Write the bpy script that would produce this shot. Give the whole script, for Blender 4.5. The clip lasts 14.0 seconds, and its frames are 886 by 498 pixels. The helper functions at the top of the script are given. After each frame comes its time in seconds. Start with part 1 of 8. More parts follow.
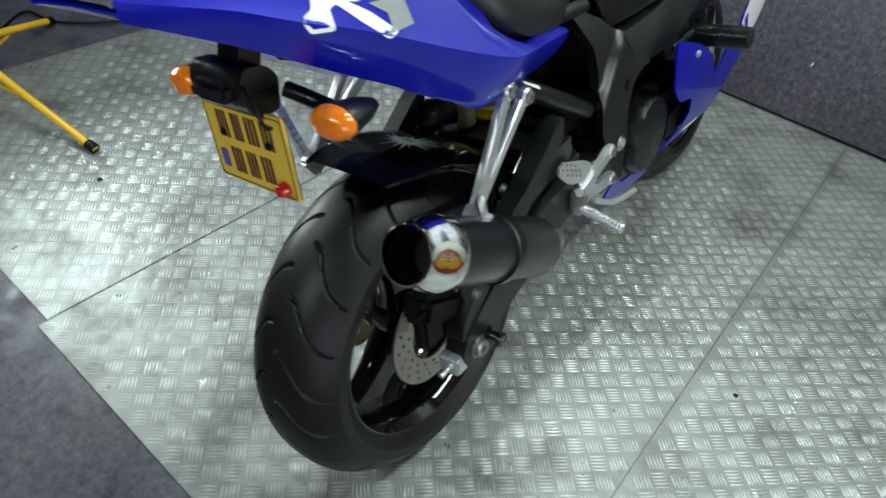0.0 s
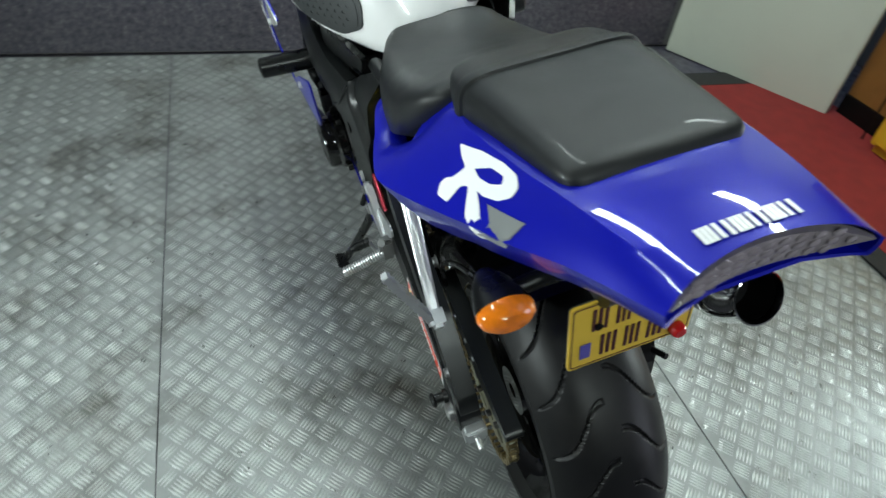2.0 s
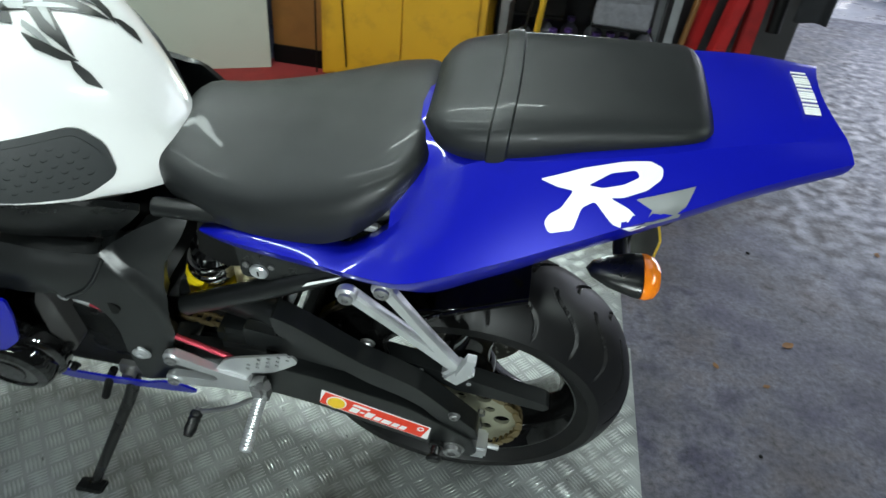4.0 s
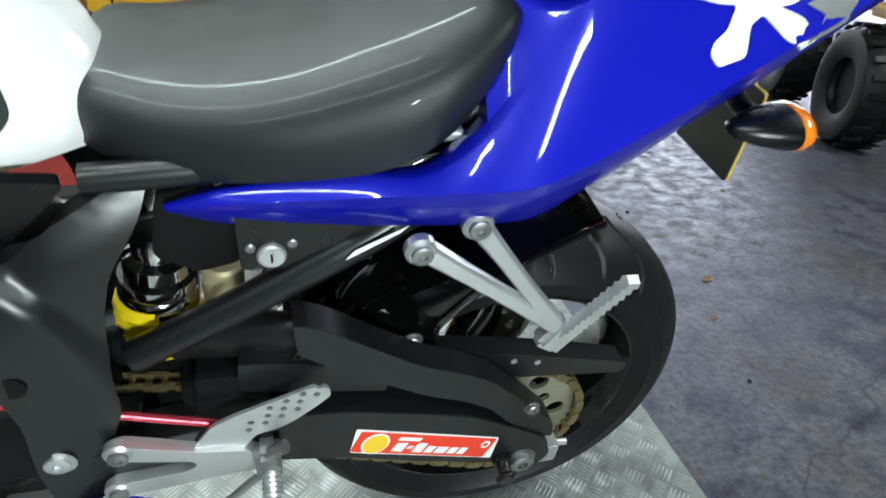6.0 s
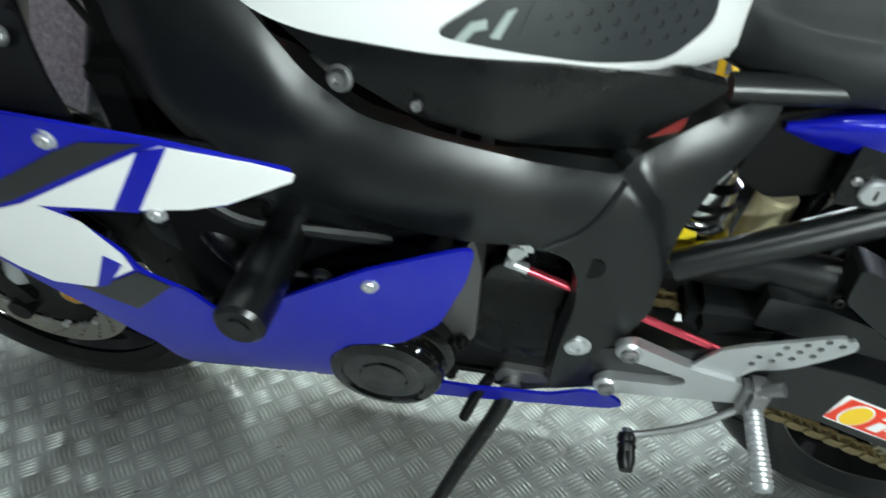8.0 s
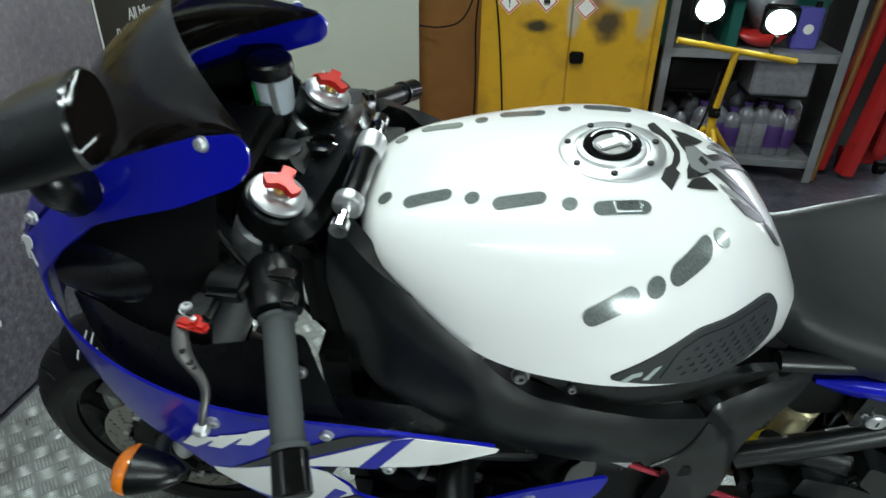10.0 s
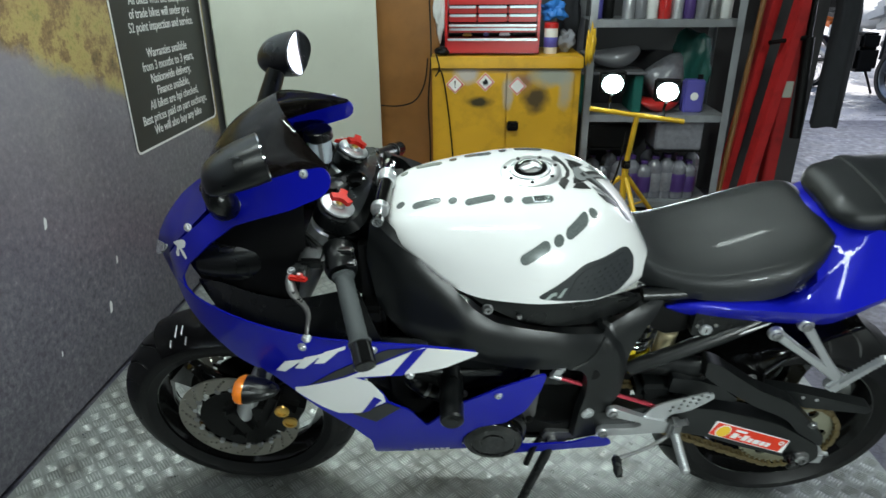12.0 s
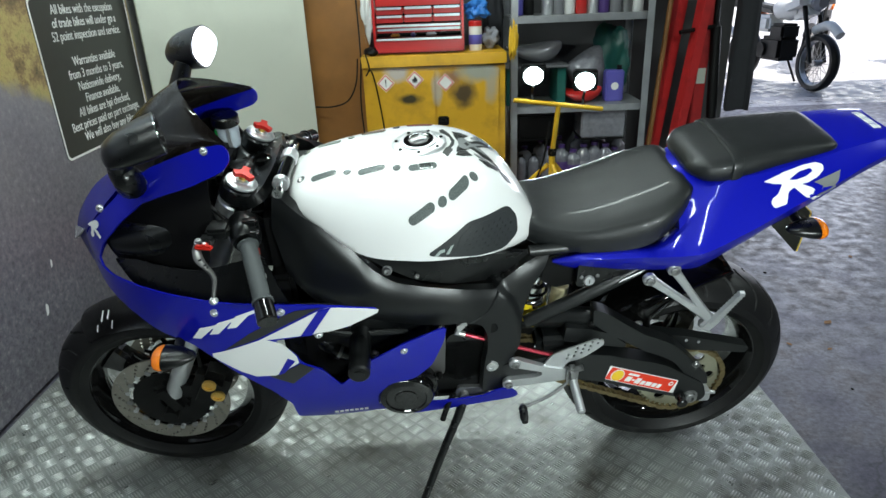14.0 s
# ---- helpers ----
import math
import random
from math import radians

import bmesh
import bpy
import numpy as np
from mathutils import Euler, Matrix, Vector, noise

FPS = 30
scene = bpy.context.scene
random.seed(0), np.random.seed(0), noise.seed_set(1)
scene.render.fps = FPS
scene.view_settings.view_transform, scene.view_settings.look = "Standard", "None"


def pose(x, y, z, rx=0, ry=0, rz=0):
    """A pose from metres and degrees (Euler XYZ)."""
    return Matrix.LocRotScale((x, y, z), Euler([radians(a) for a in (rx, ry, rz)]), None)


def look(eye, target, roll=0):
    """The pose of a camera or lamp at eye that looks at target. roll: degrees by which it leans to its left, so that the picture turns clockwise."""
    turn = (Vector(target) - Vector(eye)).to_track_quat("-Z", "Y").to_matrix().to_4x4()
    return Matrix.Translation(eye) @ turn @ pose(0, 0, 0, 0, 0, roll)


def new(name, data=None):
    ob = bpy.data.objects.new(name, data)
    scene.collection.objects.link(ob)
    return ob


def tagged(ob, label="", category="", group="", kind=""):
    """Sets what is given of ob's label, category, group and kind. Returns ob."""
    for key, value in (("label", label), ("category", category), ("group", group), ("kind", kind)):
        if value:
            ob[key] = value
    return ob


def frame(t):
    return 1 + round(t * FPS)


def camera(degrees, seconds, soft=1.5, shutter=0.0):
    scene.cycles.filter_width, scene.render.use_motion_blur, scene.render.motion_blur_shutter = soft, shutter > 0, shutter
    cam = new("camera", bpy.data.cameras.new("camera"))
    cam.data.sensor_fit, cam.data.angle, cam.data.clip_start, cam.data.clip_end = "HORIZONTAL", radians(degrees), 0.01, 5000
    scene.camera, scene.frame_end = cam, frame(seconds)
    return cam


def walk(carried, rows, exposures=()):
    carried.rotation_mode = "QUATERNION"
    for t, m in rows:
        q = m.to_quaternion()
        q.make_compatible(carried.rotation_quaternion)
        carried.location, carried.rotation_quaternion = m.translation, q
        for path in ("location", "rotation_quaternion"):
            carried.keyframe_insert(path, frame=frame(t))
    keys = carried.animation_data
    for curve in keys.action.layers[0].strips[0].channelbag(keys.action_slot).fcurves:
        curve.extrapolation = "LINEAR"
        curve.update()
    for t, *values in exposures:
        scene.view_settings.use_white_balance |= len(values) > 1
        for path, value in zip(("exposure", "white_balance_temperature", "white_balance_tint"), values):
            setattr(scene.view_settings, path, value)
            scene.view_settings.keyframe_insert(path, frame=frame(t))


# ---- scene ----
cam = camera(70.4, 14.0, shutter=0.3)
# seconds, place, turn about x, y, z
ROWS = [
    (0, 1.245, 0.600, 1.208, 46.50, -6.17, 130.16),
    (0.5, 1.334, 0.350, 1.192, 46.83, -5.81, 121.60),
    (1, 1.369, 0.080, 1.198, 48.48, -7.48, 104.54),
    (1.5, 1.356, -0.148, 1.214, 48.42, -7.59, 89.39),
    (2, 1.239, -0.377, 1.222, 48.81, -6.62, 73.28),
    (2.5, 1.149, -0.600, 1.215, 50.38, -5.93, 54.37),
    (3, 0.983, -0.711, 1.189, 50.84, -6.15, 36.38),
    (3.5, 0.803, -0.754, 1.213, 52.29, -5.73, 22.11),
    (4.3, 0.613, -0.767, 1.164, 55.73, -4.53, 4.55),
    (5, 0.463, -0.714, 1.071, 59.91, -3.21, -8.15),
    (5.8, 0.386, -0.656, 0.960, 61.66, -1.93, -13.03),
    (6, 0.379, -0.640, 0.921, 61.56, -2.48, -12.40),
    (6.5, 0.361, -0.615, 0.836, 59.33, -1.87, -10.84),
    (7, 0.298, -0.621, 0.799, 57.34, -1.88, -4.86),
    (7.5, 0.185, -0.646, 0.803, 57.78, -2.25, 3.74),
    (8, 0.083, -0.683, 0.877, 58.03, -1.59, 12.41),
    (8.5, 0.038, -0.703, 0.981, 58.34, -1.54, 15.18),
    (9, 0.018, -0.712, 1.081, 58.55, -1.55, 13.24),
    (9.2, 0.015, -0.721, 1.114, 58.59, -1.69, 13.21),
    (9.9, -0.085, -0.773, 1.205, 59.86, -0.94, 9.60),
    (10.6, -0.241, -0.883, 1.273, 62.12, 0.29, 4.00),
    (11.3, -0.263, -1.037, 1.303, 64.30, 0.90, 1.89),
    (11.5, -0.246, -1.100, 1.307, 65.72, 1.21, 3.29),
    (12, -0.119, -1.276, 1.307, 66.72, 0.42, 3.38),
    (12.5, -0.033, -1.360, 1.293, 67.69, 1.15, 1.94),
    (13, 0.007, -1.389, 1.280, 67.70, 0.77, 0.98),
    (13.5, 0.014, -1.403, 1.272, 67.60, 1.08, -0.10),
    (14, 0.019, -1.414, 1.270, 67.33, 2.10, -0.86),
]
EXPOSURES = [(0.0, 1.0), (1.5, 0.95), (2.5, 0.85), (3.6, 0.95), (5.8, 1.4), (6.5, 1.45), (7.5, 1.4), (8.2, 1.25), (9.0, 0.95), (11.3, 0.68), (12.0, 0.82), (13.0, 0.96), (14.0, 1.0)]
walk(cam, [(t, pose(x, y, z, rx, ry, rz)) for t, x, y, z, rx, ry, rz in ROWS], EXPOSURES)

# ---- world and large lights ----
world = bpy.data.worlds.new("sky")
scene.world = world
world.use_nodes = True
wn = world.node_tree
sky = wn.nodes.new("ShaderNodeTexSky")
sky.sky_type, sky.sun_disc = "NISHITA", False
sky.sun_elevation, sky.sun_rotation = radians(63.6), radians(153)
wn.links.new(sky.outputs[0], wn.nodes["Background"].inputs[0])
wn.nodes["Background"].inputs[1].default_value = 0.15
sun = bpy.data.lights.new("sun", "SUN")
sun.energy, sun.angle, sun.color = 5.0, radians(1.0), (1.0, 0.97, 0.92)
new("sun", sun).matrix_world = look((0, 0, 10), (-2.0, 4.0, 1.0))


def area_lamp(name, m, sx, sy, watts, colour, spread=180):
    lamp = bpy.data.lights.new(name, "AREA")
    lamp.shape, lamp.size, lamp.size_y, lamp.energy, lamp.color, lamp.spread = "RECTANGLE", sx, sy, watts, colour, radians(spread)
    ob = new(name, lamp)
    ob.matrix_world = m
    return ob


COOL = (0.86, 1.0, 0.97)
# fluorescent tubes under the ceiling
TUBES = ((-0.3, -1.6, 90, 13), (-0.75, -0.1, 90, 14), (-0.3, 1.1, 90, 22), (3.4, -0.4, 0, 34))
for tx, ty, turn, watts in TUBES:
    area_lamp("tube_light", pose(tx, ty, 2.74, 0, 0, turn), 0.1, 1.5, watts, COOL)
# heads of the two work lights: place, aim
HEADS = (((0.508, 1.838, 0.838), (0.25, -0.2, 0.55)), ((0.780, 1.872, 0.796), (0.35, -0.3, 0.5)), ((0.585, -1.70, 0.86), (0.05, 0.0, 0.72)), ((0.845, -1.66, 0.84), (0.45, 0.0, 0.70)))
for place, aim in HEADS:
    ahead = (Vector(aim) - Vector(place)).normalized()
    area_lamp("work_light_beam", look(Vector(place) + ahead * 0.012, Vector(aim)), 0.085, 0.07, 1.1 if place[1] > 0 else 2.9, (0.88, 1.0, 0.99), 125)
area_lamp("daylight_in_the_doorway", look((4.6, 4.9, 1.5), (1.6, 0.8, 0.2)), 3.0, 2.2, 38, (0.80, 0.86, 1.0))

# ---- building tools ----
from mathutils.geometry import delaunay_2d_cdt
from mathutils import Quaternion


def shade(bm, angle=38):
    bmesh.ops.recalc_face_normals(bm, faces=bm.faces)
    for f in bm.faces:
        f.smooth = True
    lim = radians(angle)
    for e in bm.edges:
        if len(e.link_faces) == 2:
            e.smooth = e.calc_face_angle(0) < lim
    return bm


def part(name, bm, mat, parent=None, label="", angle=38):
    shade(bm, angle)
    me = bpy.data.meshes.new(name)
    bm.to_mesh(me)
    bm.free()
    ob = new(name, me)
    for one in mat if isinstance(mat, (list, tuple)) else [mat]:
        me.materials.append(one)
    if parent is not None:
        ob.parent = parent
    if label:
        tagged(ob, label)
    return ob


def thing(name, label, category, m=None, group="", kind=""):
    ob = new(name)
    ob.empty_display_size = 0.1
    if m is not None:
        ob.matrix_world = m
    return tagged(ob, label, category, group, kind)


def merged(*bms):
    out = bmesh.new()
    for bm in bms:
        me = bpy.data.meshes.new("tmp")
        bm.to_mesh(me)
        bm.free()
        out.from_mesh(me)
        bpy.data.meshes.remove(me)
    return out


def moved(bm, m):
    bm.transform(m)
    return bm


def mirrored(bm):
    bm.transform(Matrix.Diagonal((1, -1, 1, 1)))
    bmesh.ops.reverse_faces(bm, faces=bm.faces)
    return bm


def box(cx, cy, cz, sx, sy, sz, bevel=0.0, rot=None, seg=2):
    bm = bmesh.new()
    bmesh.ops.create_cube(bm, size=1.0, matrix=Matrix.Diagonal((sx, sy, sz, 1)))
    if bevel:
        bmesh.ops.bevel(bm, geom=bm.edges[:], offset=min(bevel, 0.45 * min(sx, sy, sz)), segments=seg, affect="EDGES")
    if rot is not None:
        bm.transform(rot)
    bm.transform(Matrix.Translation((cx, cy, cz)))
    return bm


def along(p0, p1):
    """A pose at p0 with z towards p1."""
    d = Vector(p1) - Vector(p0)
    return Matrix.Translation(p0) @ d.to_track_quat("Z", "Y").to_matrix().to_4x4()


def lathe(profile, seg=32, m=None, closed=False):
    """Turns (radius, height) pairs about z, then lays it by m."""
    bm = bmesh.new()
    rings = []
    for r, h in profile:
        if r < 1e-5:
            rings.append([bm.verts.new((0, 0, h))])
        else:
            rings.append([bm.verts.new((r * math.cos(2 * math.pi * k / seg), r * math.sin(2 * math.pi * k / seg), h)) for k in range(seg)])
    pairs = list(zip(rings, rings[1:] + (rings[:1] if closed else [])))
    if not closed:
        pairs = pairs[: len(rings) - 1]
    for a, b in pairs:
        for k in range(seg):
            j = (k + 1) % seg
            quad = [a[k % len(a)], a[j % len(a)], b[j % len(b)], b[k % len(b)]]
            quad = [v for n, v in enumerate(quad) if v not in quad[:n]]
            if len(quad) > 2:
                bm.faces.new(quad)
    if m is not None:
        bm.transform(m)
    return bm


def rod(p0, p1, r, r1=None, seg=20, bevel=0.0):
    r1 = r if r1 is None else r1
    h = (Vector(p1) - Vector(p0)).length
    b = min(bevel, 0.4 * h, 0.8 * min(r, r1))
    prof = [(0, 0), (r - b, 0), (r, b), (r1, h - b), (r1 - b, h), (0, h)] if b else [(0, 0), (r, 0), (r1, h), (0, h)]
    return lathe(prof, seg, along(p0, p1))


def smooth_line(pts, n=8):
    pts = [Vector(p) for p in pts]
    out = []
    for i in range(len(pts) - 1):
        a, b, c, d = pts[max(i - 1, 0)], pts[i], pts[i + 1], pts[min(i + 2, len(pts) - 1)]
        for k in range(n):
            t = k / n
            out.append(0.5 * (2 * b + (c - a) * t + (2 * a - 5 * b + 4 * c - d) * t * t + (3 * b - a - 3 * c + d) * t**3))
    return out + [pts[-1]]


def tube(pts, r, seg=10, n=6, smooth=True):
    line = smooth_line(pts, n) if smooth else [Vector(p) for p in pts]
    bm = bmesh.new()
    rings, q = [], None
    for i, p in enumerate(line):
        d = (line[min(i + 1, len(line) - 1)] - line[max(i - 1, 0)]).normalized()
        turn = d.to_track_quat("Z", "Y") if q is None else (last.rotation_difference(d) @ q)
        q, last = turn, d
        rr = r(i / (len(line) - 1)) if callable(r) else r
        rings.append([bm.verts.new(p + turn @ Vector((rr * math.cos(2 * math.pi * k / seg), rr * math.sin(2 * math.pi * k / seg), 0))) for k in range(seg)])
    for a, b in zip(rings, rings[1:]):
        for k in range(seg):
            bm.faces.new((a[k], a[(k + 1) % seg], b[(k + 1) % seg], b[k]))
    bm.faces.new(rings[0][::-1])
    bm.faces.new(rings[-1])
    return bm


def loft(rings, caps=True, closed=True):
    bm = bmesh.new()
    vs = [[bm.verts.new(p) for p in ring] for ring in rings]
    for a, b in zip(vs, vs[1:]):
        n = len(a)
        for k in range(n if closed else n - 1):
            quad = [a[k], a[(k + 1) % n], b[(k + 1) % n], b[k]]
            bm.faces.new(quad)
    if caps:
        bm.faces.new(vs[0][::-1])
        bm.faces.new(vs[-1])
    return bm


def rounded(outline, radius, n=4):
    """A polygon with its corners rounded."""
    out = []
    m = len(outline)
    for i in range(m):
        p, a, b = (Vector(outline[j % m]).to_2d() for j in (i, i - 1, i + 1))
        da, db = a - p, b - p
        r = min(radius, 0.45 * da.length, 0.45 * db.length)
        s, e = p + da.normalized() * r, p + db.normalized() * r
        for k in range(n + 1):
            t = k / n
            out.append(tuple((1 - t) ** 2 * s + 2 * t * (1 - t) * p + t * t * e))
    return out


def curve2(outline, n=5):
    """A closed smooth outline through the points."""
    pts = [Vector(p).to_2d() for p in outline]
    m = len(pts)
    out = []
    for i in range(m):
        a, b, c, d = pts[i - 1], pts[i], pts[(i + 1) % m], pts[(i + 2) % m]
        for k in range(n):
            t = k / n
            out.append(tuple(0.5 * (2 * b + (c - a) * t + (2 * a - 5 * b + 4 * c - d) * t * t + (3 * b - a - 3 * c + d) * t**3)))
    return out


def inside(p, poly):
    x, y = p
    hit = False
    for (x0, y0), (x1, y1) in zip(poly, poly[1:] + poly[:1]):
        if (y0 > y) != (y1 > y) and x < (x1 - x0) * (y - y0) / (y1 - y0) + x0:
            hit = not hit
    return hit


def filled(outline, step, holes=()):
    """Triangles over an outline with a grid of inner points; returns points and faces."""
    loops = []
    for loop in (outline, *holes):
        fine = []
        for a, b in zip(loop, loop[1:] + loop[:1]):
            a, b = Vector(a).to_2d(), Vector(b).to_2d()
            k = max(1, int((b - a).length / step))
            fine += [tuple(a + (b - a) * j / k) for j in range(k)]
        loops.append(fine)
    pts, edges = [], []
    for loop in loops:
        o = len(pts)
        pts += loop
        edges += [(o + k, o + (k + 1) % len(loop)) for k in range(len(loop))]
    rim = np.array(pts)
    lo, hi = rim.min(0), rim.max(0)
    nx, ny = max(1, int((hi[0] - lo[0]) / step)), max(1, int((hi[1] - lo[1]) / step))
    if nx * ny < 40000:
        for i in range(1, nx):
            for j in range(1, ny):
                p = (lo[0] + (hi[0] - lo[0]) * i / nx, lo[1] + (hi[1] - lo[1]) * j / ny)
                if inside(p, loops[0]) and not any(inside(p, h) for h in loops[1:]) and np.min(np.hypot(*(rim - p).T)) > 0.45 * step:
                    pts.append(p)
    vs, _, fs, *_ = delaunay_2d_cdt([Vector(p) for p in pts], edges, [], 0, 1e-6)
    kept = []
    for f in fs:
        c = sum((vs[i] for i in f), Vector((0, 0))) / len(f)
        if inside(c, loops[0]) and not any((c - Vector(h[0])).length < 1.0 and inside(c, h) for h in loops[1:]):
            kept.append(f if (vs[f[1]] - vs[f[0]]).cross(vs[f[2]] - vs[f[0]]) > 0 else f[::-1])
    return vs, [list(f) for f in kept]


def sheet(outline, place, thick, step=0.02, holes=(), lift=0.0):
    """A curved panel: a flat outline laid on place(u, v), thickened inwards; lift raises it off the surface."""
    vs, fs = filled(outline, step, holes)
    e = 1e-3
    tops, lows = [], []
    for v in vs:
        p = Vector(place(v.x, v.y))
        n = (Vector(place(v.x + e, v.y)) - Vector(place(v.x - e, v.y))).cross(Vector(place(v.x, v.y + e)) - Vector(place(v.x, v.y - e)))
        n = n.normalized() if n.length > 1e-12 else Vector((0, 0, 1))
        tops.append(p + n * lift)
        lows.append(p + n * (lift - thick))
    bm = bmesh.new()
    tv, lv = [bm.verts.new(p) for p in tops], [bm.verts.new(p) for p in lows]
    count = {}
    for f in fs:
        bm.faces.new([tv[i] for i in f])
        bm.faces.new([lv[i] for i in reversed(f)])
        for a, b in zip(f, f[1:] + f[:1]):
            count[(a, b)] = 1
    for a, b in count:
        if (b, a) not in count:
            bm.faces.new((tv[b], tv[a], lv[a], lv[b]))
    return bm


def prism(outline, y0, y1, bevel=0.003, holes=()):
    """A flat piece cut to an outline in x and z, from y0 to y1, its edges broken."""
    bm = sheet(outline, lambda u, v: (u, y0, v), y1 - y0, step=10.0, holes=holes)
    bmesh.ops.dissolve_limit(bm, angle_limit=radians(2), verts=bm.verts[:], edges=bm.edges[:])
    if bevel:
        edges = [e for e in bm.edges if len(e.link_faces) == 2 and e.calc_face_angle(0) > radians(60)]
        bmesh.ops.bevel(bm, geom=edges, offset=bevel, segments=2, affect="EDGES", clamp_overlap=True)
    return bm


def ramp(x, table):
    """Smooth values between (x, value) pairs."""
    if x <= table[0][0]:
        return table[0][1]
    for i in range(len(table) - 1):
        (x0, a), (x1, b) = table[i], table[i + 1]
        if x <= x1:
            t = (x - x0) / (x1 - x0)
            sa = (b - table[i - 1][1]) / (x1 - table[i - 1][0]) if i else (b - a) / (x1 - x0)
            sb = (table[i + 2][1] - a) / (table[i + 2][0] - x0) if i + 2 < len(table) else (b - a) / (x1 - x0)
            h = x1 - x0
            return a * (2 * t**3 - 3 * t * t + 1) + b * (3 * t * t - 2 * t**3) + h * sa * (t**3 - 2 * t * t + t) + h * sb * (t**3 - t * t)
    return table[-1][1]


def circle2(cx, cz, r, n=16):
    return [(cx + r * math.cos(2 * math.pi * k / n), cz + r * math.sin(2 * math.pi * k / n)) for k in range(n)]


def bolt(p, d, r, h, washer=0.0):
    """A socket-head bolt at p that sticks out along d."""
    p, d = Vector(p), Vector(d).normalized()
    m = along(p, p + d)
    prof = [(0, 0)] + ([(washer, 0), (washer, 0.15 * h), (r, 0.15 * h)] if washer else [(r, 0)])
    return lathe(prof + [(r, 0.8 * h), (0.8 * r, h), (0.45 * r, h), (0.42 * r, 0.45 * h), (0, 0.45 * h)], 14, m)

# ---- materials ----
def material(name, colour, rough=0.5, metal=0.0, coat=0.0, vary=0.0, scale=8.0, bump=0.0, bump_scale=200.0, dirt=None, dirt_amount=0.0, dirt_scale=5.0, spec=0.5, rough_vary=0.0):
    mat = bpy.data.materials.new(name)
    mat.use_nodes = True
    nt = mat.node_tree
    b = nt.nodes["Principled BSDF"]
    b.inputs["Base Color"].default_value = (*colour, 1)
    b.inputs["Roughness"].default_value, b.inputs["Metallic"].default_value = rough, metal
    b.inputs["Coat Weight"].default_value, b.inputs["Coat Roughness"].default_value = coat, 0.03
    b.inputs["Specular IOR Level"].default_value = spec
    at = nt.nodes.new("ShaderNodeTexCoord")
    out = None
    if vary:
        noise_a = nt.nodes.new("ShaderNodeTexNoise")
        noise_a.inputs["Scale"].default_value, noise_a.inputs["Detail"].default_value = scale, 6
        nt.links.new(at.outputs["Object"], noise_a.inputs["Vector"])
        mix = nt.nodes.new("ShaderNodeMix")
        mix.data_type = "RGBA"
        mix.inputs[6].default_value = (*[c * (1 - vary) for c in colour], 1)
        mix.inputs[7].default_value = (*[min(1, c * (1 + vary)) for c in colour], 1)
        nt.links.new(noise_a.outputs[0], mix.inputs[0])
        out = mix.outputs[2]
    if dirt:
        spots = nt.nodes.new("ShaderNodeTexNoise")
        spots.inputs["Scale"].default_value, spots.inputs["Detail"].default_value, spots.inputs["Roughness"].default_value = dirt_scale, 8, 0.65
        nt.links.new(at.outputs["Object"], spots.inputs["Vector"])
        band = nt.nodes.new("ShaderNodeMapRange")
        band.inputs[1].default_value, band.inputs[2].default_value = 0.5, 0.72
        band.inputs[4].default_value = dirt_amount
        nt.links.new(spots.outputs[0], band.inputs[0])
        over = nt.nodes.new("ShaderNodeMix")
        over.data_type = "RGBA"
        over.inputs[6].default_value, over.inputs[7].default_value = (*colour, 1), (*dirt, 1)
        if out:
            nt.links.new(out, over.inputs[6])
        nt.links.new(band.outputs[0], over.inputs[0])
        out = over.outputs[2]
    if out:
        nt.links.new(out, b.inputs["Base Color"])
    if rough_vary:
        rn = nt.nodes.new("ShaderNodeTexNoise")
        rn.inputs["Scale"].default_value, rn.inputs["Detail"].default_value = scale * 2, 5
        nt.links.new(at.outputs["Object"], rn.inputs["Vector"])
        rr = nt.nodes.new("ShaderNodeMapRange")
        rr.inputs[1].default_value, rr.inputs[2].default_value = 0.3, 0.7
        rr.inputs[3].default_value, rr.inputs[4].default_value = max(0.02, rough - rough_vary), min(1, rough + rough_vary)
        nt.links.new(rn.outputs[0], rr.inputs[0])
        nt.links.new(rr.outputs[0], b.inputs["Roughness"])
    if bump:
        grain = nt.nodes.new("ShaderNodeTexNoise")
        grain.inputs["Scale"].default_value, grain.inputs["Detail"].default_value = bump_scale, 3
        nt.links.new(at.outputs["Object"], grain.inputs["Vector"])
        bm_node = nt.nodes.new("ShaderNodeBump")
        bm_node.inputs["Strength"].default_value, bm_node.inputs["Distance"].default_value = bump, 0.002
        nt.links.new(grain.outputs[0], bm_node.inputs["Height"])
        nt.links.new(bm_node.outputs[0], b.inputs["Normal"])
    return mat


BLUE = material("blue_paint", (0.003, 0.006, 0.34), 0.36, 0.1, 0.65, vary=0.2, scale=1400, rough_vary=0.03, spec=0.15)
WHITE = material("white_paint", (0.8, 0.8, 0.79), 0.25, 0, 0.8, vary=0.02, scale=6)
DECAL_WHITE = material("white_decal", (0.82, 0.82, 0.82), 0.35)
DECAL_GREY = material("grey_decal", (0.33, 0.38, 0.36), 0.35)
DECAL_DARK = material("charcoal_decal", (0.02, 0.021, 0.02), 0.35)
FRAME = material("satin_black_alloy", (0.005, 0.0058, 0.006), 0.35, 0.0, 0.0, vary=0.1, scale=14, rough_vary=0.03, bump=0.04, bump_scale=900, spec=0.5)
BLACK = material("black_plastic", (0.0026, 0.003, 0.0032), 0.29, 0, 0, vary=0.15, scale=14, rough_vary=0.04, bump=0.06, bump_scale=1100, spec=0.45)
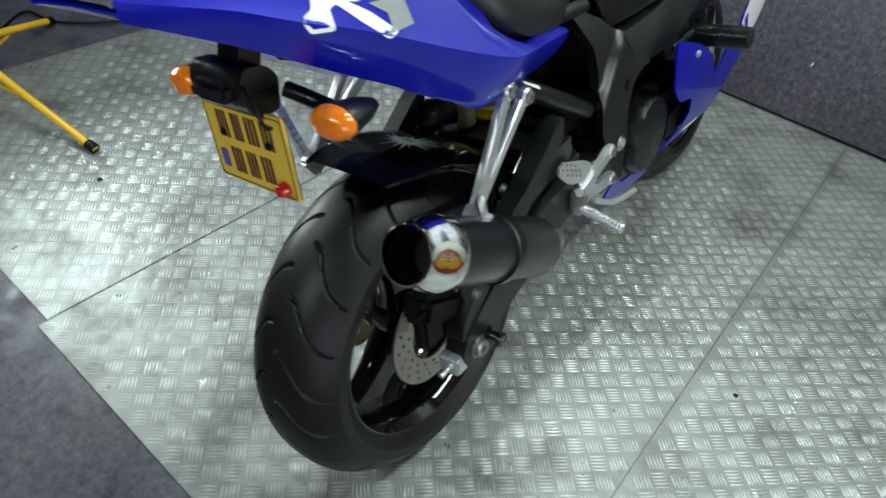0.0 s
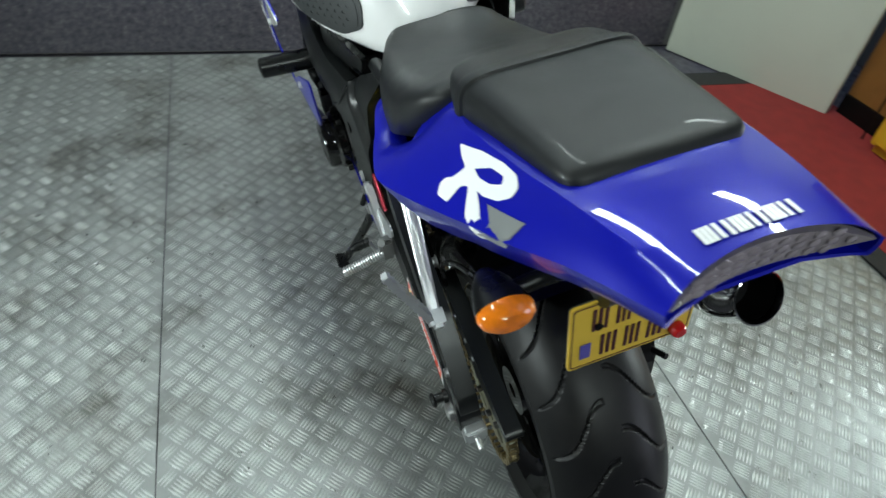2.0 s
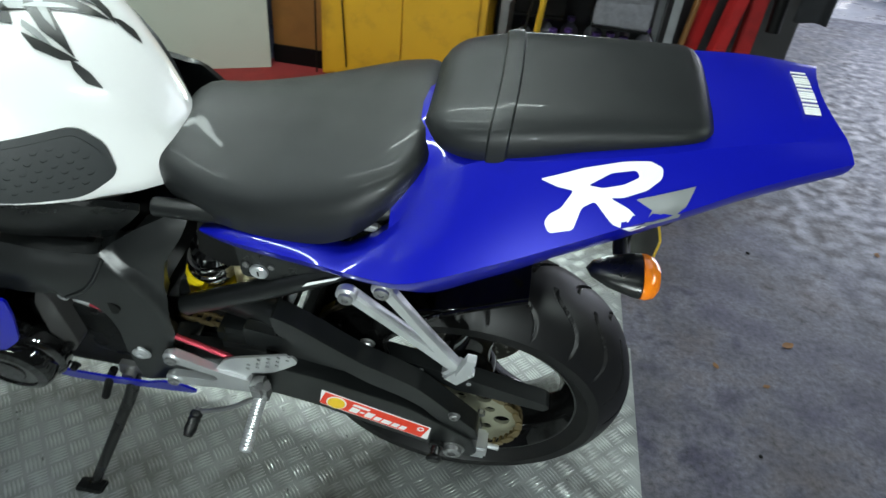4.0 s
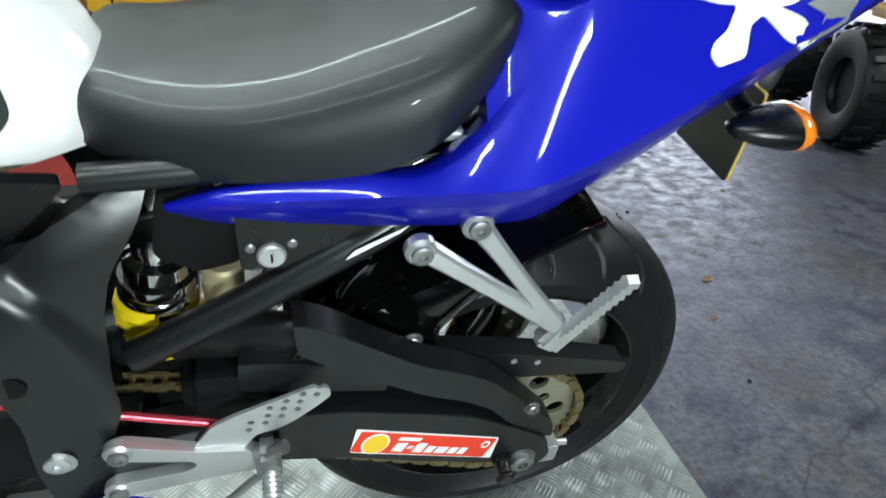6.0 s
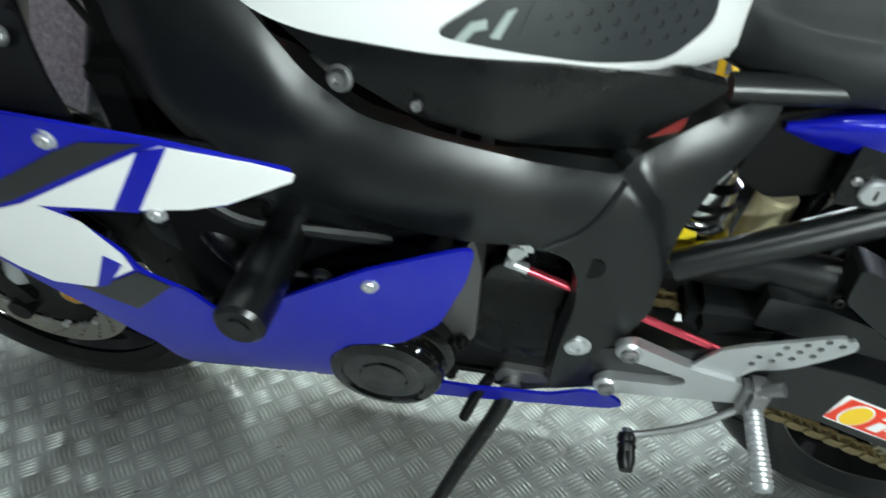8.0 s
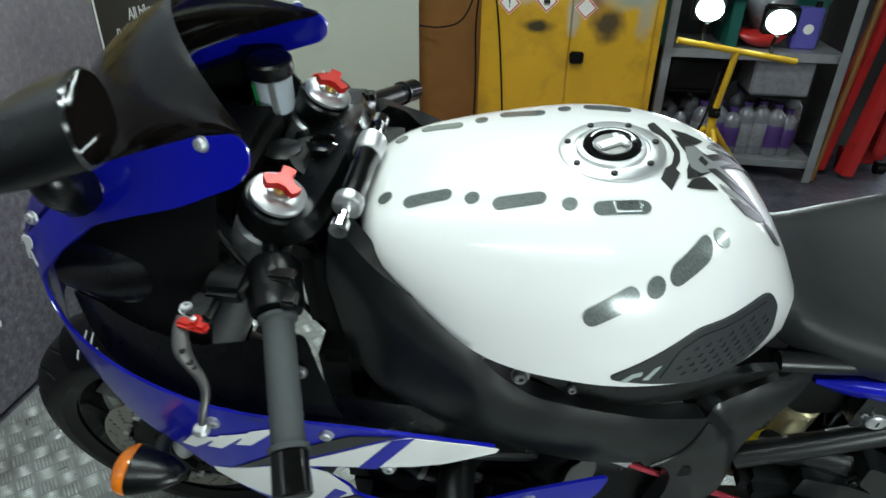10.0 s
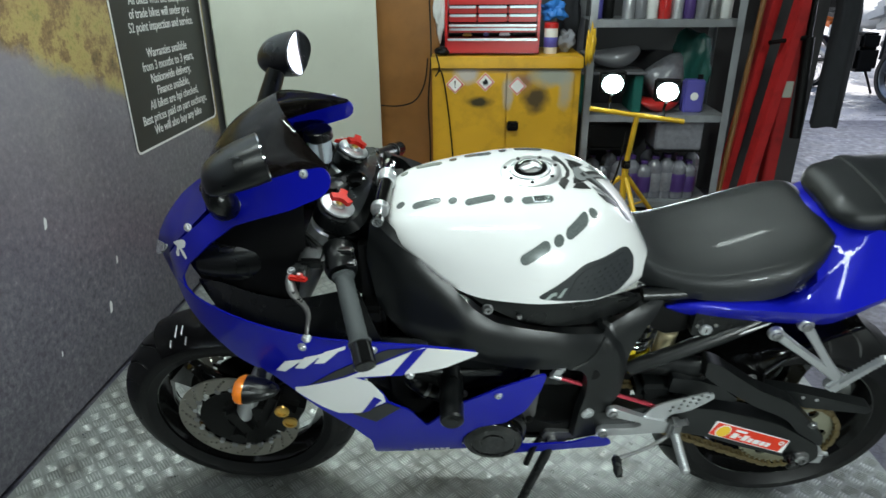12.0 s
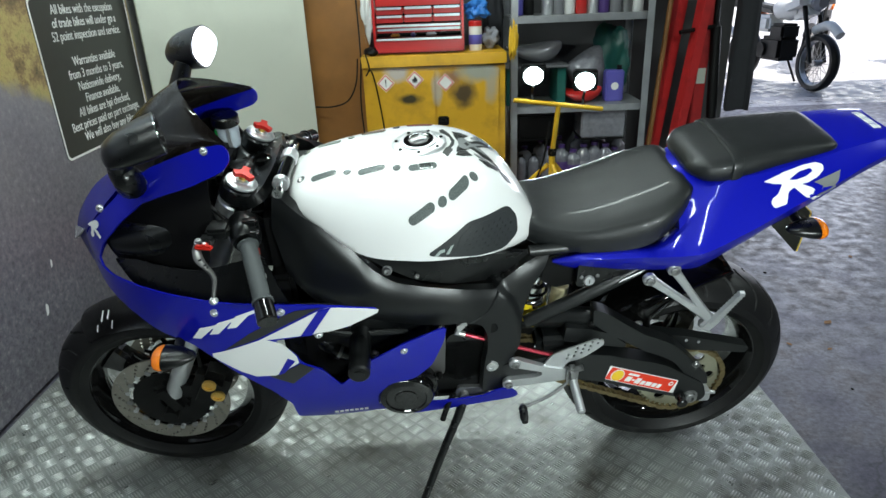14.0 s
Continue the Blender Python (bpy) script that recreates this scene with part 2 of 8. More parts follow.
GLOSS = material("gloss_black", (0.004, 0.004, 0.004), 0.07, 0, 0.3, rough_vary=0.03)
DULL = material("dull_black", (0.002, 0.002, 0.002), 0.5, vary=0.3, scale=25, spec=0.22)
VINYL = material("seat_vinyl", (0.010, 0.0112, 0.0118), 0.42, coat=0.06, vary=0.15, scale=12, bump=0.22, bump_scale=1300, rough_vary=0.05, spec=0.34)
RUBBER = material("tyre_rubber", (0.005, 0.005, 0.0054), 0.46, vary=0.3, scale=30, dirt=(0.018, 0.016, 0.014), dirt_amount=0.4, dirt_scale=14, bump=0.1, bump_scale=500, spec=0.3)
GRIP = material("grey_grip_rubber", (0.05, 0.056, 0.058), 0.7, bump=0.4, bump_scale=900)
ALLOY = material("brushed_alloy", (0.60, 0.61, 0.62), 0.36, 0.8, vary=0.07, scale=40, rough_vary=0.05, bump=0.04, bump_scale=500)
CHROME = material("chrome", (0.7, 0.7, 0.7), 0.08, 1.0, rough_vary=0.04)
STEEL = material("dull_steel", (0.3, 0.3, 0.3), 0.4, 0.9, vary=0.2, scale=60)
DISC = material("brake_disc_steel", (0.27, 0.255, 0.22), 0.36, 0.6, vary=0.15, scale=60)
GOLD = material("gold_chain", (0.26, 0.2, 0.10), 0.4, 0.8, vary=0.4, scale=120)
SPROCKET = material("anodised_sprocket", (0.5, 0.49, 0.36), 0.35, 0.8, vary=0.15, scale=40)
BRASS = material("gold_anodised", (0.72, 0.46, 0.12), 0.28, 0.85)
RED_ALLOY = material("red_anodised", (0.50, 0.016, 0.008), 0.3, 0.25)
ROD_RED = material("pink_red_anodised", (0.55, 0.06, 0.09), 0.25, 0.7)
YELLOW = material("yellow_spring", (0.8, 0.6, 0.01), 0.35, 0, 0.3)
AMBER = material("amber_lens", (0.85, 0.2, 0.01), 0.12, 0, 0.6, vary=0.25, scale=150)
PLATE_YELLOW = material("plate_yellow", (0.72, 0.48, 0.05), 0.4)
PLATE_DARK = material("plate_ink", (0.06, 0.008, 0.02), 0.45)
PLATE_BLUE = material("plate_blue", (0.09, 0.08, 0.35), 0.4)
RED_LENS = material("red_lens", (0.5, 0.01, 0.01), 0.15, 0, 0.5)
CARBON = material("carbon_weave", (0.15, 0.17, 0.165), 0.2, 0.3, 1.0, vary=0.7, scale=420)
STICKER_RED = material("sticker_red", (0.78, 0.04, 0.01), 0.35)
STICKER_YELLOW = material("sticker_yellow", (0.85, 0.55, 0.02), 0.35)
GREEN = material("green_anodised", (0.02, 0.35, 0.08), 0.3, 0.5)
DECAL_SILVER = material("silver_decal", (0.24, 0.25, 0.25), 0.38, 0.3)
PADGREY = material("grip_pad_rubber", (0.022, 0.025, 0.026), 0.55, bump=0.15, bump_scale=900, vary=0.15, scale=30)
CANBLACK = material("black_carbon_sleeve", (0.007, 0.007, 0.008), 0.34, 0, 0.2, vary=0.5, scale=300, spec=0.35)
LEVER = material("grey_anodised_lever", (0.13, 0.127, 0.125), 0.36, 0.7)
SMOKE = material("smoked_screen", (0.012, 0.009, 0.008), 0.05, 0, 0.5)
TREAD = material("aluminium_tread_plate", (0.28, 0.292, 0.285), 0.50, 0.6, vary=0.45, scale=9, dirt=(0.06, 0.052, 0.042), dirt_amount=0.9, dirt_scale=3.6, rough_vary=0.12, bump=0.2, bump_scale=160)
TREAD_BAR = material("worn_tread_bars", (0.40, 0.415, 0.405), 0.40, 0.7, vary=0.4, scale=12, dirt=(0.11, 0.098, 0.08), dirt_amount=0.85, dirt_scale=3.6, rough_vary=0.14)
CONCRETE = material("wet_concrete", (0.072, 0.069, 0.088), 0.48, 0, 0, vary=0.7, scale=9, dirt=(0.024, 0.023, 0.029), dirt_amount=0.85, dirt_scale=4.5, rough_vary=0.2, bump=0.1, bump_scale=190)
# yard concrete coloured paler than the floor to carry the burnt-out daylight
YARD = material("daylit_wet_yard_concrete", (0.34, 0.33, 0.34), 0.4, 0, 0, vary=0.3, scale=5, dirt=(0.12, 0.11, 0.12), dirt_amount=0.8, dirt_scale=0.9, rough_vary=0.3, bump=0.1, bump_scale=60)
# white of the added backdrop, standing in for burnt-out daylight beyond the yard
BACKDROP_WHITE = material("white_yard_backdrop", (0.78, 0.78, 0.77), 0.6, vary=0.06, scale=1.2)
CREAM = material("cream_board", (0.50, 0.52, 0.44), 0.55, vary=0.05, scale=2, dirt=(0.36, 0.36, 0.31), dirt_amount=0.3, dirt_scale=2.5)
WOOD = material("varnished_wood", (0.22, 0.095, 0.022), 0.42, vary=0.3, scale=7, dirt=(0.12, 0.05, 0.012), dirt_amount=0.5, dirt_scale=3)
CAB_YELLOW = material("yellow_cabinet_paint", (0.62, 0.34, 0.015), 0.42, vary=0.12, scale=4, dirt=(0.1, 0.07, 0.02), dirt_amount=0.45, dirt_scale=5)
TOOL_RED = material("red_toolbox_paint", (0.45, 0.015, 0.012), 0.3, 0, 0.4, vary=0.1, scale=6)
CRANE_RED = material("red_crane_paint", (0.42, 0.02, 0.02), 0.4, vary=0.15, scale=8, dirt=(0.08, 0.01, 0.01), dirt_amount=0.5, dirt_scale=9)
GALV = material("galvanised_steel", (0.32, 0.33, 0.34), 0.45, 0.6, vary=0.25, scale=18)
MAT_RED = material("red_mat", (0.2, 0.012, 0.01), 0.85, vary=0.3, scale=15, bump=0.5, bump_scale=600)
MAT_BLACK = material("black_mat_border", (0.015, 0.015, 0.015), 0.8, vary=0.3, scale=15, bump=0.5, bump_scale=600)
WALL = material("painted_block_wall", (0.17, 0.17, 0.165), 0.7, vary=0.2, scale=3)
CEIL = material("grey_ceiling", (0.1, 0.1, 0.1), 0.8, vary=0.15, scale=2)
# wall colour darkened to stand in for the unlit parts of the room
WALL_UNLIT = material("dark_unlit_wall", (0.05, 0.05, 0.052), 0.7, vary=0.2, scale=3)
RESERVOIR = material("pale_gold_reservoir", (0.78, 0.68, 0.42), 0.3, 0.7)
CLOTH = material("dark_cloth", (0.012, 0.013, 0.016), 0.9, vary=0.3, scale=20)
STAND_YELLOW = material("yellow_stand_paint", (0.7, 0.42, 0.02), 0.4, vary=0.1, scale=12)




def cracked(mat, scale, width, depth):
    """Adds thin crooked cracks and broad brownish and violet stains to a concrete."""
    nt = mat.node_tree
    b = nt.nodes["Principled BSDF"]
    was = b.inputs["Base Color"].links[0].from_socket
    at = nt.nodes.new("ShaderNodeTexCoord")
    bend = nt.nodes.new("ShaderNodeTexNoise")
    bend.inputs["Scale"].default_value, bend.inputs["Detail"].default_value = 3.0, 6
    nt.links.new(at.outputs["Object"], bend.inputs["Vector"])
    add = nt.nodes.new("ShaderNodeVectorMath")
    add.operation = "MULTIPLY_ADD"
    add.inputs[1].default_value = (0.5, 0.5, 0.0)
    nt.links.new(bend.outputs[1], add.inputs[0])
    nt.links.new(at.outputs["Object"], add.inputs[2])
    cells = nt.nodes.new("ShaderNodeTexVoronoi")
    cells.feature = "DISTANCE_TO_EDGE"
    cells.inputs["Scale"].default_value = scale
    nt.links.new(add.outputs[0], cells.inputs["Vector"])
    line = nt.nodes.new("ShaderNodeMapRange")
    line.inputs[1].default_value, line.inputs[2].default_value, line.inputs[3].default_value, line.inputs[4].default_value = 0.0, width, depth, 0.0
    nt.links.new(cells.outputs[0], line.inputs[0])
    stain = nt.nodes.new("ShaderNodeTexNoise")
    stain.inputs["Scale"].default_value, stain.inputs["Detail"].default_value, stain.inputs["Roughness"].default_value = 4.5, 9, 0.7
    nt.links.new(at.outputs["Object"], stain.inputs["Vector"])
    tint = nt.nodes.new("ShaderNodeValToRGB")
    for k, (pos, col) in enumerate(((0.35, (0.75, 0.72, 0.9)), (0.5, (1, 1, 1)), (0.65, (1.25, 1.1, 0.95)))):
        if k > 1:
            tint.color_ramp.elements.new(pos)
        tint.color_ramp.elements[k].position, tint.color_ramp.elements[k].color = pos, (*col, 1)
    nt.links.new(stain.outputs[0], tint.inputs[0])
    mul = nt.nodes.new("ShaderNodeMix")
    mul.data_type, mul.blend_type = "RGBA", "MULTIPLY"
    mul.inputs[0].default_value = 1
    nt.links.new(was, mul.inputs[6])
    nt.links.new(tint.outputs[0], mul.inputs[7])
    fine = nt.nodes.new("ShaderNodeTexNoise")
    fine.inputs["Scale"].default_value, fine.inputs["Detail"].default_value, fine.inputs["Roughness"].default_value = 55, 5, 0.75
    nt.links.new(at.outputs["Object"], fine.inputs["Vector"])
    speck = nt.nodes.new("ShaderNodeMapRange")
    speck.inputs[1].default_value, speck.inputs[2].default_value, speck.inputs[3].default_value, speck.inputs[4].default_value = 0.3, 0.7, 0.35, 1.65
    nt.links.new(fine.outputs[0], speck.inputs[0])
    gritty = nt.nodes.new("ShaderNodeVectorMath")
    gritty.operation = "SCALE"
    nt.links.new(mul.outputs[2], gritty.inputs[0])
    nt.links.new(speck.outputs[0], gritty.inputs[3])
    dark = nt.nodes.new("ShaderNodeMix")
    dark.data_type = "RGBA"
    dark.inputs[7].default_value = (0.012, 0.011, 0.012, 1)
    nt.links.new(line.outputs[0], dark.inputs[0])
    nt.links.new(gritty.outputs[0], dark.inputs[6])
    nt.links.new(dark.outputs[2], b.inputs["Base Color"])


cracked(CONCRETE, 0.45, 0.003, 0.6)
# ---- the room ----
def flat(name, corners, mat, label="", kind="structure", category=""):
    bm = bmesh.new()
    bm.faces.new([bm.verts.new(c) for c in corners])
    me = bpy.data.meshes.new(name)
    bm.to_mesh(me)
    bm.free()
    me.materials.append(mat)
    return tagged(new(name, me), label, category, kind=kind)


def slab(name, cx, cy, cz, sx, sy, sz, mat, label="", category="", kind="structure", rot=0.0):
    ob = part(name, box(0, 0, 0, sx, sy, sz, 0.004), mat)
    ob.matrix_world = pose(cx, cy, cz, 0, 0, rot)
    return tagged(ob, label, category, kind=kind)


slab("floor", 3.0, 0.0, -0.06, 20, 10.3, 0.11, CONCRETE, "worn wet grey concrete workshop floor", "floor")
slab("ground", 3.0, 55.15, -0.065, 200, 100, 0.11, YARD, "wet concrete yard outside the door, coloured pale for daylight", "ground")
slab("wall_west", -1.53, -1.2, 1.45, 0.2, 6.8, 2.9, WALL, "plain wall behind the road mural", "wall")
slab("wall_north", 0.24, 2.95, 1.45, 3.4, 0.2, 2.9, WALL_UNLIT, "grey wall behind cabinet and shelving, coloured dark as unlit", "wall")
slab("wall_door_side", 1.84, 4.1, 1.45, 0.2, 2.1, 2.9, WALL, "grey wall beside the open garage door", "wall")
slab("wall_door_head", 4.37, 5.05, 2.75, 5.26, 0.2, 0.5, WALL, "wall head over the open garage door", "wall")
# unseen east and south walls added to close the room, coloured dark as unlit
slab("wall_east", 7.1, 0.3, 1.45, 0.2, 9.8, 2.9, WALL_UNLIT, "unseen grey far side wall of the workshop, coloured dark as unlit", "wall")
slab("wall_south", 2.7, -4.6, 1.45, 9.0, 0.2, 2.9, WALL_UNLIT, "unseen grey wall on the near side of the workshop, coloured dark as unlit", "wall")
slab("ceiling", 2.7, 0.3, 2.96, 9.2, 10.0, 0.1, CEIL, "plain grey workshop ceiling", "ceiling")
slab("backdrop", 8.0, 16.0, 2.5, 40.0, 0.3, 6.0, BACKDROP_WHITE, "white backdrop added across the yard for its burnt-out daylight", "wall")

# tread plate platform: sheets 1.21 m wide laid edge to edge
PX0 = -1.41
# each sheet: its two long edges and where it ends on the open side
SHEETS = ((-1.772, -0.6085, 1.036), (-0.606, 0.5880, 1.058), (0.5905, 1.70, 1.042))


def tread_bars(x0, x1, y0, y1, pitch=0.0418):
    """Five raised bars in each cell, turned crosswise from cell to cell, the whole pattern at 45 degrees to the sheet."""
    verts, faces = [], []
    c = math.sqrt(0.5)
    n = int(4 / pitch)
    length, width, high = 0.0355, 0.0046, 0.0020
    rng = np.random.default_rng(4)
    for i in range(-n, n):
        for j in range(-n, n):
            u, v = (i + 0.5) * pitch, (j + 0.5) * pitch
            for k in range(5):
                off = (k - 2) * 0.0076
                cu, cv = (u + off, v) if (i + j) % 2 else (u, v + off)
                x, y = c * (cu - cv), c * (cu + cv)
                if not (x0 + 0.012 < x < x1 - 0.012 and y0 + 0.012 < y < y1 - 0.012):
                    continue
                ax = (-c, c) if (i + j) % 2 else (c, c)
                ay = (-ax[1], ax[0])
                hl, hw, ht = length / 2, width / 2, high * (0.7 + 0.3 * rng.random())
                o = len(verts)
                for a, b, h in ((-hl, -hw * 0.4, 0), (hl, -hw * 0.4, 0), (hl, hw * 0.4, 0), (-hl, hw * 0.4, 0), (0, -hw * 1.25, 0), (0, hw * 1.25, 0), (-hl * 0.62, 0, ht), (hl * 0.62, 0, ht)):
                    verts.append((x + ax[0] * a + ay[0] * b, y + ax[1] * a + ay[1] * b, 0.0 + h))
                faces += [(o, o + 4, o + 6), (o + 4, o + 1, o + 7), (o + 4, o + 7, o + 6), (o + 3, o + 6, o + 5), (o + 5, o + 7, o + 2), (o + 5, o + 6, o + 7), (o, o + 6, o + 3), (o + 1, o + 2, o + 7)]
    return verts, faces


platform = thing("platform_floor", "low platform of dirty aluminium tread plate sheets", "floor", kind="structure")
for y0, y1, PX1 in SHEETS:
    plate = part("tread_sheet", box((PX0 + PX1) / 2, (y0 + y1) / 2, -0.002, PX1 - PX0, y1 - y0, 0.004, 0.001), TREAD, platform)
    verts, faces = tread_bars(PX0, PX1, y0, y1)
    me = bpy.data.meshes.new("tread_bars")
    me.from_pydata(verts, [], faces)
    me.polygons.foreach_set("use_smooth", [True] * len(me.polygons))
    me.materials.append(TREAD_BAR)
    bars = new("tread_bars", me)
    bars.parent = platform
    tagged(bars, kind="stuff")


# road mural on the west wall
MURAL_SLOPE, MURAL_EDGE = -0.41, 1.325


def mural_material():
    mat = bpy.data.materials.new("printed_road_mural")
    mat.use_nodes = True
    nt = mat.node_tree
    b = nt.nodes["Principled BSDF"]
    b.inputs["Roughness"].default_value = 0.3
    at = nt.nodes.new("ShaderNodeTexCoord")
    sep = nt.nodes.new("ShaderNodeSeparateXYZ")
    nt.links.new(at.outputs["Object"], sep.inputs[0])

    def noise_of(scale, detail, rough=0.6):
        n = nt.nodes.new("ShaderNodeTexNoise")
        n.inputs["Scale"].default_value, n.inputs["Detail"].default_value, n.inputs["Roughness"].default_value = scale, detail, rough
        nt.links.new(at.outputs["Object"], n.inputs["Vector"])
        return n.outputs[0]

    def ramp_of(value, stops):
        r = nt.nodes.new("ShaderNodeValToRGB")
        nt.links.new(value, r.inputs[0])
        while len(r.color_ramp.elements) < len(stops):
            r.color_ramp.elements.new(0.5)
        for e, (p, c) in zip(r.color_ramp.elements, stops):
            e.position, e.color = p, (*c, 1)
        return r.outputs[0]

    def calc(op, a, b2):
        n = nt.nodes.new("ShaderNodeMath")
        n.operation = op
        for k, v in enumerate((a, b2)):
            if isinstance(v, (int, float)):
                n.inputs[k].default_value = v
            else:
                nt.links.new(v, n.inputs[k])
        return n.outputs[0]

    def mixed(f, a, c):
        m = nt.nodes.new("ShaderNodeMix")
        m.data_type = "RGBA"
        nt.links.new(f, m.inputs[0])
        nt.links.new(a, m.inputs[6])
        nt.links.new(c, m.inputs[7])
        return m.outputs[2]

    asphalt = ramp_of(noise_of(48, 8, 0.8), [(0.32, (0.022, 0.018, 0.03)), (0.48, (0.095, 0.085, 0.112)), (0.60, (0.16, 0.148, 0.165)), (0.74, (0.4, 0.38, 0.38))])
    tone = ramp_of(noise_of(1.2, 4), [(0.3, (0.6, 0.6, 0.62)), (0.7, (1.0, 1.0, 1.0))])
    m = nt.nodes.new("ShaderNodeMix")
    m.data_type, m.blend_type = "RGBA", "MULTIPLY"
    m.inputs[0].default_value = 1
    nt.links.new(asphalt, m.inputs[6])
    nt.links.new(tone, m.inputs[7])
    # road colour scaled from 0.85 near the floor to 2.2 higher up
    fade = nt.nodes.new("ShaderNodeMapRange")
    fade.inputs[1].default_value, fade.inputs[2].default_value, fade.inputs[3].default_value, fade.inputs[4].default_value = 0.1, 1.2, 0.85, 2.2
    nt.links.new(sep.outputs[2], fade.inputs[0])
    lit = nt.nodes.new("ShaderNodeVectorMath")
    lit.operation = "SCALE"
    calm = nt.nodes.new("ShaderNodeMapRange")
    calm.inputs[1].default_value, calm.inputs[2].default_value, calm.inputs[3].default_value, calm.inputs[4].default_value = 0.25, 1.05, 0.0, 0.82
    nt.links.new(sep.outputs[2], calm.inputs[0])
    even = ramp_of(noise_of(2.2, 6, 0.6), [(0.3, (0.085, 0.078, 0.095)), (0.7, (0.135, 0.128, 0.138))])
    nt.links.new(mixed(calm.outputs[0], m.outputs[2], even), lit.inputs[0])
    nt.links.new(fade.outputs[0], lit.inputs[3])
    grass = ramp_of(noise_of(8, 10, 0.78), [(0.34, (0.06, 0.045, 0.025)), (0.46, (0.24, 0.16, 0.08)), (0.54, (0.42, 0.33, 0.13)), (0.62, (0.24, 0.22, 0.08)), (0.72, (0.5, 0.4, 0.26))])
    edge = calc("ADD", calc("SUBTRACT", sep.outputs[2], calc("MULTIPLY", sep.outputs[1], MURAL_SLOPE)), calc("MULTIPLY", calc("SUBTRACT", noise_of(9, 5), 0.5), 0.12))
    f = nt.nodes.new("ShaderNodeMapRange")
    f.inputs[1].default_value, f.inputs[2].default_value = MURAL_EDGE - 0.02, MURAL_EDGE + 0.03
    nt.links.new(edge, f.inputs[0])
    ground_and_grass = mixed(f.outputs[0], lit.outputs[0], grass)
    hill = nt.nodes.new("ShaderNodeMapRange")
    hill.inputs[1].default_value, hill.inputs[2].default_value = 1.42, 1.6
    nt.links.new(sep.outputs[2], hill.inputs[0])
    sky_c = ramp_of(noise_of(2, 4), [(0.3, (0.35, 0.4, 0.5)), (0.7, (0.6, 0.62, 0.65))])
    nt.links.new(mixed(hill.outputs[0], ground_and_grass, sky_c), b.inputs["Base Color"])
    return mat


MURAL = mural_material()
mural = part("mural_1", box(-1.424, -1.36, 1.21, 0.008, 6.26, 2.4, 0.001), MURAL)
tagged(mural, "large printed photograph of an asphalt road and grass verge", "mural", kind="structure")


def lettering(text, size, mat, name="text", thick=0.0006, align="LEFT"):
    cu = bpy.data.curves.new(name, "FONT")
    cu.body, cu.size, cu.extrude, cu.align_x = text, size, thick, align
    tmp = bpy.data.objects.new(name, cu)
    scene.collection.objects.link(tmp)
    bpy.context.view_layer.update()
    me = bpy.data.meshes.new_from_object(tmp.evaluated_get(bpy.context.evaluated_depsgraph_get()))
    bpy.data.objects.remove(tmp)
    me.materials.clear()
    me.materials.append(mat)
    return new(name, me)


SIGN_BLACK = material("sign_black", (0.02, 0.02, 0.02), 0.3, vary=0.2, scale=5)
SIGN_WHITE = material("sign_white", (0.7, 0.7, 0.7), 0.4)
SY0, SY1, SZ0, SZ1 = 0.985, 1.745, 0.695, 1.29
sign = thing("information_sign", "black notice panel with white border and printed terms", "sign", pose(-1.4195, 0, 0))
frame_out = rounded([(SY0, SZ0), (SY1, SZ0), (SY1, SZ1), (SY0, SZ1)], 0.03)
frame_in = rounded([(SY0 + 0.008, SZ0 + 0.008), (SY1 - 0.008, SZ0 + 0.008), (SY1 - 0.008, SZ1 - 0.008), (SY0 + 0.008, SZ1 - 0.008)], 0.026)
part("panel", sheet(frame_out, lambda u, v: (0.002, u, v), 0.002, 0.2), SIGN_BLACK, sign)
part("border", sheet(frame_out, lambda u, v: (0.0035, u, v), 0.0015, 0.2, holes=[frame_in]), SIGN_WHITE, sign, "thin white border")
LINES = ("All bikes with the exception", "of trade bikes will under go a", "52 point inspection and service.", "", "Warranties available", "from 3 months to 3 years,", "Nationwide delivery,", "Finance available,", "All bikes are hpi checked,", "Best prices paid on part exchange,", "We will also buy any bike")
for n, line in enumerate(LINES):
    if line:
        txt = lettering(line, 0.05, SIGN_WHITE, "text_line", align="CENTER")
        txt.parent = sign
        txt.matrix_local = pose(0.003, (SY0 + SY1) / 2, 1.228 - 0.0485 * n) @ Matrix(((0, 0, 1, 0), (1, 0, 0, 0), (0, 1, 0, 0), (0, 0, 0, 1))) @ Matrix.Diagonal((0.86, 1, 1, 1))
word = lettering("models", 0.062, SIGN_WHITE, "mural_word")
word.matrix_world = pose(-1.417, 0.45, 1.31) @ Matrix(((0, 0, 1, 0), (1, 0, 0, 0), (0, 1, 0, 0), (0, 0, 0, 1)))
word.parent = mural
tagged(word, "white printed lettering")
heading = lettering("MOTORBIKES", 0.16, PLATE_BLUE, "mural_heading")
heading.matrix_world = pose(-1.4185, -1.30, 1.47) @ Matrix(((0, 0, 1, 0), (1, 0, 0, 0), (0, 1, 0, 0), (0, 0, 0, 1)))
heading.parent = mural
tagged(heading, "dark blue printed heading")

# pale chips and scuffs in the print
for cy, cz, sz in ((0.713, 0.388, 0.016), (0.618, 0.247, 0.024), (0.411, 0.641, 0.020), (0.332, 0.234, 0.010)):
    chip = rounded([(cy - sz * 0.45, cz - sz), (cy + sz * 0.2, cz - sz * 0.7), (cy + sz * 0.5, cz + sz * 0.5), (cy + sz * 0.05, cz + sz), (cy - sz * 0.25, cz + sz * 0.2)], sz * 0.2)
    part("scuff", sheet(chip, lambda u, v: (-1.4188, u, v), 0.0006, 0.5), SIGN_WHITE, mural)

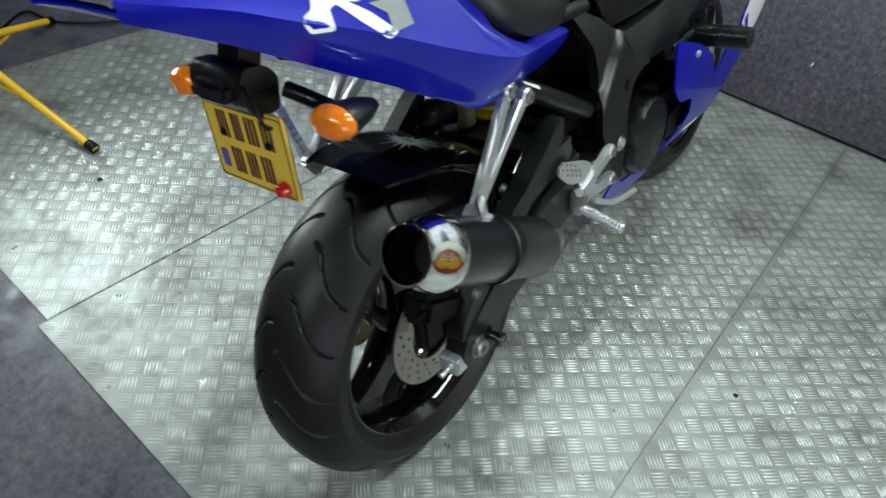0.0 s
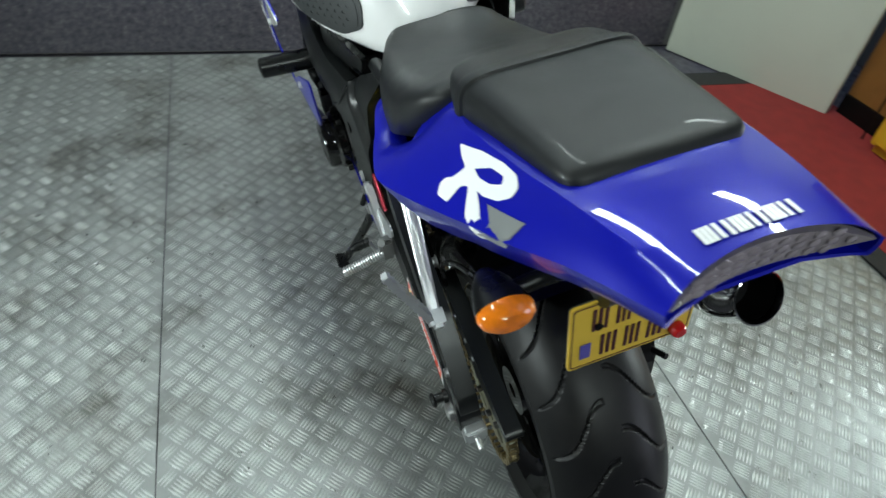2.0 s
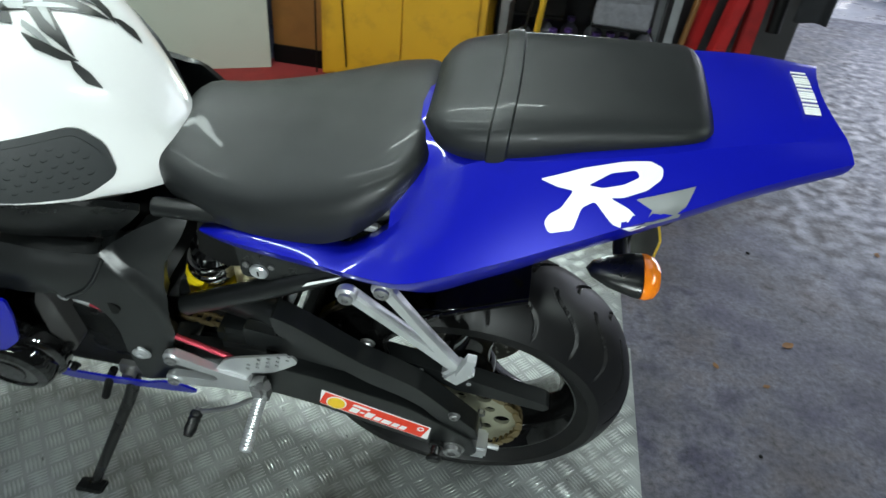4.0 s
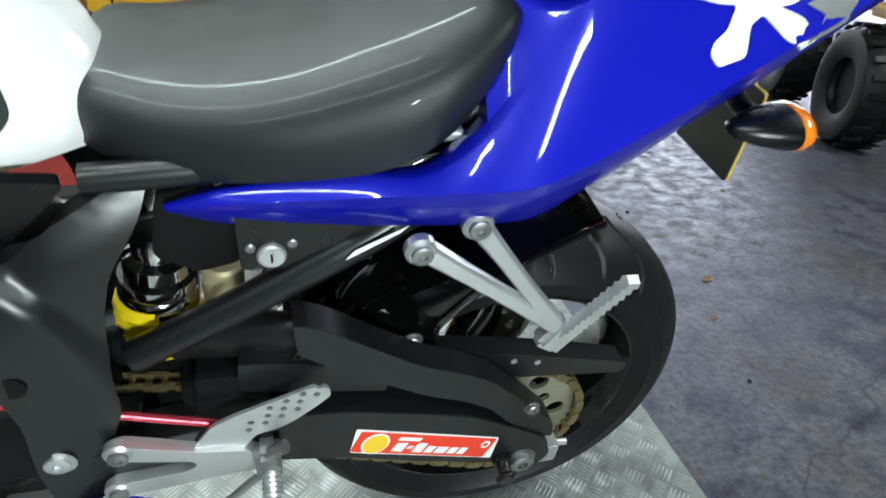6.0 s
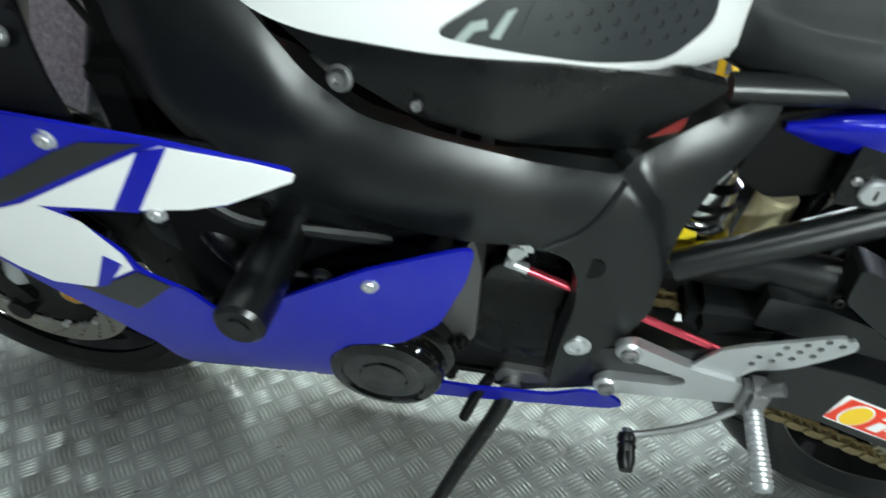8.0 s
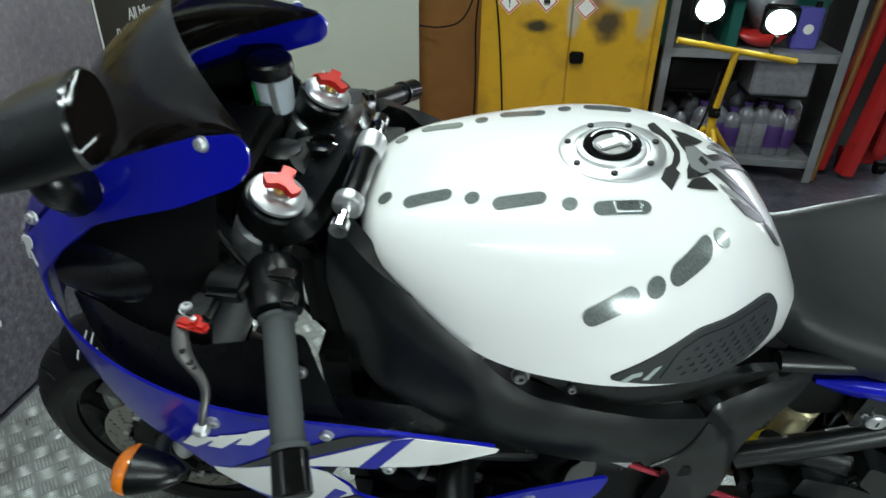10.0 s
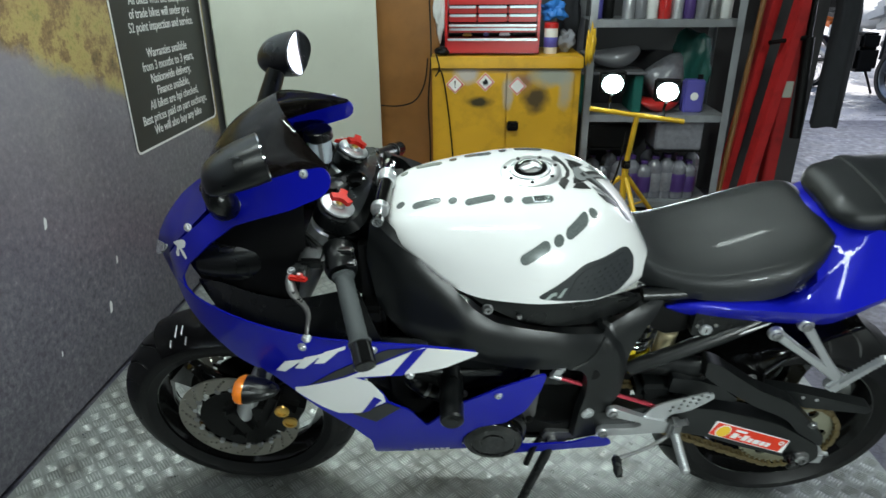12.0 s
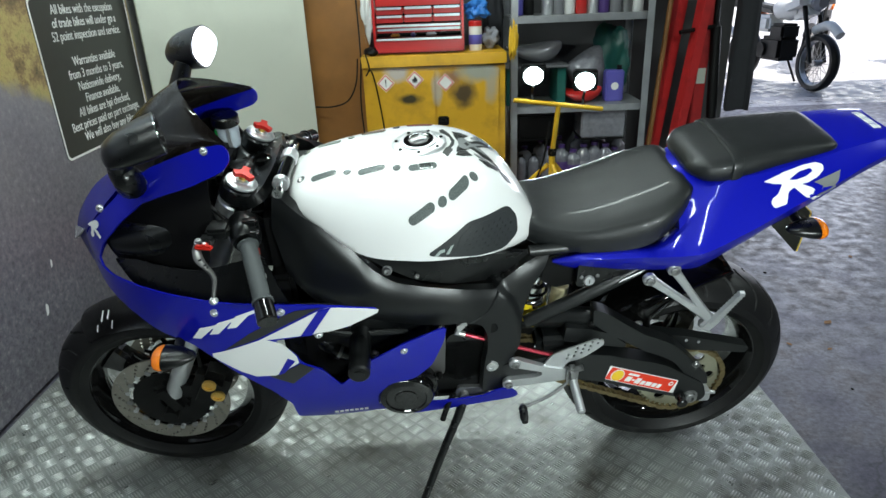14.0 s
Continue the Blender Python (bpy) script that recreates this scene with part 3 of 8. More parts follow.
# cream board set across the corner, wooden door beside it
ca, cb = Vector((-1.385, 1.765, 0)), Vector((-0.690, 2.16, 0))
mid, ang = (ca + cb) / 2, math.degrees(math.atan2(cb.y - ca.y, cb.x - ca.x))
cream = slab("wall_cream_panel", mid.x, mid.y + 0.03, 1.45, (cb - ca).length + 0.02, 0.05, 2.9, CREAM, "plain cream painted board set across the corner", "wall panel", rot=ang)
wood = thing("door_1", "brown varnished wooden door leaf", "door", pose(-0.52, 2.29, 0), kind="structure")
part("leaf", box(0, 0, 1.03, 0.34, 0.044, 2.05, 0.004), WOOD, wood)
part("edge_strip", box(0.145, -0.026, 1.03, 0.02, 0.01, 2.05, 0.002), WOOD, wood)
part("foot_strip", box(0, -0.028, 0.05, 0.34, 0.012, 0.1, 0.002), DULL, wood)

# mat on the far side of the platform
floor_mat = thing("floor_mat", "dirty red mat with black lettered border beside the platform", "mat", pose(0, 0, 0.004))
part("centre", box(-0.1, 1.965, 0.003, 1.75, 0.66, 0.006, 0.002), MAT_RED, floor_mat)
for cx, cy, sx, sy in ((-0.1, 1.585, 2.0, 0.1), (-1.037, 1.965, 0.125, 0.66), (0.837, 1.965, 0.125, 0.66)):
    part("border", box(cx, cy, 0.003, sx, sy, 0.006, 0.002), MAT_BLACK, floor_mat, "black rubber border")

# ---- the motorcycle: x to its rear, y to its right, leaning on its side stand ----
bike = thing("motorcycle", "blue and white sports motorcycle leaning on its side stand", "motorcycle", pose(0, 0.150 * 1.035, 0, 0, 0, 2.4) @ pose(0, 0, 0, 13.2, 0, 0) @ Matrix.Scale(1.035, 4))
REAR, FRONT = (0.612, 0.299), (-0.703, 0.290)
YAX = Matrix.Rotation(radians(-90), 4, "X")


def wheel_pose(c):
    return Matrix.Translation((c[0], 0, c[1])) @ YAX


def tyre(radius, width, rim_r, groove_count, segs=1080):
    """A turned tyre whose tread is cut by slanting grooves."""
    half = width / 2
    prof = []
    n = 64
    for k in range(n + 1):
        a = -1 + 2 * k / n
        y = half * a
        r = radius - (radius - rim_r) * 0.60 * abs(a) ** 2.7
        prof.append((r, y))
    r_edge = prof[0][0]
    side = [(rim_r - 0.004, -half * 0.80), (rim_r + 0.012, -half * 0.93), ((r_edge + rim_r) / 2, -half * 1.0)]
    full = side + prof + [(r, -y) for r, y in reversed(side)]
    bm = bmesh.new()
    rings = []
    for k in range(segs):
        th = 2 * math.pi * k / segs
        ring = []
        for r, y in full:
            s = y / half
            cut = 0.0
            if 0.06 < abs(s) < 0.93 and r > r_edge - 0.001:
                # long curved grooves, alternating from side to side
                ph = (th * groove_count / (2 * math.pi) + (0.5 if s > 0 else 0.0) - 0.95 * abs(s) ** 1.3 + 0.12 * math.sin(7 * abs(s))) % 1.0
                d = min(ph, 1 - ph) * 2 * math.pi * radius / groove_count
                lo, hi = 0.07, 0.92
                wide = 0.0046 * (1.2 - 0.5 * abs(s))
                if d < wide and lo < abs(s) < hi:
                    e = min(1.0, (wide - d) / 0.0026) * min(1.0, (abs(s) - lo) / 0.03, (hi - abs(s)) / 0.03)
                    cut = 0.0048 * e * e * (3 - 2 * e)
            rr = r - cut
            ring.append(bm.verts.new((rr * math.cos(th), rr * math.sin(th), y)))
        rings.append(ring)
    for k in range(segs):
        a, b = rings[k], rings[(k + 1) % segs]
        for i in range(len(a) - 1):
            bm.faces.new((a[i], b[i], b[i + 1], a[i + 1]))
    return bm


def rim(rim_r, width, hub_r, spoke_w):
    h = width / 2
    barrel = lathe([(rim_r + 0.004, -h), (rim_r + 0.008, -h + 0.004), (rim_r - 0.004, -h + 0.012), (rim_r - 0.018, -h + 0.03), (rim_r - 0.022, 0), (rim_r - 0.018, h - 0.03), (rim_r - 0.004, h - 0.012), (rim_r + 0.008, h - 0.004), (rim_r + 0.004, h), (rim_r - 0.006, h - 0.002), (rim_r - 0.014, h - 0.014), (rim_r - 0.028, h - 0.034), (rim_r - 0.031, 0), (rim_r - 0.028, -h + 0.034), (rim_r - 0.014, -h + 0.014), (rim_r - 0.006, -h + 0.002)], 96, closed=True)
    hub = lathe([(0.014, -0.06), (hub_r, -0.06), (hub_r + 0.006, -0.045), (hub_r + 0.012, 0), (hub_r + 0.006, 0.045), (hub_r, 0.06), (0.014, 0.06)], 48, closed=True)
    return barrel, hub


def spoke(r0, r1, w0, w1, depth, angle):
    rings = []
    for k in range(9):
        t = k / 8
        r, w = r0 + (r1 - r0) * t, w0 + (w1 - w0) * t - 0.18 * (w0 + w1) * math.sin(math.pi * t)
        d = depth * (1 - 0.25 * t)
        rings.append([(r, w * cx, d * cy) for cx, cy in ((-1, -0.6), (-0.75, -1), (0.75, -1), (1, -0.6), (1, 0.6), (0.75, 1), (-0.75, 1), (-1, 0.6))])
    return moved(loft(rings), Matrix.Rotation(angle, 4, "Z"))


def drilled_disc(r0, r1, thick, rows, n, hole, z):
    holes = [circle2(0, 0, r0, 48)]
    for k in range(n):
        for j, rr in enumerate(rows):
            a = 2 * math.pi * (k + j / len(rows)) / n
            holes.append(circle2(rr * math.cos(a), rr * math.sin(a), hole, 8))
    return sheet(circle2(0, 0, r1, 72), lambda u, v: (u, v, z), thick, 10.0, holes=holes)


def wheel(name, c, radius, width, rim_r, rim_w, grooves, start, label):
    m = wheel_pose(c)
    w = new(name)
    w.parent = bike
    tagged(w, label)
    part("tyre", moved(tyre(radius, width, rim_r, grooves), m), RUBBER, w, "black grooved road tyre", angle=30)
    barrel, hub = rim(rim_r, rim_w, 0.045, 0.03)
    part("rim", moved(barrel, m), GLOSS, w, "gloss black rim")
    part("hub", moved(hub, m), GLOSS, w)
    for k in range(3):
        part("spoke", moved(spoke(0.04, rim_r - 0.026, 0.036, 0.045, 0.028, start + k * 2 * math.pi / 3), m), GLOSS, w)
    return w, m


rear_wheel, RM = wheel("rear_wheel", REAR, 0.297, 0.182, 0.2086, 0.150, 22, radians(40), "wide rear wheel")
front_wheel, FM = wheel("front_wheel", FRONT, 0.290, 0.118, 0.2086, 0.088, 24, radians(100), "front wheel")
for s in (-1, 1):
    part("brake_disc", moved(drilled_disc(0.106, 0.146, 0.0045, (0.113, 0.121, 0.129, 0.138), 20, 0.0042, s * 0.062 + 0.002), FM), DISC, front_wheel, "drilled brake disc")
    part("disc_carrier", moved(lathe([(0.03, s * 0.056), (0.094, s * 0.058), (0.096, s * 0.0615), (0.03, s * 0.066)], 40, closed=True), FM), DULL, front_wheel)
    for k in range(10):
        part("carrier_arm", moved(box(0.085, 0, s * 0.060, 0.055, 0.014, 0.005, 0.002), FM @ Matrix.Rotation(2 * math.pi * k / 10, 4, "Z")), DULL, front_wheel)
        part("disc_rivet", moved(lathe([(0, -0.004), (0.0075, -0.004), (0.0075, 0.004), (0, 0.004)], 12), FM @ Matrix.Rotation(2 * math.pi * (k + 0.0) / 10, 4, "Z") @ Matrix.Translation((0.106, 0, s * 0.062))), STEEL, front_wheel)
    for k in range(10):
        a = 2 * math.pi * (k + 0.5) / 10
        part("disc_bobbin", moved(lathe([(0, s * 0.057), (0.006, s * 0.057), (0.006, s * 0.066), (0, s * 0.066)], 12, Matrix.Translation((0.107 * math.cos(a), 0.107 * math.sin(a), 0))), FM), ALLOY, front_wheel)
part("brake_disc", moved(drilled_disc(0.06, 0.108, 0.004, (0.072, 0.084, 0.096), 18, 0.0035, 0.078), RM), DISC, rear_wheel, "drilled brake disc")
sprocket_holes = [(0.078 * math.cos(2 * math.pi * k / 6), 0.078 * math.sin(2 * math.pi * k / 6), 0.0145) for k in range(6)] + [(0.062 * math.cos(2 * math.pi * (k + 0.5) / 6), 0.062 * math.sin(2 * math.pi * (k + 0.5) / 6), 0.009) for k in range(6)]
teeth = []
for k in range(44):
    for r, o in ((0.1035, -0.3), (0.111, -0.12), (0.111, 0.12), (0.1035, 0.3)):
        a = 2 * math.pi * (k + o) / 44
        teeth.append((r * math.cos(a), r * math.sin(a)))
part("sprocket", moved(sheet(teeth, lambda u, v: (u, v, -0.103), -0.006, 10.0, holes=[circle2(x, y, r, 14) for x, y, r in sprocket_holes] + [circle2(0, 0, 0.03, 20)]), RM), SPROCKET, rear_wheel, "gold anodised drilled sprocket")
for k in range(6):
    a = 2 * math.pi * k / 6 + 0.52
    part("sprocket_nut", moved(lathe([(0, -0.104), (0.007, -0.104), (0.007, -0.113), (0, -0.113)], 6, Matrix.Translation((0.046 * math.cos(a), 0.046 * math.sin(a), 0))), RM), STEEL, rear_wheel)


# ---- surfaces that panels and decals share ----
def fair_y(x, z):
    wide = ramp(x, [(-0.76, 0.02), (-0.73, 0.085), (-0.68, 0.155), (-0.60, 0.215), (-0.52, 0.252), (-0.44, 0.27), (-0.30, 0.265), (-0.10, 0.248), (0.05, 0.225), (0.3, 0.2)])
    tall = ramp(z, [(0.28, 0.45), (0.33, 0.68), (0.42, 0.86), (0.56, 0.97), (0.72, 1.0), (0.82, 0.97), (0.90, 0.86), (0.98, 0.66), (1.06, 0.54)])
    return wide * tall


def on_fairing(side):
    return lambda u, v: (u, side * fair_y(u, v), v)


def both(build, name, mat, parent, label="", angle=38, right_too=True):
    part(name, build(-1), mat, parent, label, angle)
    if right_too:
        part(name, build(1), mat, parent, label, angle)


def fair_sheet(outline, thick, lift=0.0, step=0.02):
    def build(side):
        if side < 0:
            return sheet(outline, on_fairing(-1), thick, step, lift=lift)
        return mirrored(sheet(outline, on_fairing(-1), thick, step, lift=lift))
    return build


fairing = new("fairing")
fairing.parent = bike
tagged(fairing, "blue fairing with white stripes")
UPPER = rounded([(-0.376, 1.030), (-0.387, 1.044), (-0.43, 1.039), (-0.483, 1.022), (-0.527, 1.005), (-0.556, 0.986), (-0.60, 0.952), (-0.66, 0.90), (-0.715, 0.835), (-0.738, 0.79), (-0.715, 0.75), (-0.655, 0.715), (-0.62, 0.772), (-0.676, 0.790), (-0.678, 0.815), (-0.651, 0.857), (-0.597, 0.911), (-0.550, 0.946), (-0.503, 0.962), (-0.449, 0.977), (-0.392, 0.998), (-0.378, 1.012)], 0.008)
part("upper_cowl", fair_sheet(UPPER, 0.004)(-1), BLUE, fairing)
part("upper_cowl", moved(fair_sheet(UPPER, 0.004)(1), Matrix.Translation((0, -0.026, 0))), BLUE, fairing)
SIDE = rounded([(-0.690, 0.802), (-0.655, 0.788), (-0.569, 0.788), (-0.476, 0.783), (-0.394, 0.769), (-0.312, 0.757), (-0.232, 0.745), (-0.129, 0.722), (-0.191, 0.685), (-0.276, 0.672), (-0.345, 0.668), (-0.306, 0.620), (-0.300, 0.592), (-0.262, 0.566), (-0.229, 0.500), (-0.175, 0.566), (-0.090, 0.614), (-0.021, 0.637), (0.004, 0.642), (-0.004, 0.599), (-0.030, 0.530), (-0.069, 0.492), (-0.126, 0.484), (-0.156, 0.44), (-0.158, 0.386), (-0.10, 0.335), (-0.15, 0.315), (-0.26, 0.330), (-0.345, 0.365), (-0.345, 0.45), (-0.375, 0.51), (-0.41, 0.555), (-0.475, 0.634), (-0.51, 0.664), (-0.58, 0.680), (-0.64, 0.712), (-0.70, 0.750), (-0.722, 0.775)], 0.012)
both(fair_sheet(SIDE, 0.004, lift=0.001), "side_fairing", BLUE, fairing)
WHITE_A = [(-0.470, 0.642), (-0.470, 0.632), (-0.422, 0.587), (-0.397, 0.569), (-0.357, 0.566), (-0.305, 0.598), (-0.307, 0.619), (-0.328, 0.658), (-0.359, 0.674), (-0.372, 0.674)]
WHITE_B = [(-0.372, 0.674), (-0.359, 0.674), (-0.276, 0.675), (-0.225, 0.680), (-0.191, 0.688), (-0.134, 0.714), (-0.131, 0.721), (-0.160, 0.729), (-0.228, 0.741), (-0.250, 0.734)]
GREY_A = [(-0.441, 0.654), (-0.388, 0.693), (-0.316, 0.731), (-0.291, 0.741), (-0.242, 0.742), (-0.262, 0.734), (-0.376, 0.678)]
GREY_B = [(-0.371, 0.564), (-0.344, 0.571), (-0.303, 0.594), (-0.278, 0.575), (-0.328, 0.531)]
SLASH_A = [(-0.247, 0.736), (-0.222, 0.742), (-0.268, 0.6745), (-0.290, 0.6745)]
SLASH_B = [(-0.325, 0.616), (-0.312, 0.605), (-0.338, 0.573), (-0.353, 0.567)]
for outline, mat, lift in ((WHITE_A, WHITE, 0.0028), (WHITE_B, WHITE, 0.0028), (GREY_A, DECAL_DARK, 0.0028), (GREY_B, DECAL_DARK, 0.0028), (SLASH_A, BLUE, 0.0042), (SLASH_B, BLUE, 0.0042)):
    both(fair_sheet(outline, 0.0012, lift), "stripe", mat, fairing)
for x, z in ((-0.440, 0.752), (-0.318, 0.741), (-0.089, 0.594), (-0.255, 0.672)):
    for s in (-1, 1):
        part("fairing_bolt", bolt((x, s * fair_y(x, z), z), (0, s, 0), 0.007, 0.006, 0.009), ALLOY, fairing)

# ---- tank ----
TANK_TOP = [(-0.305, 0.914), (-0.256, 0.937), (-0.154, 0.958), (-0.05, 0.970), (0.03, 0.967), (0.10, 0.944), (0.16, 0.886), (0.21, 0.80)]
TANK_LOW = [(-0.305, 0.90), (-0.29, 0.893), (-0.237, 0.866), (-0.157, 0.822), (-0.06, 0.812), (0.05, 0.800), (0.13, 0.775), (0.21, 0.765)]
TANK_WIDE = [(-0.305, 0.05), (-0.29, 0.090), (-0.25, 0.128), (-0.157, 0.175), (-0.04, 0.192), (0.06, 0.170), (0.13, 0.121), (0.18, 0.075), (0.21, 0.042)]
TANK_C = -0.03


def tank_z(x, y):
    w, lo, hi = ramp(x, TANK_WIDE), ramp(x, TANK_LOW), ramp(x, TANK_TOP)
    return lo + (hi - lo) * max(0.0, 1 - min(1, abs(y - TANK_C) / w) ** 3.3) ** (1 / 2.15)


def tank_y(x, z):
    w, lo, hi = ramp(x, TANK_WIDE), ramp(x, TANK_LOW), ramp(x, TANK_TOP)
    return w * max(0.0, 1 - max(0.0, min(1, (z - lo) / (hi - lo))) ** 2.15) ** (1 / 3.3)


tank = new("fuel_tank")
tank.parent = bike
tagged(tank, "glossy white fuel tank")
rings = []
for k in range(41):
    x = -0.305 + 0.515 * k / 40
    w, lo, hi = ramp(x, TANK_WIDE), ramp(x, TANK_LOW), ramp(x, TANK_TOP)
    ring = []
    for j in range(41):
        a = math.pi * j / 40
        cy = -math.cos(a)
        y = TANK_C + w * (abs(cy) ** 0.8) * (1 if cy > 0 else -1)
        ring.append((x, y, tank_z(x, y)))
    ring += [(x, TANK_C + w * 0.9, lo - 0.012), (x, TANK_C - w * 0.9, lo - 0.012)]
    rings.append(ring)
part("shell", loft(rings), WHITE, tank, angle=50)


def pill(cx, cy, half, r, ang=0.0, n=8):
    c, s = math.cos(ang), math.sin(ang)
    pts = []
    for e in (1, -1):
        for k in range(n + 1):
            a = -math.pi / 2 + math.pi * k / n
            pts.append((e * (half + r * math.cos(a)), e * r * math.sin(a)))
    return [(cx + c * x - s * y, cy + s * x + c * y) for x, y in pts]


def on_tank_top(u, v):
    return (u, v, tank_z(u, v))


def on_tank_side(u, v):
    return (u, TANK_C - tank_y(u, v), v)


for s in (-1, 1):
    for cx, cy, half in ((-0.271, 0.057, 0.0), (-0.223, 0.069, 0.018), (-0.176, 0.075, 0.0), (-0.128, 0.083, 0.019), (-0.079, 0.090, 0.0), (-0.029, 0.093, 0.020)):
        part("carbon_inlay", sheet(pill(cx, TANK_C + s * cy, half, 0.0078, -s * 0.1), on_tank_top, 0.0012, 0.01, lift=0.0012), CARBON, tank, "oval carbon weave inlay")
for cx, cz, half, ang in ((-0.036, 0.904, 0.019, 0.50), (0.004, 0.920, 0.0, 0.5), (0.037, 0.933, 0.013, 0.42)):
    part("carbon_inlay", sheet(pill(cx, cz, half, 0.0088, ang), on_tank_side, 0.0012, 0.006, lift=0.0012), CARBON, tank, "oval carbon weave inlay")
part("carbon_inlay", sheet(pill(0.068, -0.133, 0.0, 0.0085), on_tank_top, 0.0012, 0.006, lift=0.0012), CARBON, tank, "oval carbon weave inlay")
PAD = rounded([(-0.031, 0.824), (0.054, 0.877), (0.136, 0.870), (0.157, 0.839), (0.161, 0.799), (0.128, 0.782), (0.045, 0.806)], 0.012)
PAD_GRIP = rounded([(0.022, 0.818), (0.036, 0.856), (0.058, 0.869), (0.134, 0.862), (0.151, 0.836), (0.155, 0.801), (0.128, 0.788), (0.06, 0.807)], 0.008)
for s in (-1, 1):
    b = sheet(PAD, on_tank_side, 0.003, 0.012, lift=0.0030)
    pad = part("knee_pad", b if s < 0 else moved(mirrored(b), Matrix.Translation((0, 2 * TANK_C, 0))), PADGREY, tank, "dark grey rubber knee grip")
    b = sheet(PAD_GRIP, on_tank_side, 0.0012, 0.012, lift=0.0042, holes=[circle2(0.040 + 0.0125 * i + 0.006 * (j % 2), 0.792 + 0.0105 * j, 0.0030, 8) for i in range(10) for j in range(9) if all(inside((0.040 + 0.0125 * i + 0.006 * (j % 2) + dx, 0.792 + 0.0105 * j + dz), PAD_GRIP) for dx in (-0.006, 0.006) for dz in (-0.006, 0.006))])
    part("grip_field", b if s < 0 else moved(mirrored(b), Matrix.Translation((0, 2 * TANK_C, 0))), PADGREY, pad)
    for outline in ([(-0.016, 0.821), (-0.006, 0.832), (0.004, 0.834), (0.004, 0.828), (-0.004, 0.826), (-0.010, 0.819)], [(0.006, 0.822), (0.016, 0.838), (0.022, 0.840), (0.012, 0.821)]):
        b = sheet(outline, on_tank_side, 0.0008, 0.012, lift=0.0040)
        part("emblem", b if s < 0 else moved(mirrored(b), Matrix.Translation((0, 2 * TANK_C, 0))), DECAL_GREY, pad, "small grey emblem")
# black and silver flame decal behind the filler cap, alike on both sides of the middle
COLLAR = [(0.011, 0.021), (0.019, 0.030), (0.028, 0.012), (0.033, 0.002), (0.040, -0.024), (0.037, -0.045), (0.030, -0.059), (0.034, -0.065), (0.021, -0.095), (0.012, -0.080), (0.019, -0.061), (0.027, -0.052), (0.033, -0.030), (0.030, -0.010), (0.023, 0.002), (0.013, 0.009)]
part("collar_decal", sheet(COLLAR[::-1], on_tank_top, 0.0006, 0.008, lift=0.0012), DECAL_DARK, tank)
FLAMES = (
    ([(0.040, 0.006), (0.054, -0.002), (0.087, -0.034), (0.113, -0.060), (0.127, -0.074), (0.094, -0.068), (0.068, -0.046), (0.047, -0.024), (0.042, -0.010)], DECAL_DARK),
    ([(0.037, -0.086), (0.045, -0.071), (0.060, -0.062), (0.072, -0.077), (0.053, -0.084)], DECAL_DARK),
    ([(0.082, -0.083), (0.098, -0.081), (0.131, -0.074), (0.119, -0.087), (0.099, -0.094)], DECAL_DARK),
    ([(0.124, -0.079), (0.140, -0.077), (0.153, -0.081), (0.141, -0.090), (0.130, -0.087)], DECAL_DARK),
    ([(0.046, -0.030), (0.056, -0.030), (0.068, -0.050), (0.057, -0.058), (0.047, -0.052)], DECAL_SILVER),
    ([(0.060, -0.016), (0.075, -0.026), (0.092, -0.044), (0.104, -0.058), (0.088, -0.050), (0.070, -0.034)], DECAL_SILVER),
    ([(0.074, -0.066), (0.091, -0.070), (0.110, -0.079), (0.096, -0.080), (0.078, -0.074)], DECAL_SILVER),
)
for k, (outline, mat) in enumerate(FLAMES):
    for flip in (False, True):
        pts = [(u, 2 * TANK_C - 0.006 - v) for u, v in outline] if flip else outline[::-1]
        part("flame_decal", sheet(rounded(pts, 0.002), on_tank_top, 0.0006, 0.008, lift=0.0016 + 0.0004 * (mat is DECAL_SILVER)), mat, tank)
cap_c = Vector((-0.033, -0.034, tank_z(-0.033, -0.034) - 0.004))
cap_m = Matrix.Translation(cap_c + Vector((0, 0, 0.001))) @ Matrix.Rotation(radians(-4), 4, "Y")
filler = part("filler_cap", lathe([(0, -0.002), (0.056, -0.002), (0.056, 0.003), (0.053, 0.005), (0.04, 0.006), (0.039, 0.004), (0.037, 0.004), (0.036, 0.008), (0.03, 0.0095), (0, 0.0095)], 48, cap_m), ALLOY, tank, "round alloy filler cap")
part("cap_lock", lathe([(0.020, 0.0095), (0.031, 0.0095), (0.030, 0.0115), (0.022, 0.0115), (0.020, 0.0102)], 32, cap_m, closed=True), GLOSS, filler, "dark lock ring")
part("cap_boss", lathe([(0, 0.0095), (0.0195, 0.0095), (0.0195, 0.0104), (0, 0.0106)], 28, cap_m), LEVER, filler, "grey lock disc")
part("lock_flap", moved(merged(box(0, 0, 0.0115, 0.034, 0.014, 0.004, 0.0015), box(0.010, 0, 0.0125, 0.006, 0.026, 0.003, 0.001)), cap_m @ Matrix.Rotation(0.5, 4, "Z")), ALLOY, filler)
for k in range(7):
    a = 2 * math.pi * k / 7 + 0.2
    part("cap_screw", lathe([(0, 0.004), (0.0035, 0.004), (0.0035, 0.0075), (0, 0.0075)], 10, cap_m @ Matrix.Translation((0.047 * math.cos(a), 0.047 * math.sin(a), 0))), DULL, filler)

# ---- frame ----
frame_part = new("frame")
frame_part.parent = bike
tagged(frame_part, "satin black aluminium beam frame")


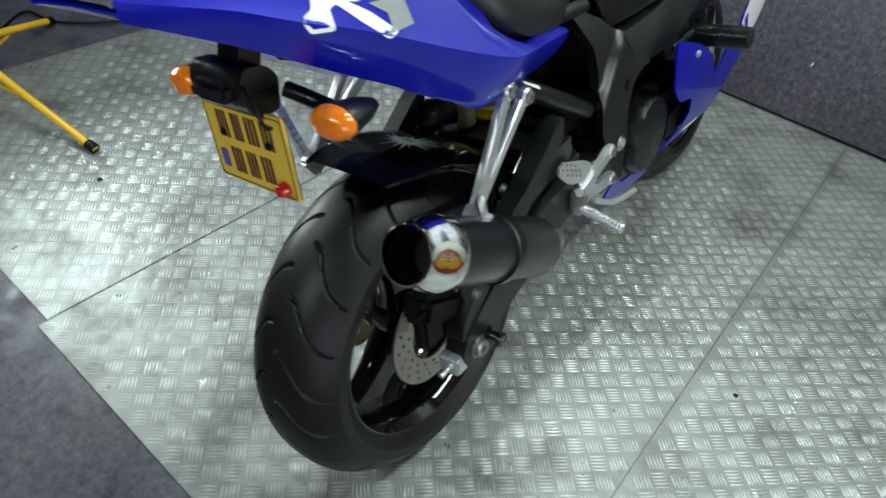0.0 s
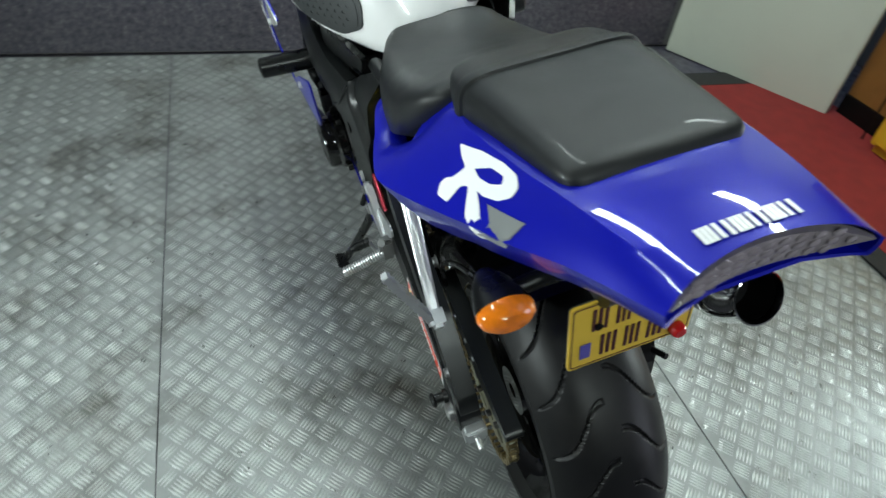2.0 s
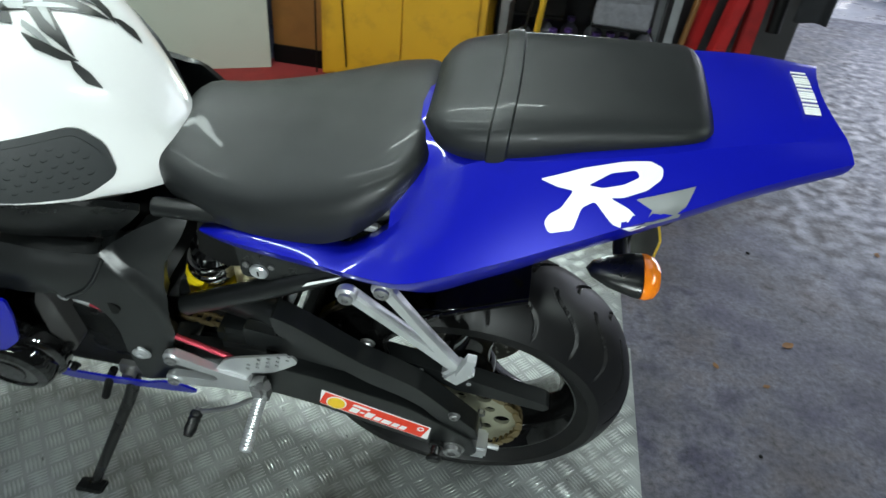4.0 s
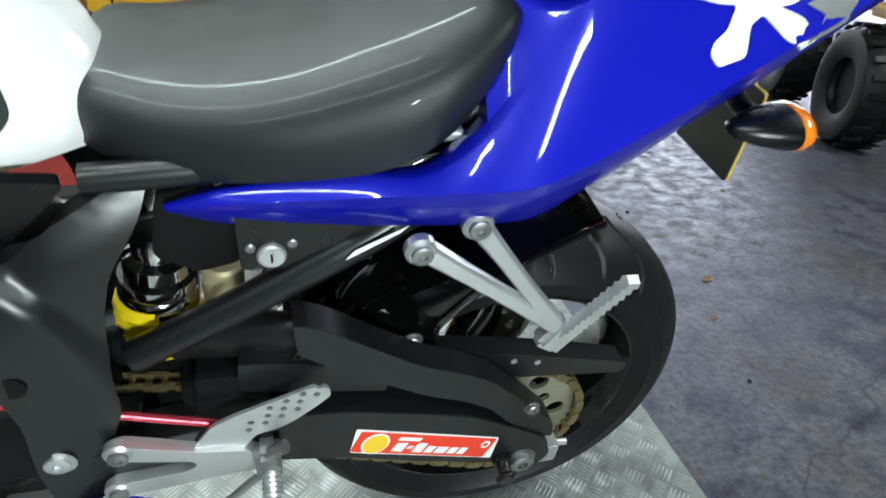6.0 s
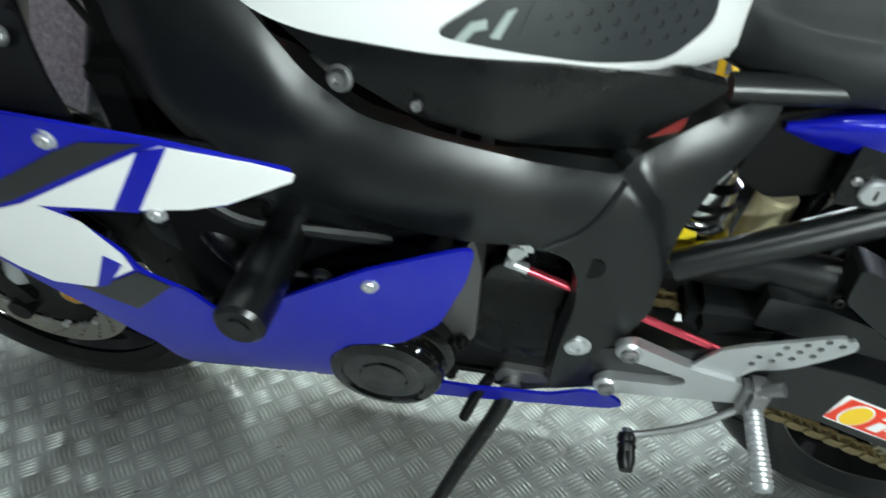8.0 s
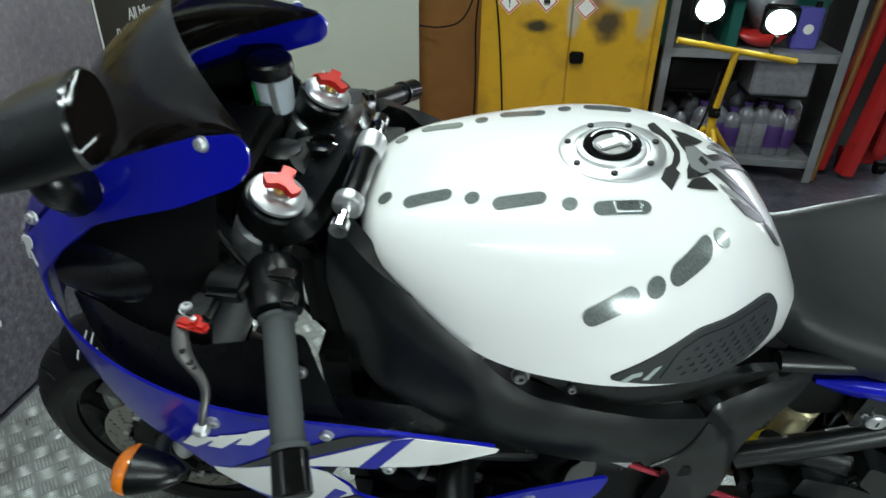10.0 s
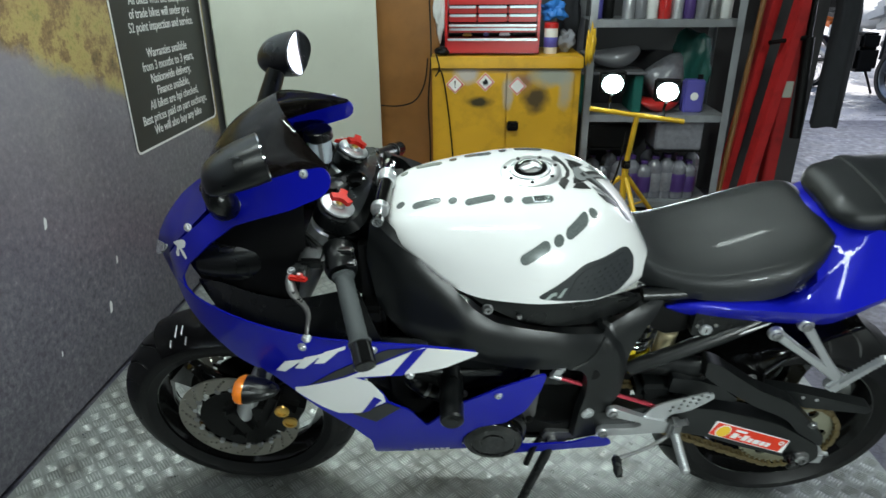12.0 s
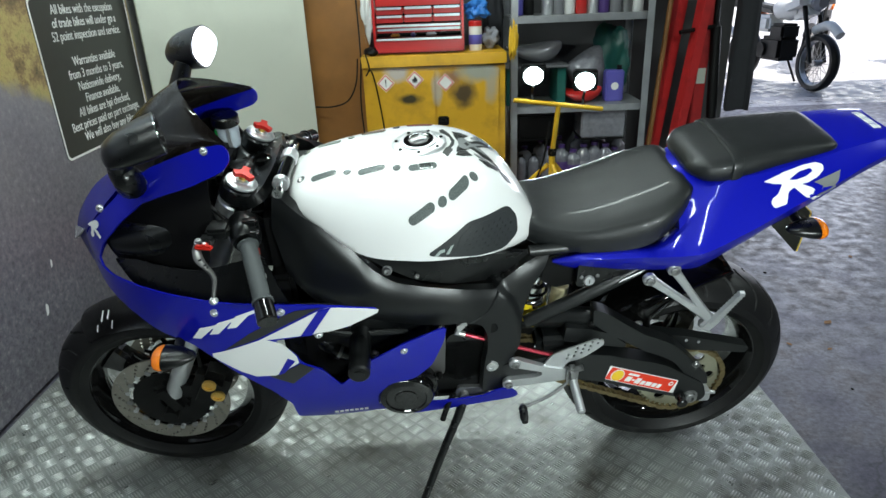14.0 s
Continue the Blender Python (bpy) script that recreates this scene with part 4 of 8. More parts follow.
BEAM_TOP = [(-0.335, 0.935), (-0.287, 0.902), (-0.237, 0.870), (-0.169, 0.806), (-0.138, 0.766), (-0.097, 0.737), (-0.04, 0.723), (0.012, 0.711), (0.115, 0.684), (0.139, 0.701), (0.163, 0.718), (0.232, 0.745)]
RIDGE = [(0.44, 0.2), (0.50, 0.176), (0.566, 0.170), (0.612, 0.157), (0.650, 0.143), (0.672, 0.126), (0.69, 0.112)]


def frame_y(x, z):
    base = ramp(x, [(-0.33, 0.15), (-0.26, 0.192), (-0.1, 0.210), (0.03, 0.203), (0.11, 0.183), (0.2, 0.163), (0.25, 0.143)])
    low = ramp(z, [(0.38, 0.95), (0.55, 0.99), (0.66, 1.0), (0.72, 0.99), (0.78, 0.96), (0.9, 0.92)])
    under = max(0.0, 1 - max(0.0, ramp(x, BEAM_TOP) - z) / 0.055)
    foot = max(0.0, (0.66 + 0.35 * max(0.0, -0.02 - x) - z) / 0.06) if x < 0.05 else 0.0
    behind = max(0.0, min(1.0, (x - ramp(z, RIDGE)) / 0.016)) if x > 0.1 and z > 0.5 else 0.0
    return base * low - 0.014 * under**2 - 0.012 * min(1.0, foot) ** 2 - 0.013 * behind * behind * (3 - 2 * behind)


def rolled_edge(bm, radius):
    """Rounds the rim of a thick panel."""
    bmesh.ops.recalc_face_normals(bm, faces=bm.faces)
    rim_edges = [e for e in bm.edges if len(e.link_faces) == 2 and e.calc_face_angle(0) > radians(55)]
    bmesh.ops.bevel(bm, geom=rim_edges, offset=radius, segments=3, affect="EDGES", clamp_overlap=True)
    return bm


BEAM = rounded([(-0.322, 0.930), (-0.287, 0.902), (-0.237, 0.870), (-0.198, 0.838), (-0.169, 0.806), (-0.138, 0.766), (-0.097, 0.737), (-0.04, 0.723), (0.012, 0.711), (0.115, 0.684), (0.139, 0.701), (0.163, 0.718), (0.215, 0.745), (0.236, 0.744), (0.226, 0.716), (0.196, 0.672), (0.181, 0.620), (0.176, 0.566), (0.174, 0.510), (0.160, 0.482), (0.156, 0.400), (0.150, 0.374), (0.088, 0.374), (0.091, 0.467), (0.099, 0.528), (0.096, 0.572), (0.084, 0.602), (0.060, 0.616), (0.004, 0.620), (-0.127, 0.640), (-0.198, 0.655), (-0.263, 0.690), (-0.318, 0.742), (-0.335, 0.85)], 0.014)
for s in (-1, 1):
    b = rolled_edge(sheet(BEAM, lambda u, v: (u, -frame_y(u, v), v), 0.022, 0.0075), 0.004)
    part("beam", b if s < 0 else mirrored(b), FRAME, frame_part)
    part("weld", tube([(s * 0 + x, s * (frame_y(x, z) + 0.0), z) for x, z in ((0.120, 0.680), (0.112, 0.664), (0.102, 0.647), (0.086, 0.630), (0.060, 0.617))], 0.0032, 8), FRAME, frame_part)
    part("pivot_bolt", bolt((0.108, s * frame_y(0.108, 0.462), 0.462), (0, s, 0), 0.012, 0.006, 0.017), ALLOY, frame_part, "alloy pivot bolt")
    part("frame_plug", rod((0.106, s * (frame_y(0.106, 0.586) - 0.02), 0.586), (0.106, s * (frame_y(0.106, 0.586) + 0.0005), 0.586), 0.013), DULL, frame_part)
    part("frame_slider", merged(rod((-0.18, s * 0.15, 0.60), (-0.178, s * 0.318, 0.608), 0.0235, 0.0225, 24, 0.004), rod((-0.178, s * 0.31, 0.608), (-0.178, s * 0.3195, 0.608), 0.010, 0.010)), BLACK, frame_part, "black plastic crash bobbin")
DUCT = rounded([(-0.175, 0.812), (-0.093, 0.795), (0.044, 0.786), (0.150, 0.772), (0.186, 0.757), (0.160, 0.728), (0.118, 0.690), (0.012, 0.716), (-0.060, 0.734), (-0.117, 0.768)], 0.008)


def duct_y(x, z):
    """Side cover under the tank: a flat face whose lower rear corner folds inwards."""
    fold = max(0.0, (x - 0.045) * 0.55 - (z - 0.725))
    return 0.180 - 0.12 * max(0.0, x) - 0.35 * max(0.0, fold) - 0.25 * max(0.0, z - 0.775)


for s in (-1, 1):
    b = rolled_edge(sheet(DUCT, lambda u, v: (u, -duct_y(u, v), v), 0.010, 0.012), 0.0025)
    part("side_cover", b if s < 0 else mirrored(b), BLACK, frame_part, angle=20)
    part("cover_screw", bolt((-0.112, s * 0.182, 0.762), (0, s, 0.3), 0.008, 0.010, 0.011), STEEL, frame_part)
    part("cover_screw", bolt((-0.052, s * 0.182, 0.744), (0, s, 0.3), 0.005, 0.006), STEEL, frame_part)
# engine block behind the panels
engine = new("engine")
engine.parent = bike
tagged(engine, "black engine cases with clutch and generator covers")
part("crankcase", box(-0.06, 0, 0.44, 0.36, 0.30, 0.22, 0.03), DULL, engine)
part("cylinder_block", box(-0.12, 0, 0.60, 0.22, 0.28, 0.16, 0.02), DULL, engine)
part("gearbox", box(0.10, 0, 0.47, 0.12, 0.26, 0.16, 0.02), DULL, engine)
part("generator_cover", lathe([(0, 0), (0.080, 0), (0.081, 0.018), (0.076, 0.024), (0.072, 0.026), (0.071, 0.044), (0.066, 0.051), (0.052, 0.055), (0.050, 0.052), (0.030, 0.052), (0.028, 0.054), (0.0, 0.055)], 48, Matrix.Translation((-0.092, -0.180, 0.432)) @ Matrix.Rotation(radians(90), 4, "X") @ Matrix.Diagonal((0.90, 0.82, 1, 1))), GLOSS, engine, "round black generator cover", angle=30)
part("sprocket_cover", prism(rounded([(-0.004, 0.40), (-0.002, 0.50), (0.012, 0.540), (0.045, 0.552), (0.086, 0.520), (0.090, 0.40), (0.05, 0.388)], 0.012), -0.150, -0.12, 0.006), BLACK, engine, "black sprocket cover")
part("radiator", box(-0.33, 0, 0.60, 0.05, 0.34, 0.30, 0.01), DULL, engine)
part("belly", box(-0.1, 0, 0.325, 0.42, 0.27, 0.05, 0.02), DULL, engine)
part("oil_pan", box(-0.2, 0, 0.42, 0.28, 0.40, 0.12, 0.03), DULL, engine)
part("side_case", box(-0.25, 0, 0.56, 0.16, 0.40, 0.20, 0.03), DULL, engine)
part("sump", box(0.12, 0, 0.33, 0.2, 0.16, 0.05, 0.02), DULL, engine)
# hoses, fins and fittings that show through the gaps in the side panels
for k in range(6):
    part("cooling_fin", box(-0.19, 0, 0.525 + 0.016 * k, 0.10, 0.352, 0.006, 0.002), BLACK, engine)
for s in (-1, 1):
    part("water_hose", tube([(-0.30, s * 0.16, 0.60), (-0.25, s * 0.196, 0.575), (-0.21, s * 0.20, 0.55), (-0.17, s * 0.185, 0.52)], 0.016, 12), BLACK, engine)
    part("hose_clip", lathe([(0.0165, -0.004), (0.0185, -0.004), (0.0185, 0.004), (0.0165, 0.004)], 18, along((-0.23, s * 0.199, 0.562), (-0.21, s * 0.20, 0.55)), closed=True), STEEL, engine)
    part("bracket_tube", tube([(-0.27, s * 0.19, 0.635), (-0.22, s * 0.202, 0.615), (-0.15, s * 0.20, 0.61), (-0.08, s * 0.19, 0.60)], 0.007, 8), FRAME, engine)
    part("case_bolt", bolt((-0.155, s * 0.196, 0.545), (0, s, 0), 0.007, 0.008, 0.010), STEEL, engine)
for k in range(7):
    g = 2 * math.pi * k / 7 + 0.3
    part("cover_bolt", bolt((-0.095 + 0.085 * math.cos(g), -0.182, 0.430 + 0.068 * math.sin(g)), (0, -1, 0), 0.006, 0.012, 0.008), DULL, engine)
part("pickup_cover", prism(rounded([(-0.040, 0.47), (-0.030, 0.55), (-0.005, 0.60), (0.004, 0.56), (0.0, 0.45), (-0.02, 0.42)], 0.008), -0.176, -0.14, 0.006), LEVER, engine, "worn metal side cover")
for s in (-1, 1):
    b = sheet(rounded([(-0.14, 0.350), (0.0, 0.350), (0.09, 0.362), (0.125, 0.390), (0.158, 0.388), (0.176, 0.362), (0.165, 0.346), (0.10, 0.332), (0.0, 0.310), (-0.08, 0.298)], 0.008), lambda u, v: (u, -0.172 + 0.25 * (0.33 - v), v), 0.004, 0.02)
    part("belly_trim", b if s < 0 else mirrored(b), BLUE, fairing)

# ---- seats ----
def cushion(x0, x1, wide, low, top, crown, square=0.55, n=34, cover=30, slope=0.0):
    """A padded seat between x0 and x1: square and crown set how boxy its section is, slope swings its ends forward at the sides."""
    rings = []
    for k in range(n + 1):
        x = x0 + (x1 - x0) * k / n
        near = min(k, n - k) / 3.0
        e = math.sqrt(max(0.0, 1 - (1 - min(1.0, near)) ** 2))
        w, lo, hi = ramp(x, wide) * (0.86 + 0.14 * e), ramp(x, low), ramp(x, top)
        hi = lo + (hi - lo) * (0.35 + 0.65 * e)
        ring = []
        for j in range(cover + 1):
            a = math.pi * j / cover
            c, q = math.cos(a), math.sin(a)
            y = -w * (abs(c) ** square) * (1 if c > 0 else -1)
            ring.append((x - slope * (y / w) ** 2, y, lo + (hi - lo) * q**crown))
        ring += [(x, w * 0.85, lo - 0.012), (x, -w * 0.85, lo - 0.012)]
        rings.append(ring)
    return loft(rings)


SEAT_W = [(0.175, 0.080), (0.21, 0.104), (0.30, 0.138), (0.40, 0.152), (0.46, 0.150), (0.50, 0.132), (0.535, 0.105)]
SEAT_L = [(0.175, 0.762), (0.25, 0.746), (0.38, 0.754), (0.43, 0.766), (0.48, 0.797), (0.535, 0.858)]
SEAT_T = [(0.175, 0.815), (0.25, 0.806), (0.33, 0.816), (0.42, 0.845), (0.48, 0.866), (0.535, 0.884)]
seat = part("rider_seat", cushion(0.175, 0.535, SEAT_W, SEAT_L, SEAT_T, 0.48, 0.52), VINYL, bike, "black vinyl rider seat", angle=60)
PILL_W = [(0.53, 0.072), (0.56, 0.098), (0.62, 0.107), (0.72, 0.098), (0.83, 0.087)]
PILL_L = [(0.53, 0.893), (0.56, 0.886), (0.60, 0.887), (0.73, 0.913), (0.83, 0.936)]
PILL_T = [(0.53, 0.915), (0.56, 0.923), (0.60, 0.932), (0.63, 0.938), (0.72, 0.947), (0.83, 0.953)]
pillion = part("pillion_seat", cushion(0.53, 0.832, PILL_W, PILL_L, PILL_T, 0.48, 0.36, slope=0.004), VINYL, bike, "black vinyl pillion seat with strap", angle=60)
strap = []
for k, up in ((0, -0.002), (0.4, 0.003), (1, 0.0035), (2, 0.0035), (2.6, 0.003), (3, -0.002)):
    x = 0.602 + 0.026 * k / 3
    w, lo, hi = ramp(x, PILL_W) + up, ramp(x, PILL_L), ramp(x, PILL_T) + up
    row = []
    for j in range(31):
        c, q = math.cos(math.pi * j / 30), math.sin(math.pi * j / 30)
        row.append((x - 0.004 * (abs(c) ** 0.8), -w * (abs(c) ** 0.36) * (1 if c > 0 else -1), lo + (hi - lo) * q**0.48))
    strap.append(row)
for s in (-1, 1):
    part("seat_clip", box(0.476, s * 0.126, 0.776, 0.022, 0.012, 0.010, 0.003), ALLOY, bike, "small alloy seat clip")
part("strap", loft(strap, caps=False, closed=False), VINYL, pillion, "black grab strap")

# ---- tail: shoulder, widest and lower lines (x, y, z) of one half ----
tail = new("tail_unit")
tail.parent = bike
tagged(tail, "blue painted tail unit with white lettering shapes")
T_TOP = [(0.241, 0.119, 0.717), (0.30, 0.137, 0.742), (0.40, 0.150, 0.757), (0.45, 0.157, 0.762), (0.50, 0.142, 0.795), (0.53, 0.127, 0.826), (0.58, 0.108, 0.879), (0.66, 0.112, 0.902), (0.78, 0.101, 0.926), (0.82, 0.095, 0.935), (0.89, 0.083, 0.946), (0.945, 0.066, 0.951)]
T_MID = [(0.241, 0.122, 0.713), (0.30, 0.150, 0.735), (0.40, 0.175, 0.752), (0.46, 0.191, 0.762), (0.52, 0.202, 0.771), (0.56, 0.197, 0.782), (0.64, 0.180, 0.814), (0.71, 0.164, 0.845), (0.766, 0.149, 0.868), (0.811, 0.137, 0.884), (0.87, 0.117, 0.908), (0.945, 0.088, 0.937)]
T_LOW = [(0.241, 0.118, 0.710), (0.27, 0.124, 0.7015), (0.306, 0.129, 0.697), (0.40, 0.140, 0.696), (0.48, 0.150, 0.697), (0.535, 0.154, 0.6985), (0.556, 0.153, 0.7015), (0.575, 0.151, 0.710), (0.60, 0.148, 0.725), (0.66, 0.138, 0.757), (0.70, 0.131, 0.781), (0.74, 0.125, 0.802), (0.82, 0.110, 0.846), (0.89, 0.095, 0.885), (0.945, 0.084, 0.919)]
T_DECK = [(0.45, 0.80), (0.50, 0.868), (0.58, 0.890), (0.66, 0.910), (0.74, 0.926), (0.82, 0.942), (0.89, 0.953), (0.945, 0.956)]


def line_at(table, x):
    return ramp(x, [(p[0], p[1]) for p in table]), ramp(x, [(p[0], p[2]) for p in table])


def flank(x):
    """Section of one flank, shoulder to lower edge, softly bowed."""
    (yt, zt), (ym, zm), (yb, zb) = line_at(T_TOP, x), line_at(T_MID, x), line_at(T_LOW, x)
    out = []
    for k in range(7):
        t = k / 6
        out.append((yt + (ym - yt) * t + 0.0015 * math.sin(math.pi * t), zt + (zm - zt) * t + 0.001 * math.sin(math.pi * t)))
    for k in range(1, 6):
        t = k / 5
        out.append((ym + (yb - ym) * t**1.2 + 0.001 * math.sin(math.pi * t), zm + (zb - zm) * t))
    return out


def tail_end(x, y):
    """The rear edge is hollow: its corners reach further back than its middle."""
    t = max(0.0, min(1.0, (x - 0.86) / 0.085))
    return x + 0.021 * t * t * (abs(y) / 0.087) ** 2


def deck(x, y):
    (yt, zt), zc = line_at(T_TOP, x), ramp(x, T_DECK)
    return zt + (zc - zt) * (1 - min(1.0, abs(y) / yt) ** 2.6)


def tail_ring(x):
    yt = line_at(T_TOP, x)[0]
    top = [(y, deck(x, y)) for y in (0, 0.25 * yt, 0.5 * yt, 0.7 * yt, 0.86 * yt)]
    side = flank(x)
    yb, zb = side[-1]
    rise = 0.012 * (1 - max(0.0, min(1.0, (x - 0.84) / 0.08)))
    half = top + side + [(yb - 0.012, zb + 0.1 * rise), (0.04, zb + rise - 0.002)]
    return [(tail_end(x, y), y, z) for y, z in half] + [(tail_end(x, y), -y, z) for y, z in reversed(half[1:])]


end = tail_ring(0.945)
recess = [[(x - 0.002, y * 0.975, 0.9365 + (z - 0.9365) * 0.90) for x, y, z in end], [(0.930, y * 0.97, 0.9365 + (z - 0.9365) * 0.88) for x, y, z in end]]
part("tail_cowl", loft([tail_ring(0.50 + 0.445 * k / 44) for k in range(45)] + recess), BLUE, tail, angle=24)


def tail_side(side):
    """Places a decal on the flank of the tail."""
    def place(u, v):
        half = flank(u)
        for (y0, z0), (y1, z1) in zip(half, half[1:]):
            if z1 <= v <= z0:
                return (u, side * (y0 + (y1 - y0) * (z0 - v) / max(1e-5, z0 - z1)), v)
        return (u, side * (half[0][0] - 1.2 * max(0.0, v - half[0][1])), v)
    return place


for s in (-1, 1):
    rows = []
    for k in range(27):
        x = 0.243 + 0.257 * k / 26
        side = flank(x)
        rows.append([(x, s * (side[0][0] - 0.02), side[0][1] - 0.006)] + [(x, s * y, z) for y, z in side] + [(x, s * (side[-1][0] - 0.02), side[-1][1] + 0.003)])
    part("side_panel", loft(rows), BLUE, tail, angle=24)
# ---- tail light, plate, indicators ----
LENS = material("smoked_tail_lens", (0.30, 0.26, 0.28), 0.1, 0.2, 1.0, vary=0.35, scale=70)


def lens_x(y):
    return 0.9462 + 0.021 * (abs(y) / 0.087) ** 2


lens_out = [(y, 0.9365 + 0.0145 * (1 - (abs(y) / 0.083) ** 2.4)) for y in [-0.083 + 0.166 * k / 24 for k in range(25)]] + [(y, 0.9365 - 0.0128 * (1 - (abs(y) / 0.083) ** 2.8)) for y in [0.083 - 0.166 * k / 24 for k in range(1, 24)]]
light = part("tail_light", sheet(lens_out, lambda u, v: (lens_x(u) - 0.001, u, v), 0.010, 0.008, lift=0.0006), LENS, tail, "smoked clear tail light lens")
for j, (zz, n, w) in enumerate(((0.9445, 10, 0.128), (0.9368, 12, 0.148), (0.9290, 10, 0.116))):
    for k in range(n):
        y = (k - (n - 1) / 2) * w / n
        part("reflector_cup", lathe([(0.0, 0.0010), (0.0030, 0.0009), (0.0052, 0.0004), (0.0058, -0.001)], 10, Matrix.Translation((lens_x(y) - 0.0002, y, zz)) @ Matrix.Rotation(radians(90), 4, "Y") @ Matrix.Diagonal((0.7, 1, 1, 1))), LENS, light)
# plain bars for the maker's name on the tail
for k in range(6):
    y = (k - 2.5) * 0.0135
    for dy in (-0.0038, 0.0038) if k % 2 else (-0.004, 0.0, 0.004):
        zt = lambda u, v: (u, v, deck(u, v))
        part("name_bar", sheet([(0.928 - 0.008, y + dy - 0.0017), (0.928 + 0.008, y + dy - 0.0017), (0.928 + 0.008, y + dy + 0.0017), (0.928 - 0.008, y + dy + 0.0017)], zt, 0.0008, 0.01, lift=0.002), DECAL_WHITE, tail)
# white and grey emblem on each flank
EMBLEM = rounded([(0.657, 0.887), (0.700, 0.903), (0.738, 0.913), (0.764, 0.917), (0.778, 0.914), (0.779, 0.906), (0.766, 0.895), (0.744, 0.886), (0.731, 0.884), (0.752, 0.878), (0.775, 0.862), (0.760, 0.853), (0.736, 0.864), (0.716, 0.879), (0.704, 0.872), (0.699, 0.852), (0.675, 0.845), (0.668, 0.853), (0.672, 0.861), (0.683, 0.868), (0.693, 0.884), (0.676, 0.884)], 0.0035)
EYE_HOLE = rounded([(0.707, 0.8905), (0.728, 0.9030), (0.752, 0.9085), (0.757, 0.9040), (0.742, 0.8960), (0.722, 0.8905)], 0.003)
BLOCK = [(0.757, 0.8865), (0.776, 0.8925), (0.813, 0.9045), (0.804, 0.8740), (0.757, 0.8560), (0.770, 0.8660), (0.775, 0.8800)]
for s in (-1, 1):
    for outline, hole, mat in ((EMBLEM, [EYE_HOLE], DECAL_WHITE), (BLOCK, [], DECAL_SILVER)):
        outline, *hole = [[(x + 0.004, z + 0.002) for x, z in o] for o in (outline, *hole)]
        if s > 0:
            outline, *hole = [[(1.487 - x, z + 0.4 * (0.7435 - x)) for x, z in reversed(o)] for o in (outline, *hole)]
        b = sheet(outline, tail_side(-1), 0.0008, 0.012, holes=hole, lift=0.0016)
        part("emblem", b if s < 0 else mirrored(b), mat, tail)
undertray = part("undertray", box(0.70, 0, 0.842, 0.28, 0.14, 0.03, 0.01, Matrix.Rotation(radians(-24), 4, "Y")), DULL, bike, "dull black undertray")
part("battery_tray", box(0.43, 0, 0.735, 0.26, 0.17, 0.04, 0.012, Matrix.Rotation(radians(-8), 4, "Y")), DULL, bike, "dull black battery tray")
hanger = part("plate_hanger", merged(prism(rounded([(0.800, 0.774), (0.794, 0.812), (0.808, 0.828), (0.838, 0.832), (0.848, 0.815), (0.846, 0.790), (0.832, 0.772)], 0.007), -0.047, 0.047, 0.006), prism(rounded([(0.796, 0.815), (0.778, 0.868), (0.806, 0.882), (0.824, 0.826)], 0.006), -0.020, 0.020, 0.004)), BLACK, bike, "black number plate bracket")
part("plate_lamp", box(0.850, 0, 0.806, 0.026, 0.062, 0.024, 0.007), BLACK, hanger, "black number plate lamp")
part("lamp_wire", tube([(0.842, 0.045, 0.815), (0.850, 0.068, 0.800), (0.846, 0.074, 0.775), (0.836, 0.07, 0.768)], 0.0025, 6), DULL, hanger)
number_plate = part("number_plate", sheet(rounded([(-0.077, 0.667), (0.077, 0.667), (0.077, 0.776), (-0.077, 0.776)], 0.006), lambda u, v: (0.826, u, v), 0.003, 0.5), PLATE_YELLOW, bike, "small yellow number plate")
part("plate_back", sheet(rounded([(-0.077, 0.667), (0.077, 0.667), (0.077, 0.776), (-0.077, 0.776)], 0.006), lambda u, v: (0.8225, u, v), 0.0015, 0.5), material("plate_back_grey", (0.06, 0.065, 0.05), 0.6, vary=0.2, scale=20), number_plate, "grey green plate back")
rim_out = rounded([(-0.074, 0.670), (0.074, 0.670), (0.074, 0.773), (-0.074, 0.773)], 0.005)
rim_in = rounded([(-0.0730, 0.671), (0.0730, 0.671), (0.0730, 0.772), (-0.0730, 0.772)], 0.005)
part("plate_border", sheet(rim_out, lambda u, v: (0.8268, u, v), 0.0008, 0.5, holes=[rim_in]), PLATE_DARK, number_plate)
for y, z, w, h in ((-0.042, 0.747, 0.020, 0.036), (-0.014, 0.747, 0.018, 0.036), (0.014, 0.747, 0.022, 0.036), (0.043, 0.747, 0.021, 0.036), (-0.029, 0.699, 0.021, 0.036), (0.0, 0.699, 0.020, 0.036), (0.029, 0.699, 0.021, 0.036)):
    for k in (-1, 0, 1):
        part("plain_bar", box(0.8268, y + k * w * 0.36, z, 0.0012, w * 0.2, h, 0.0003), PLATE_DARK, number_plate)
part("blue_band", box(0.8268, -0.057, 0.697, 0.001, 0.013, 0.026, 0.0003), PLATE_BLUE, number_plate)
part("plate_light", merged(lathe([(0, 0), (0.0095, 0), (0.0095, 0.008), (0.007, 0.012), (0, 0.013)], 20, Matrix.Translation((0.827, 0.057, 0.683)) @ Matrix.Rotation(radians(90), 4, "Y"))), RED_LENS, number_plate, "small round red reflector")
part("plate_screw", bolt((0.827, -0.044, 0.736), (1, 0, 0), 0.005, 0.003), DULL, number_plate)
part("plate_screw", bolt((0.827, 0.044, 0.736), (1, 0, 0), 0.005, 0.003), DULL, number_plate)


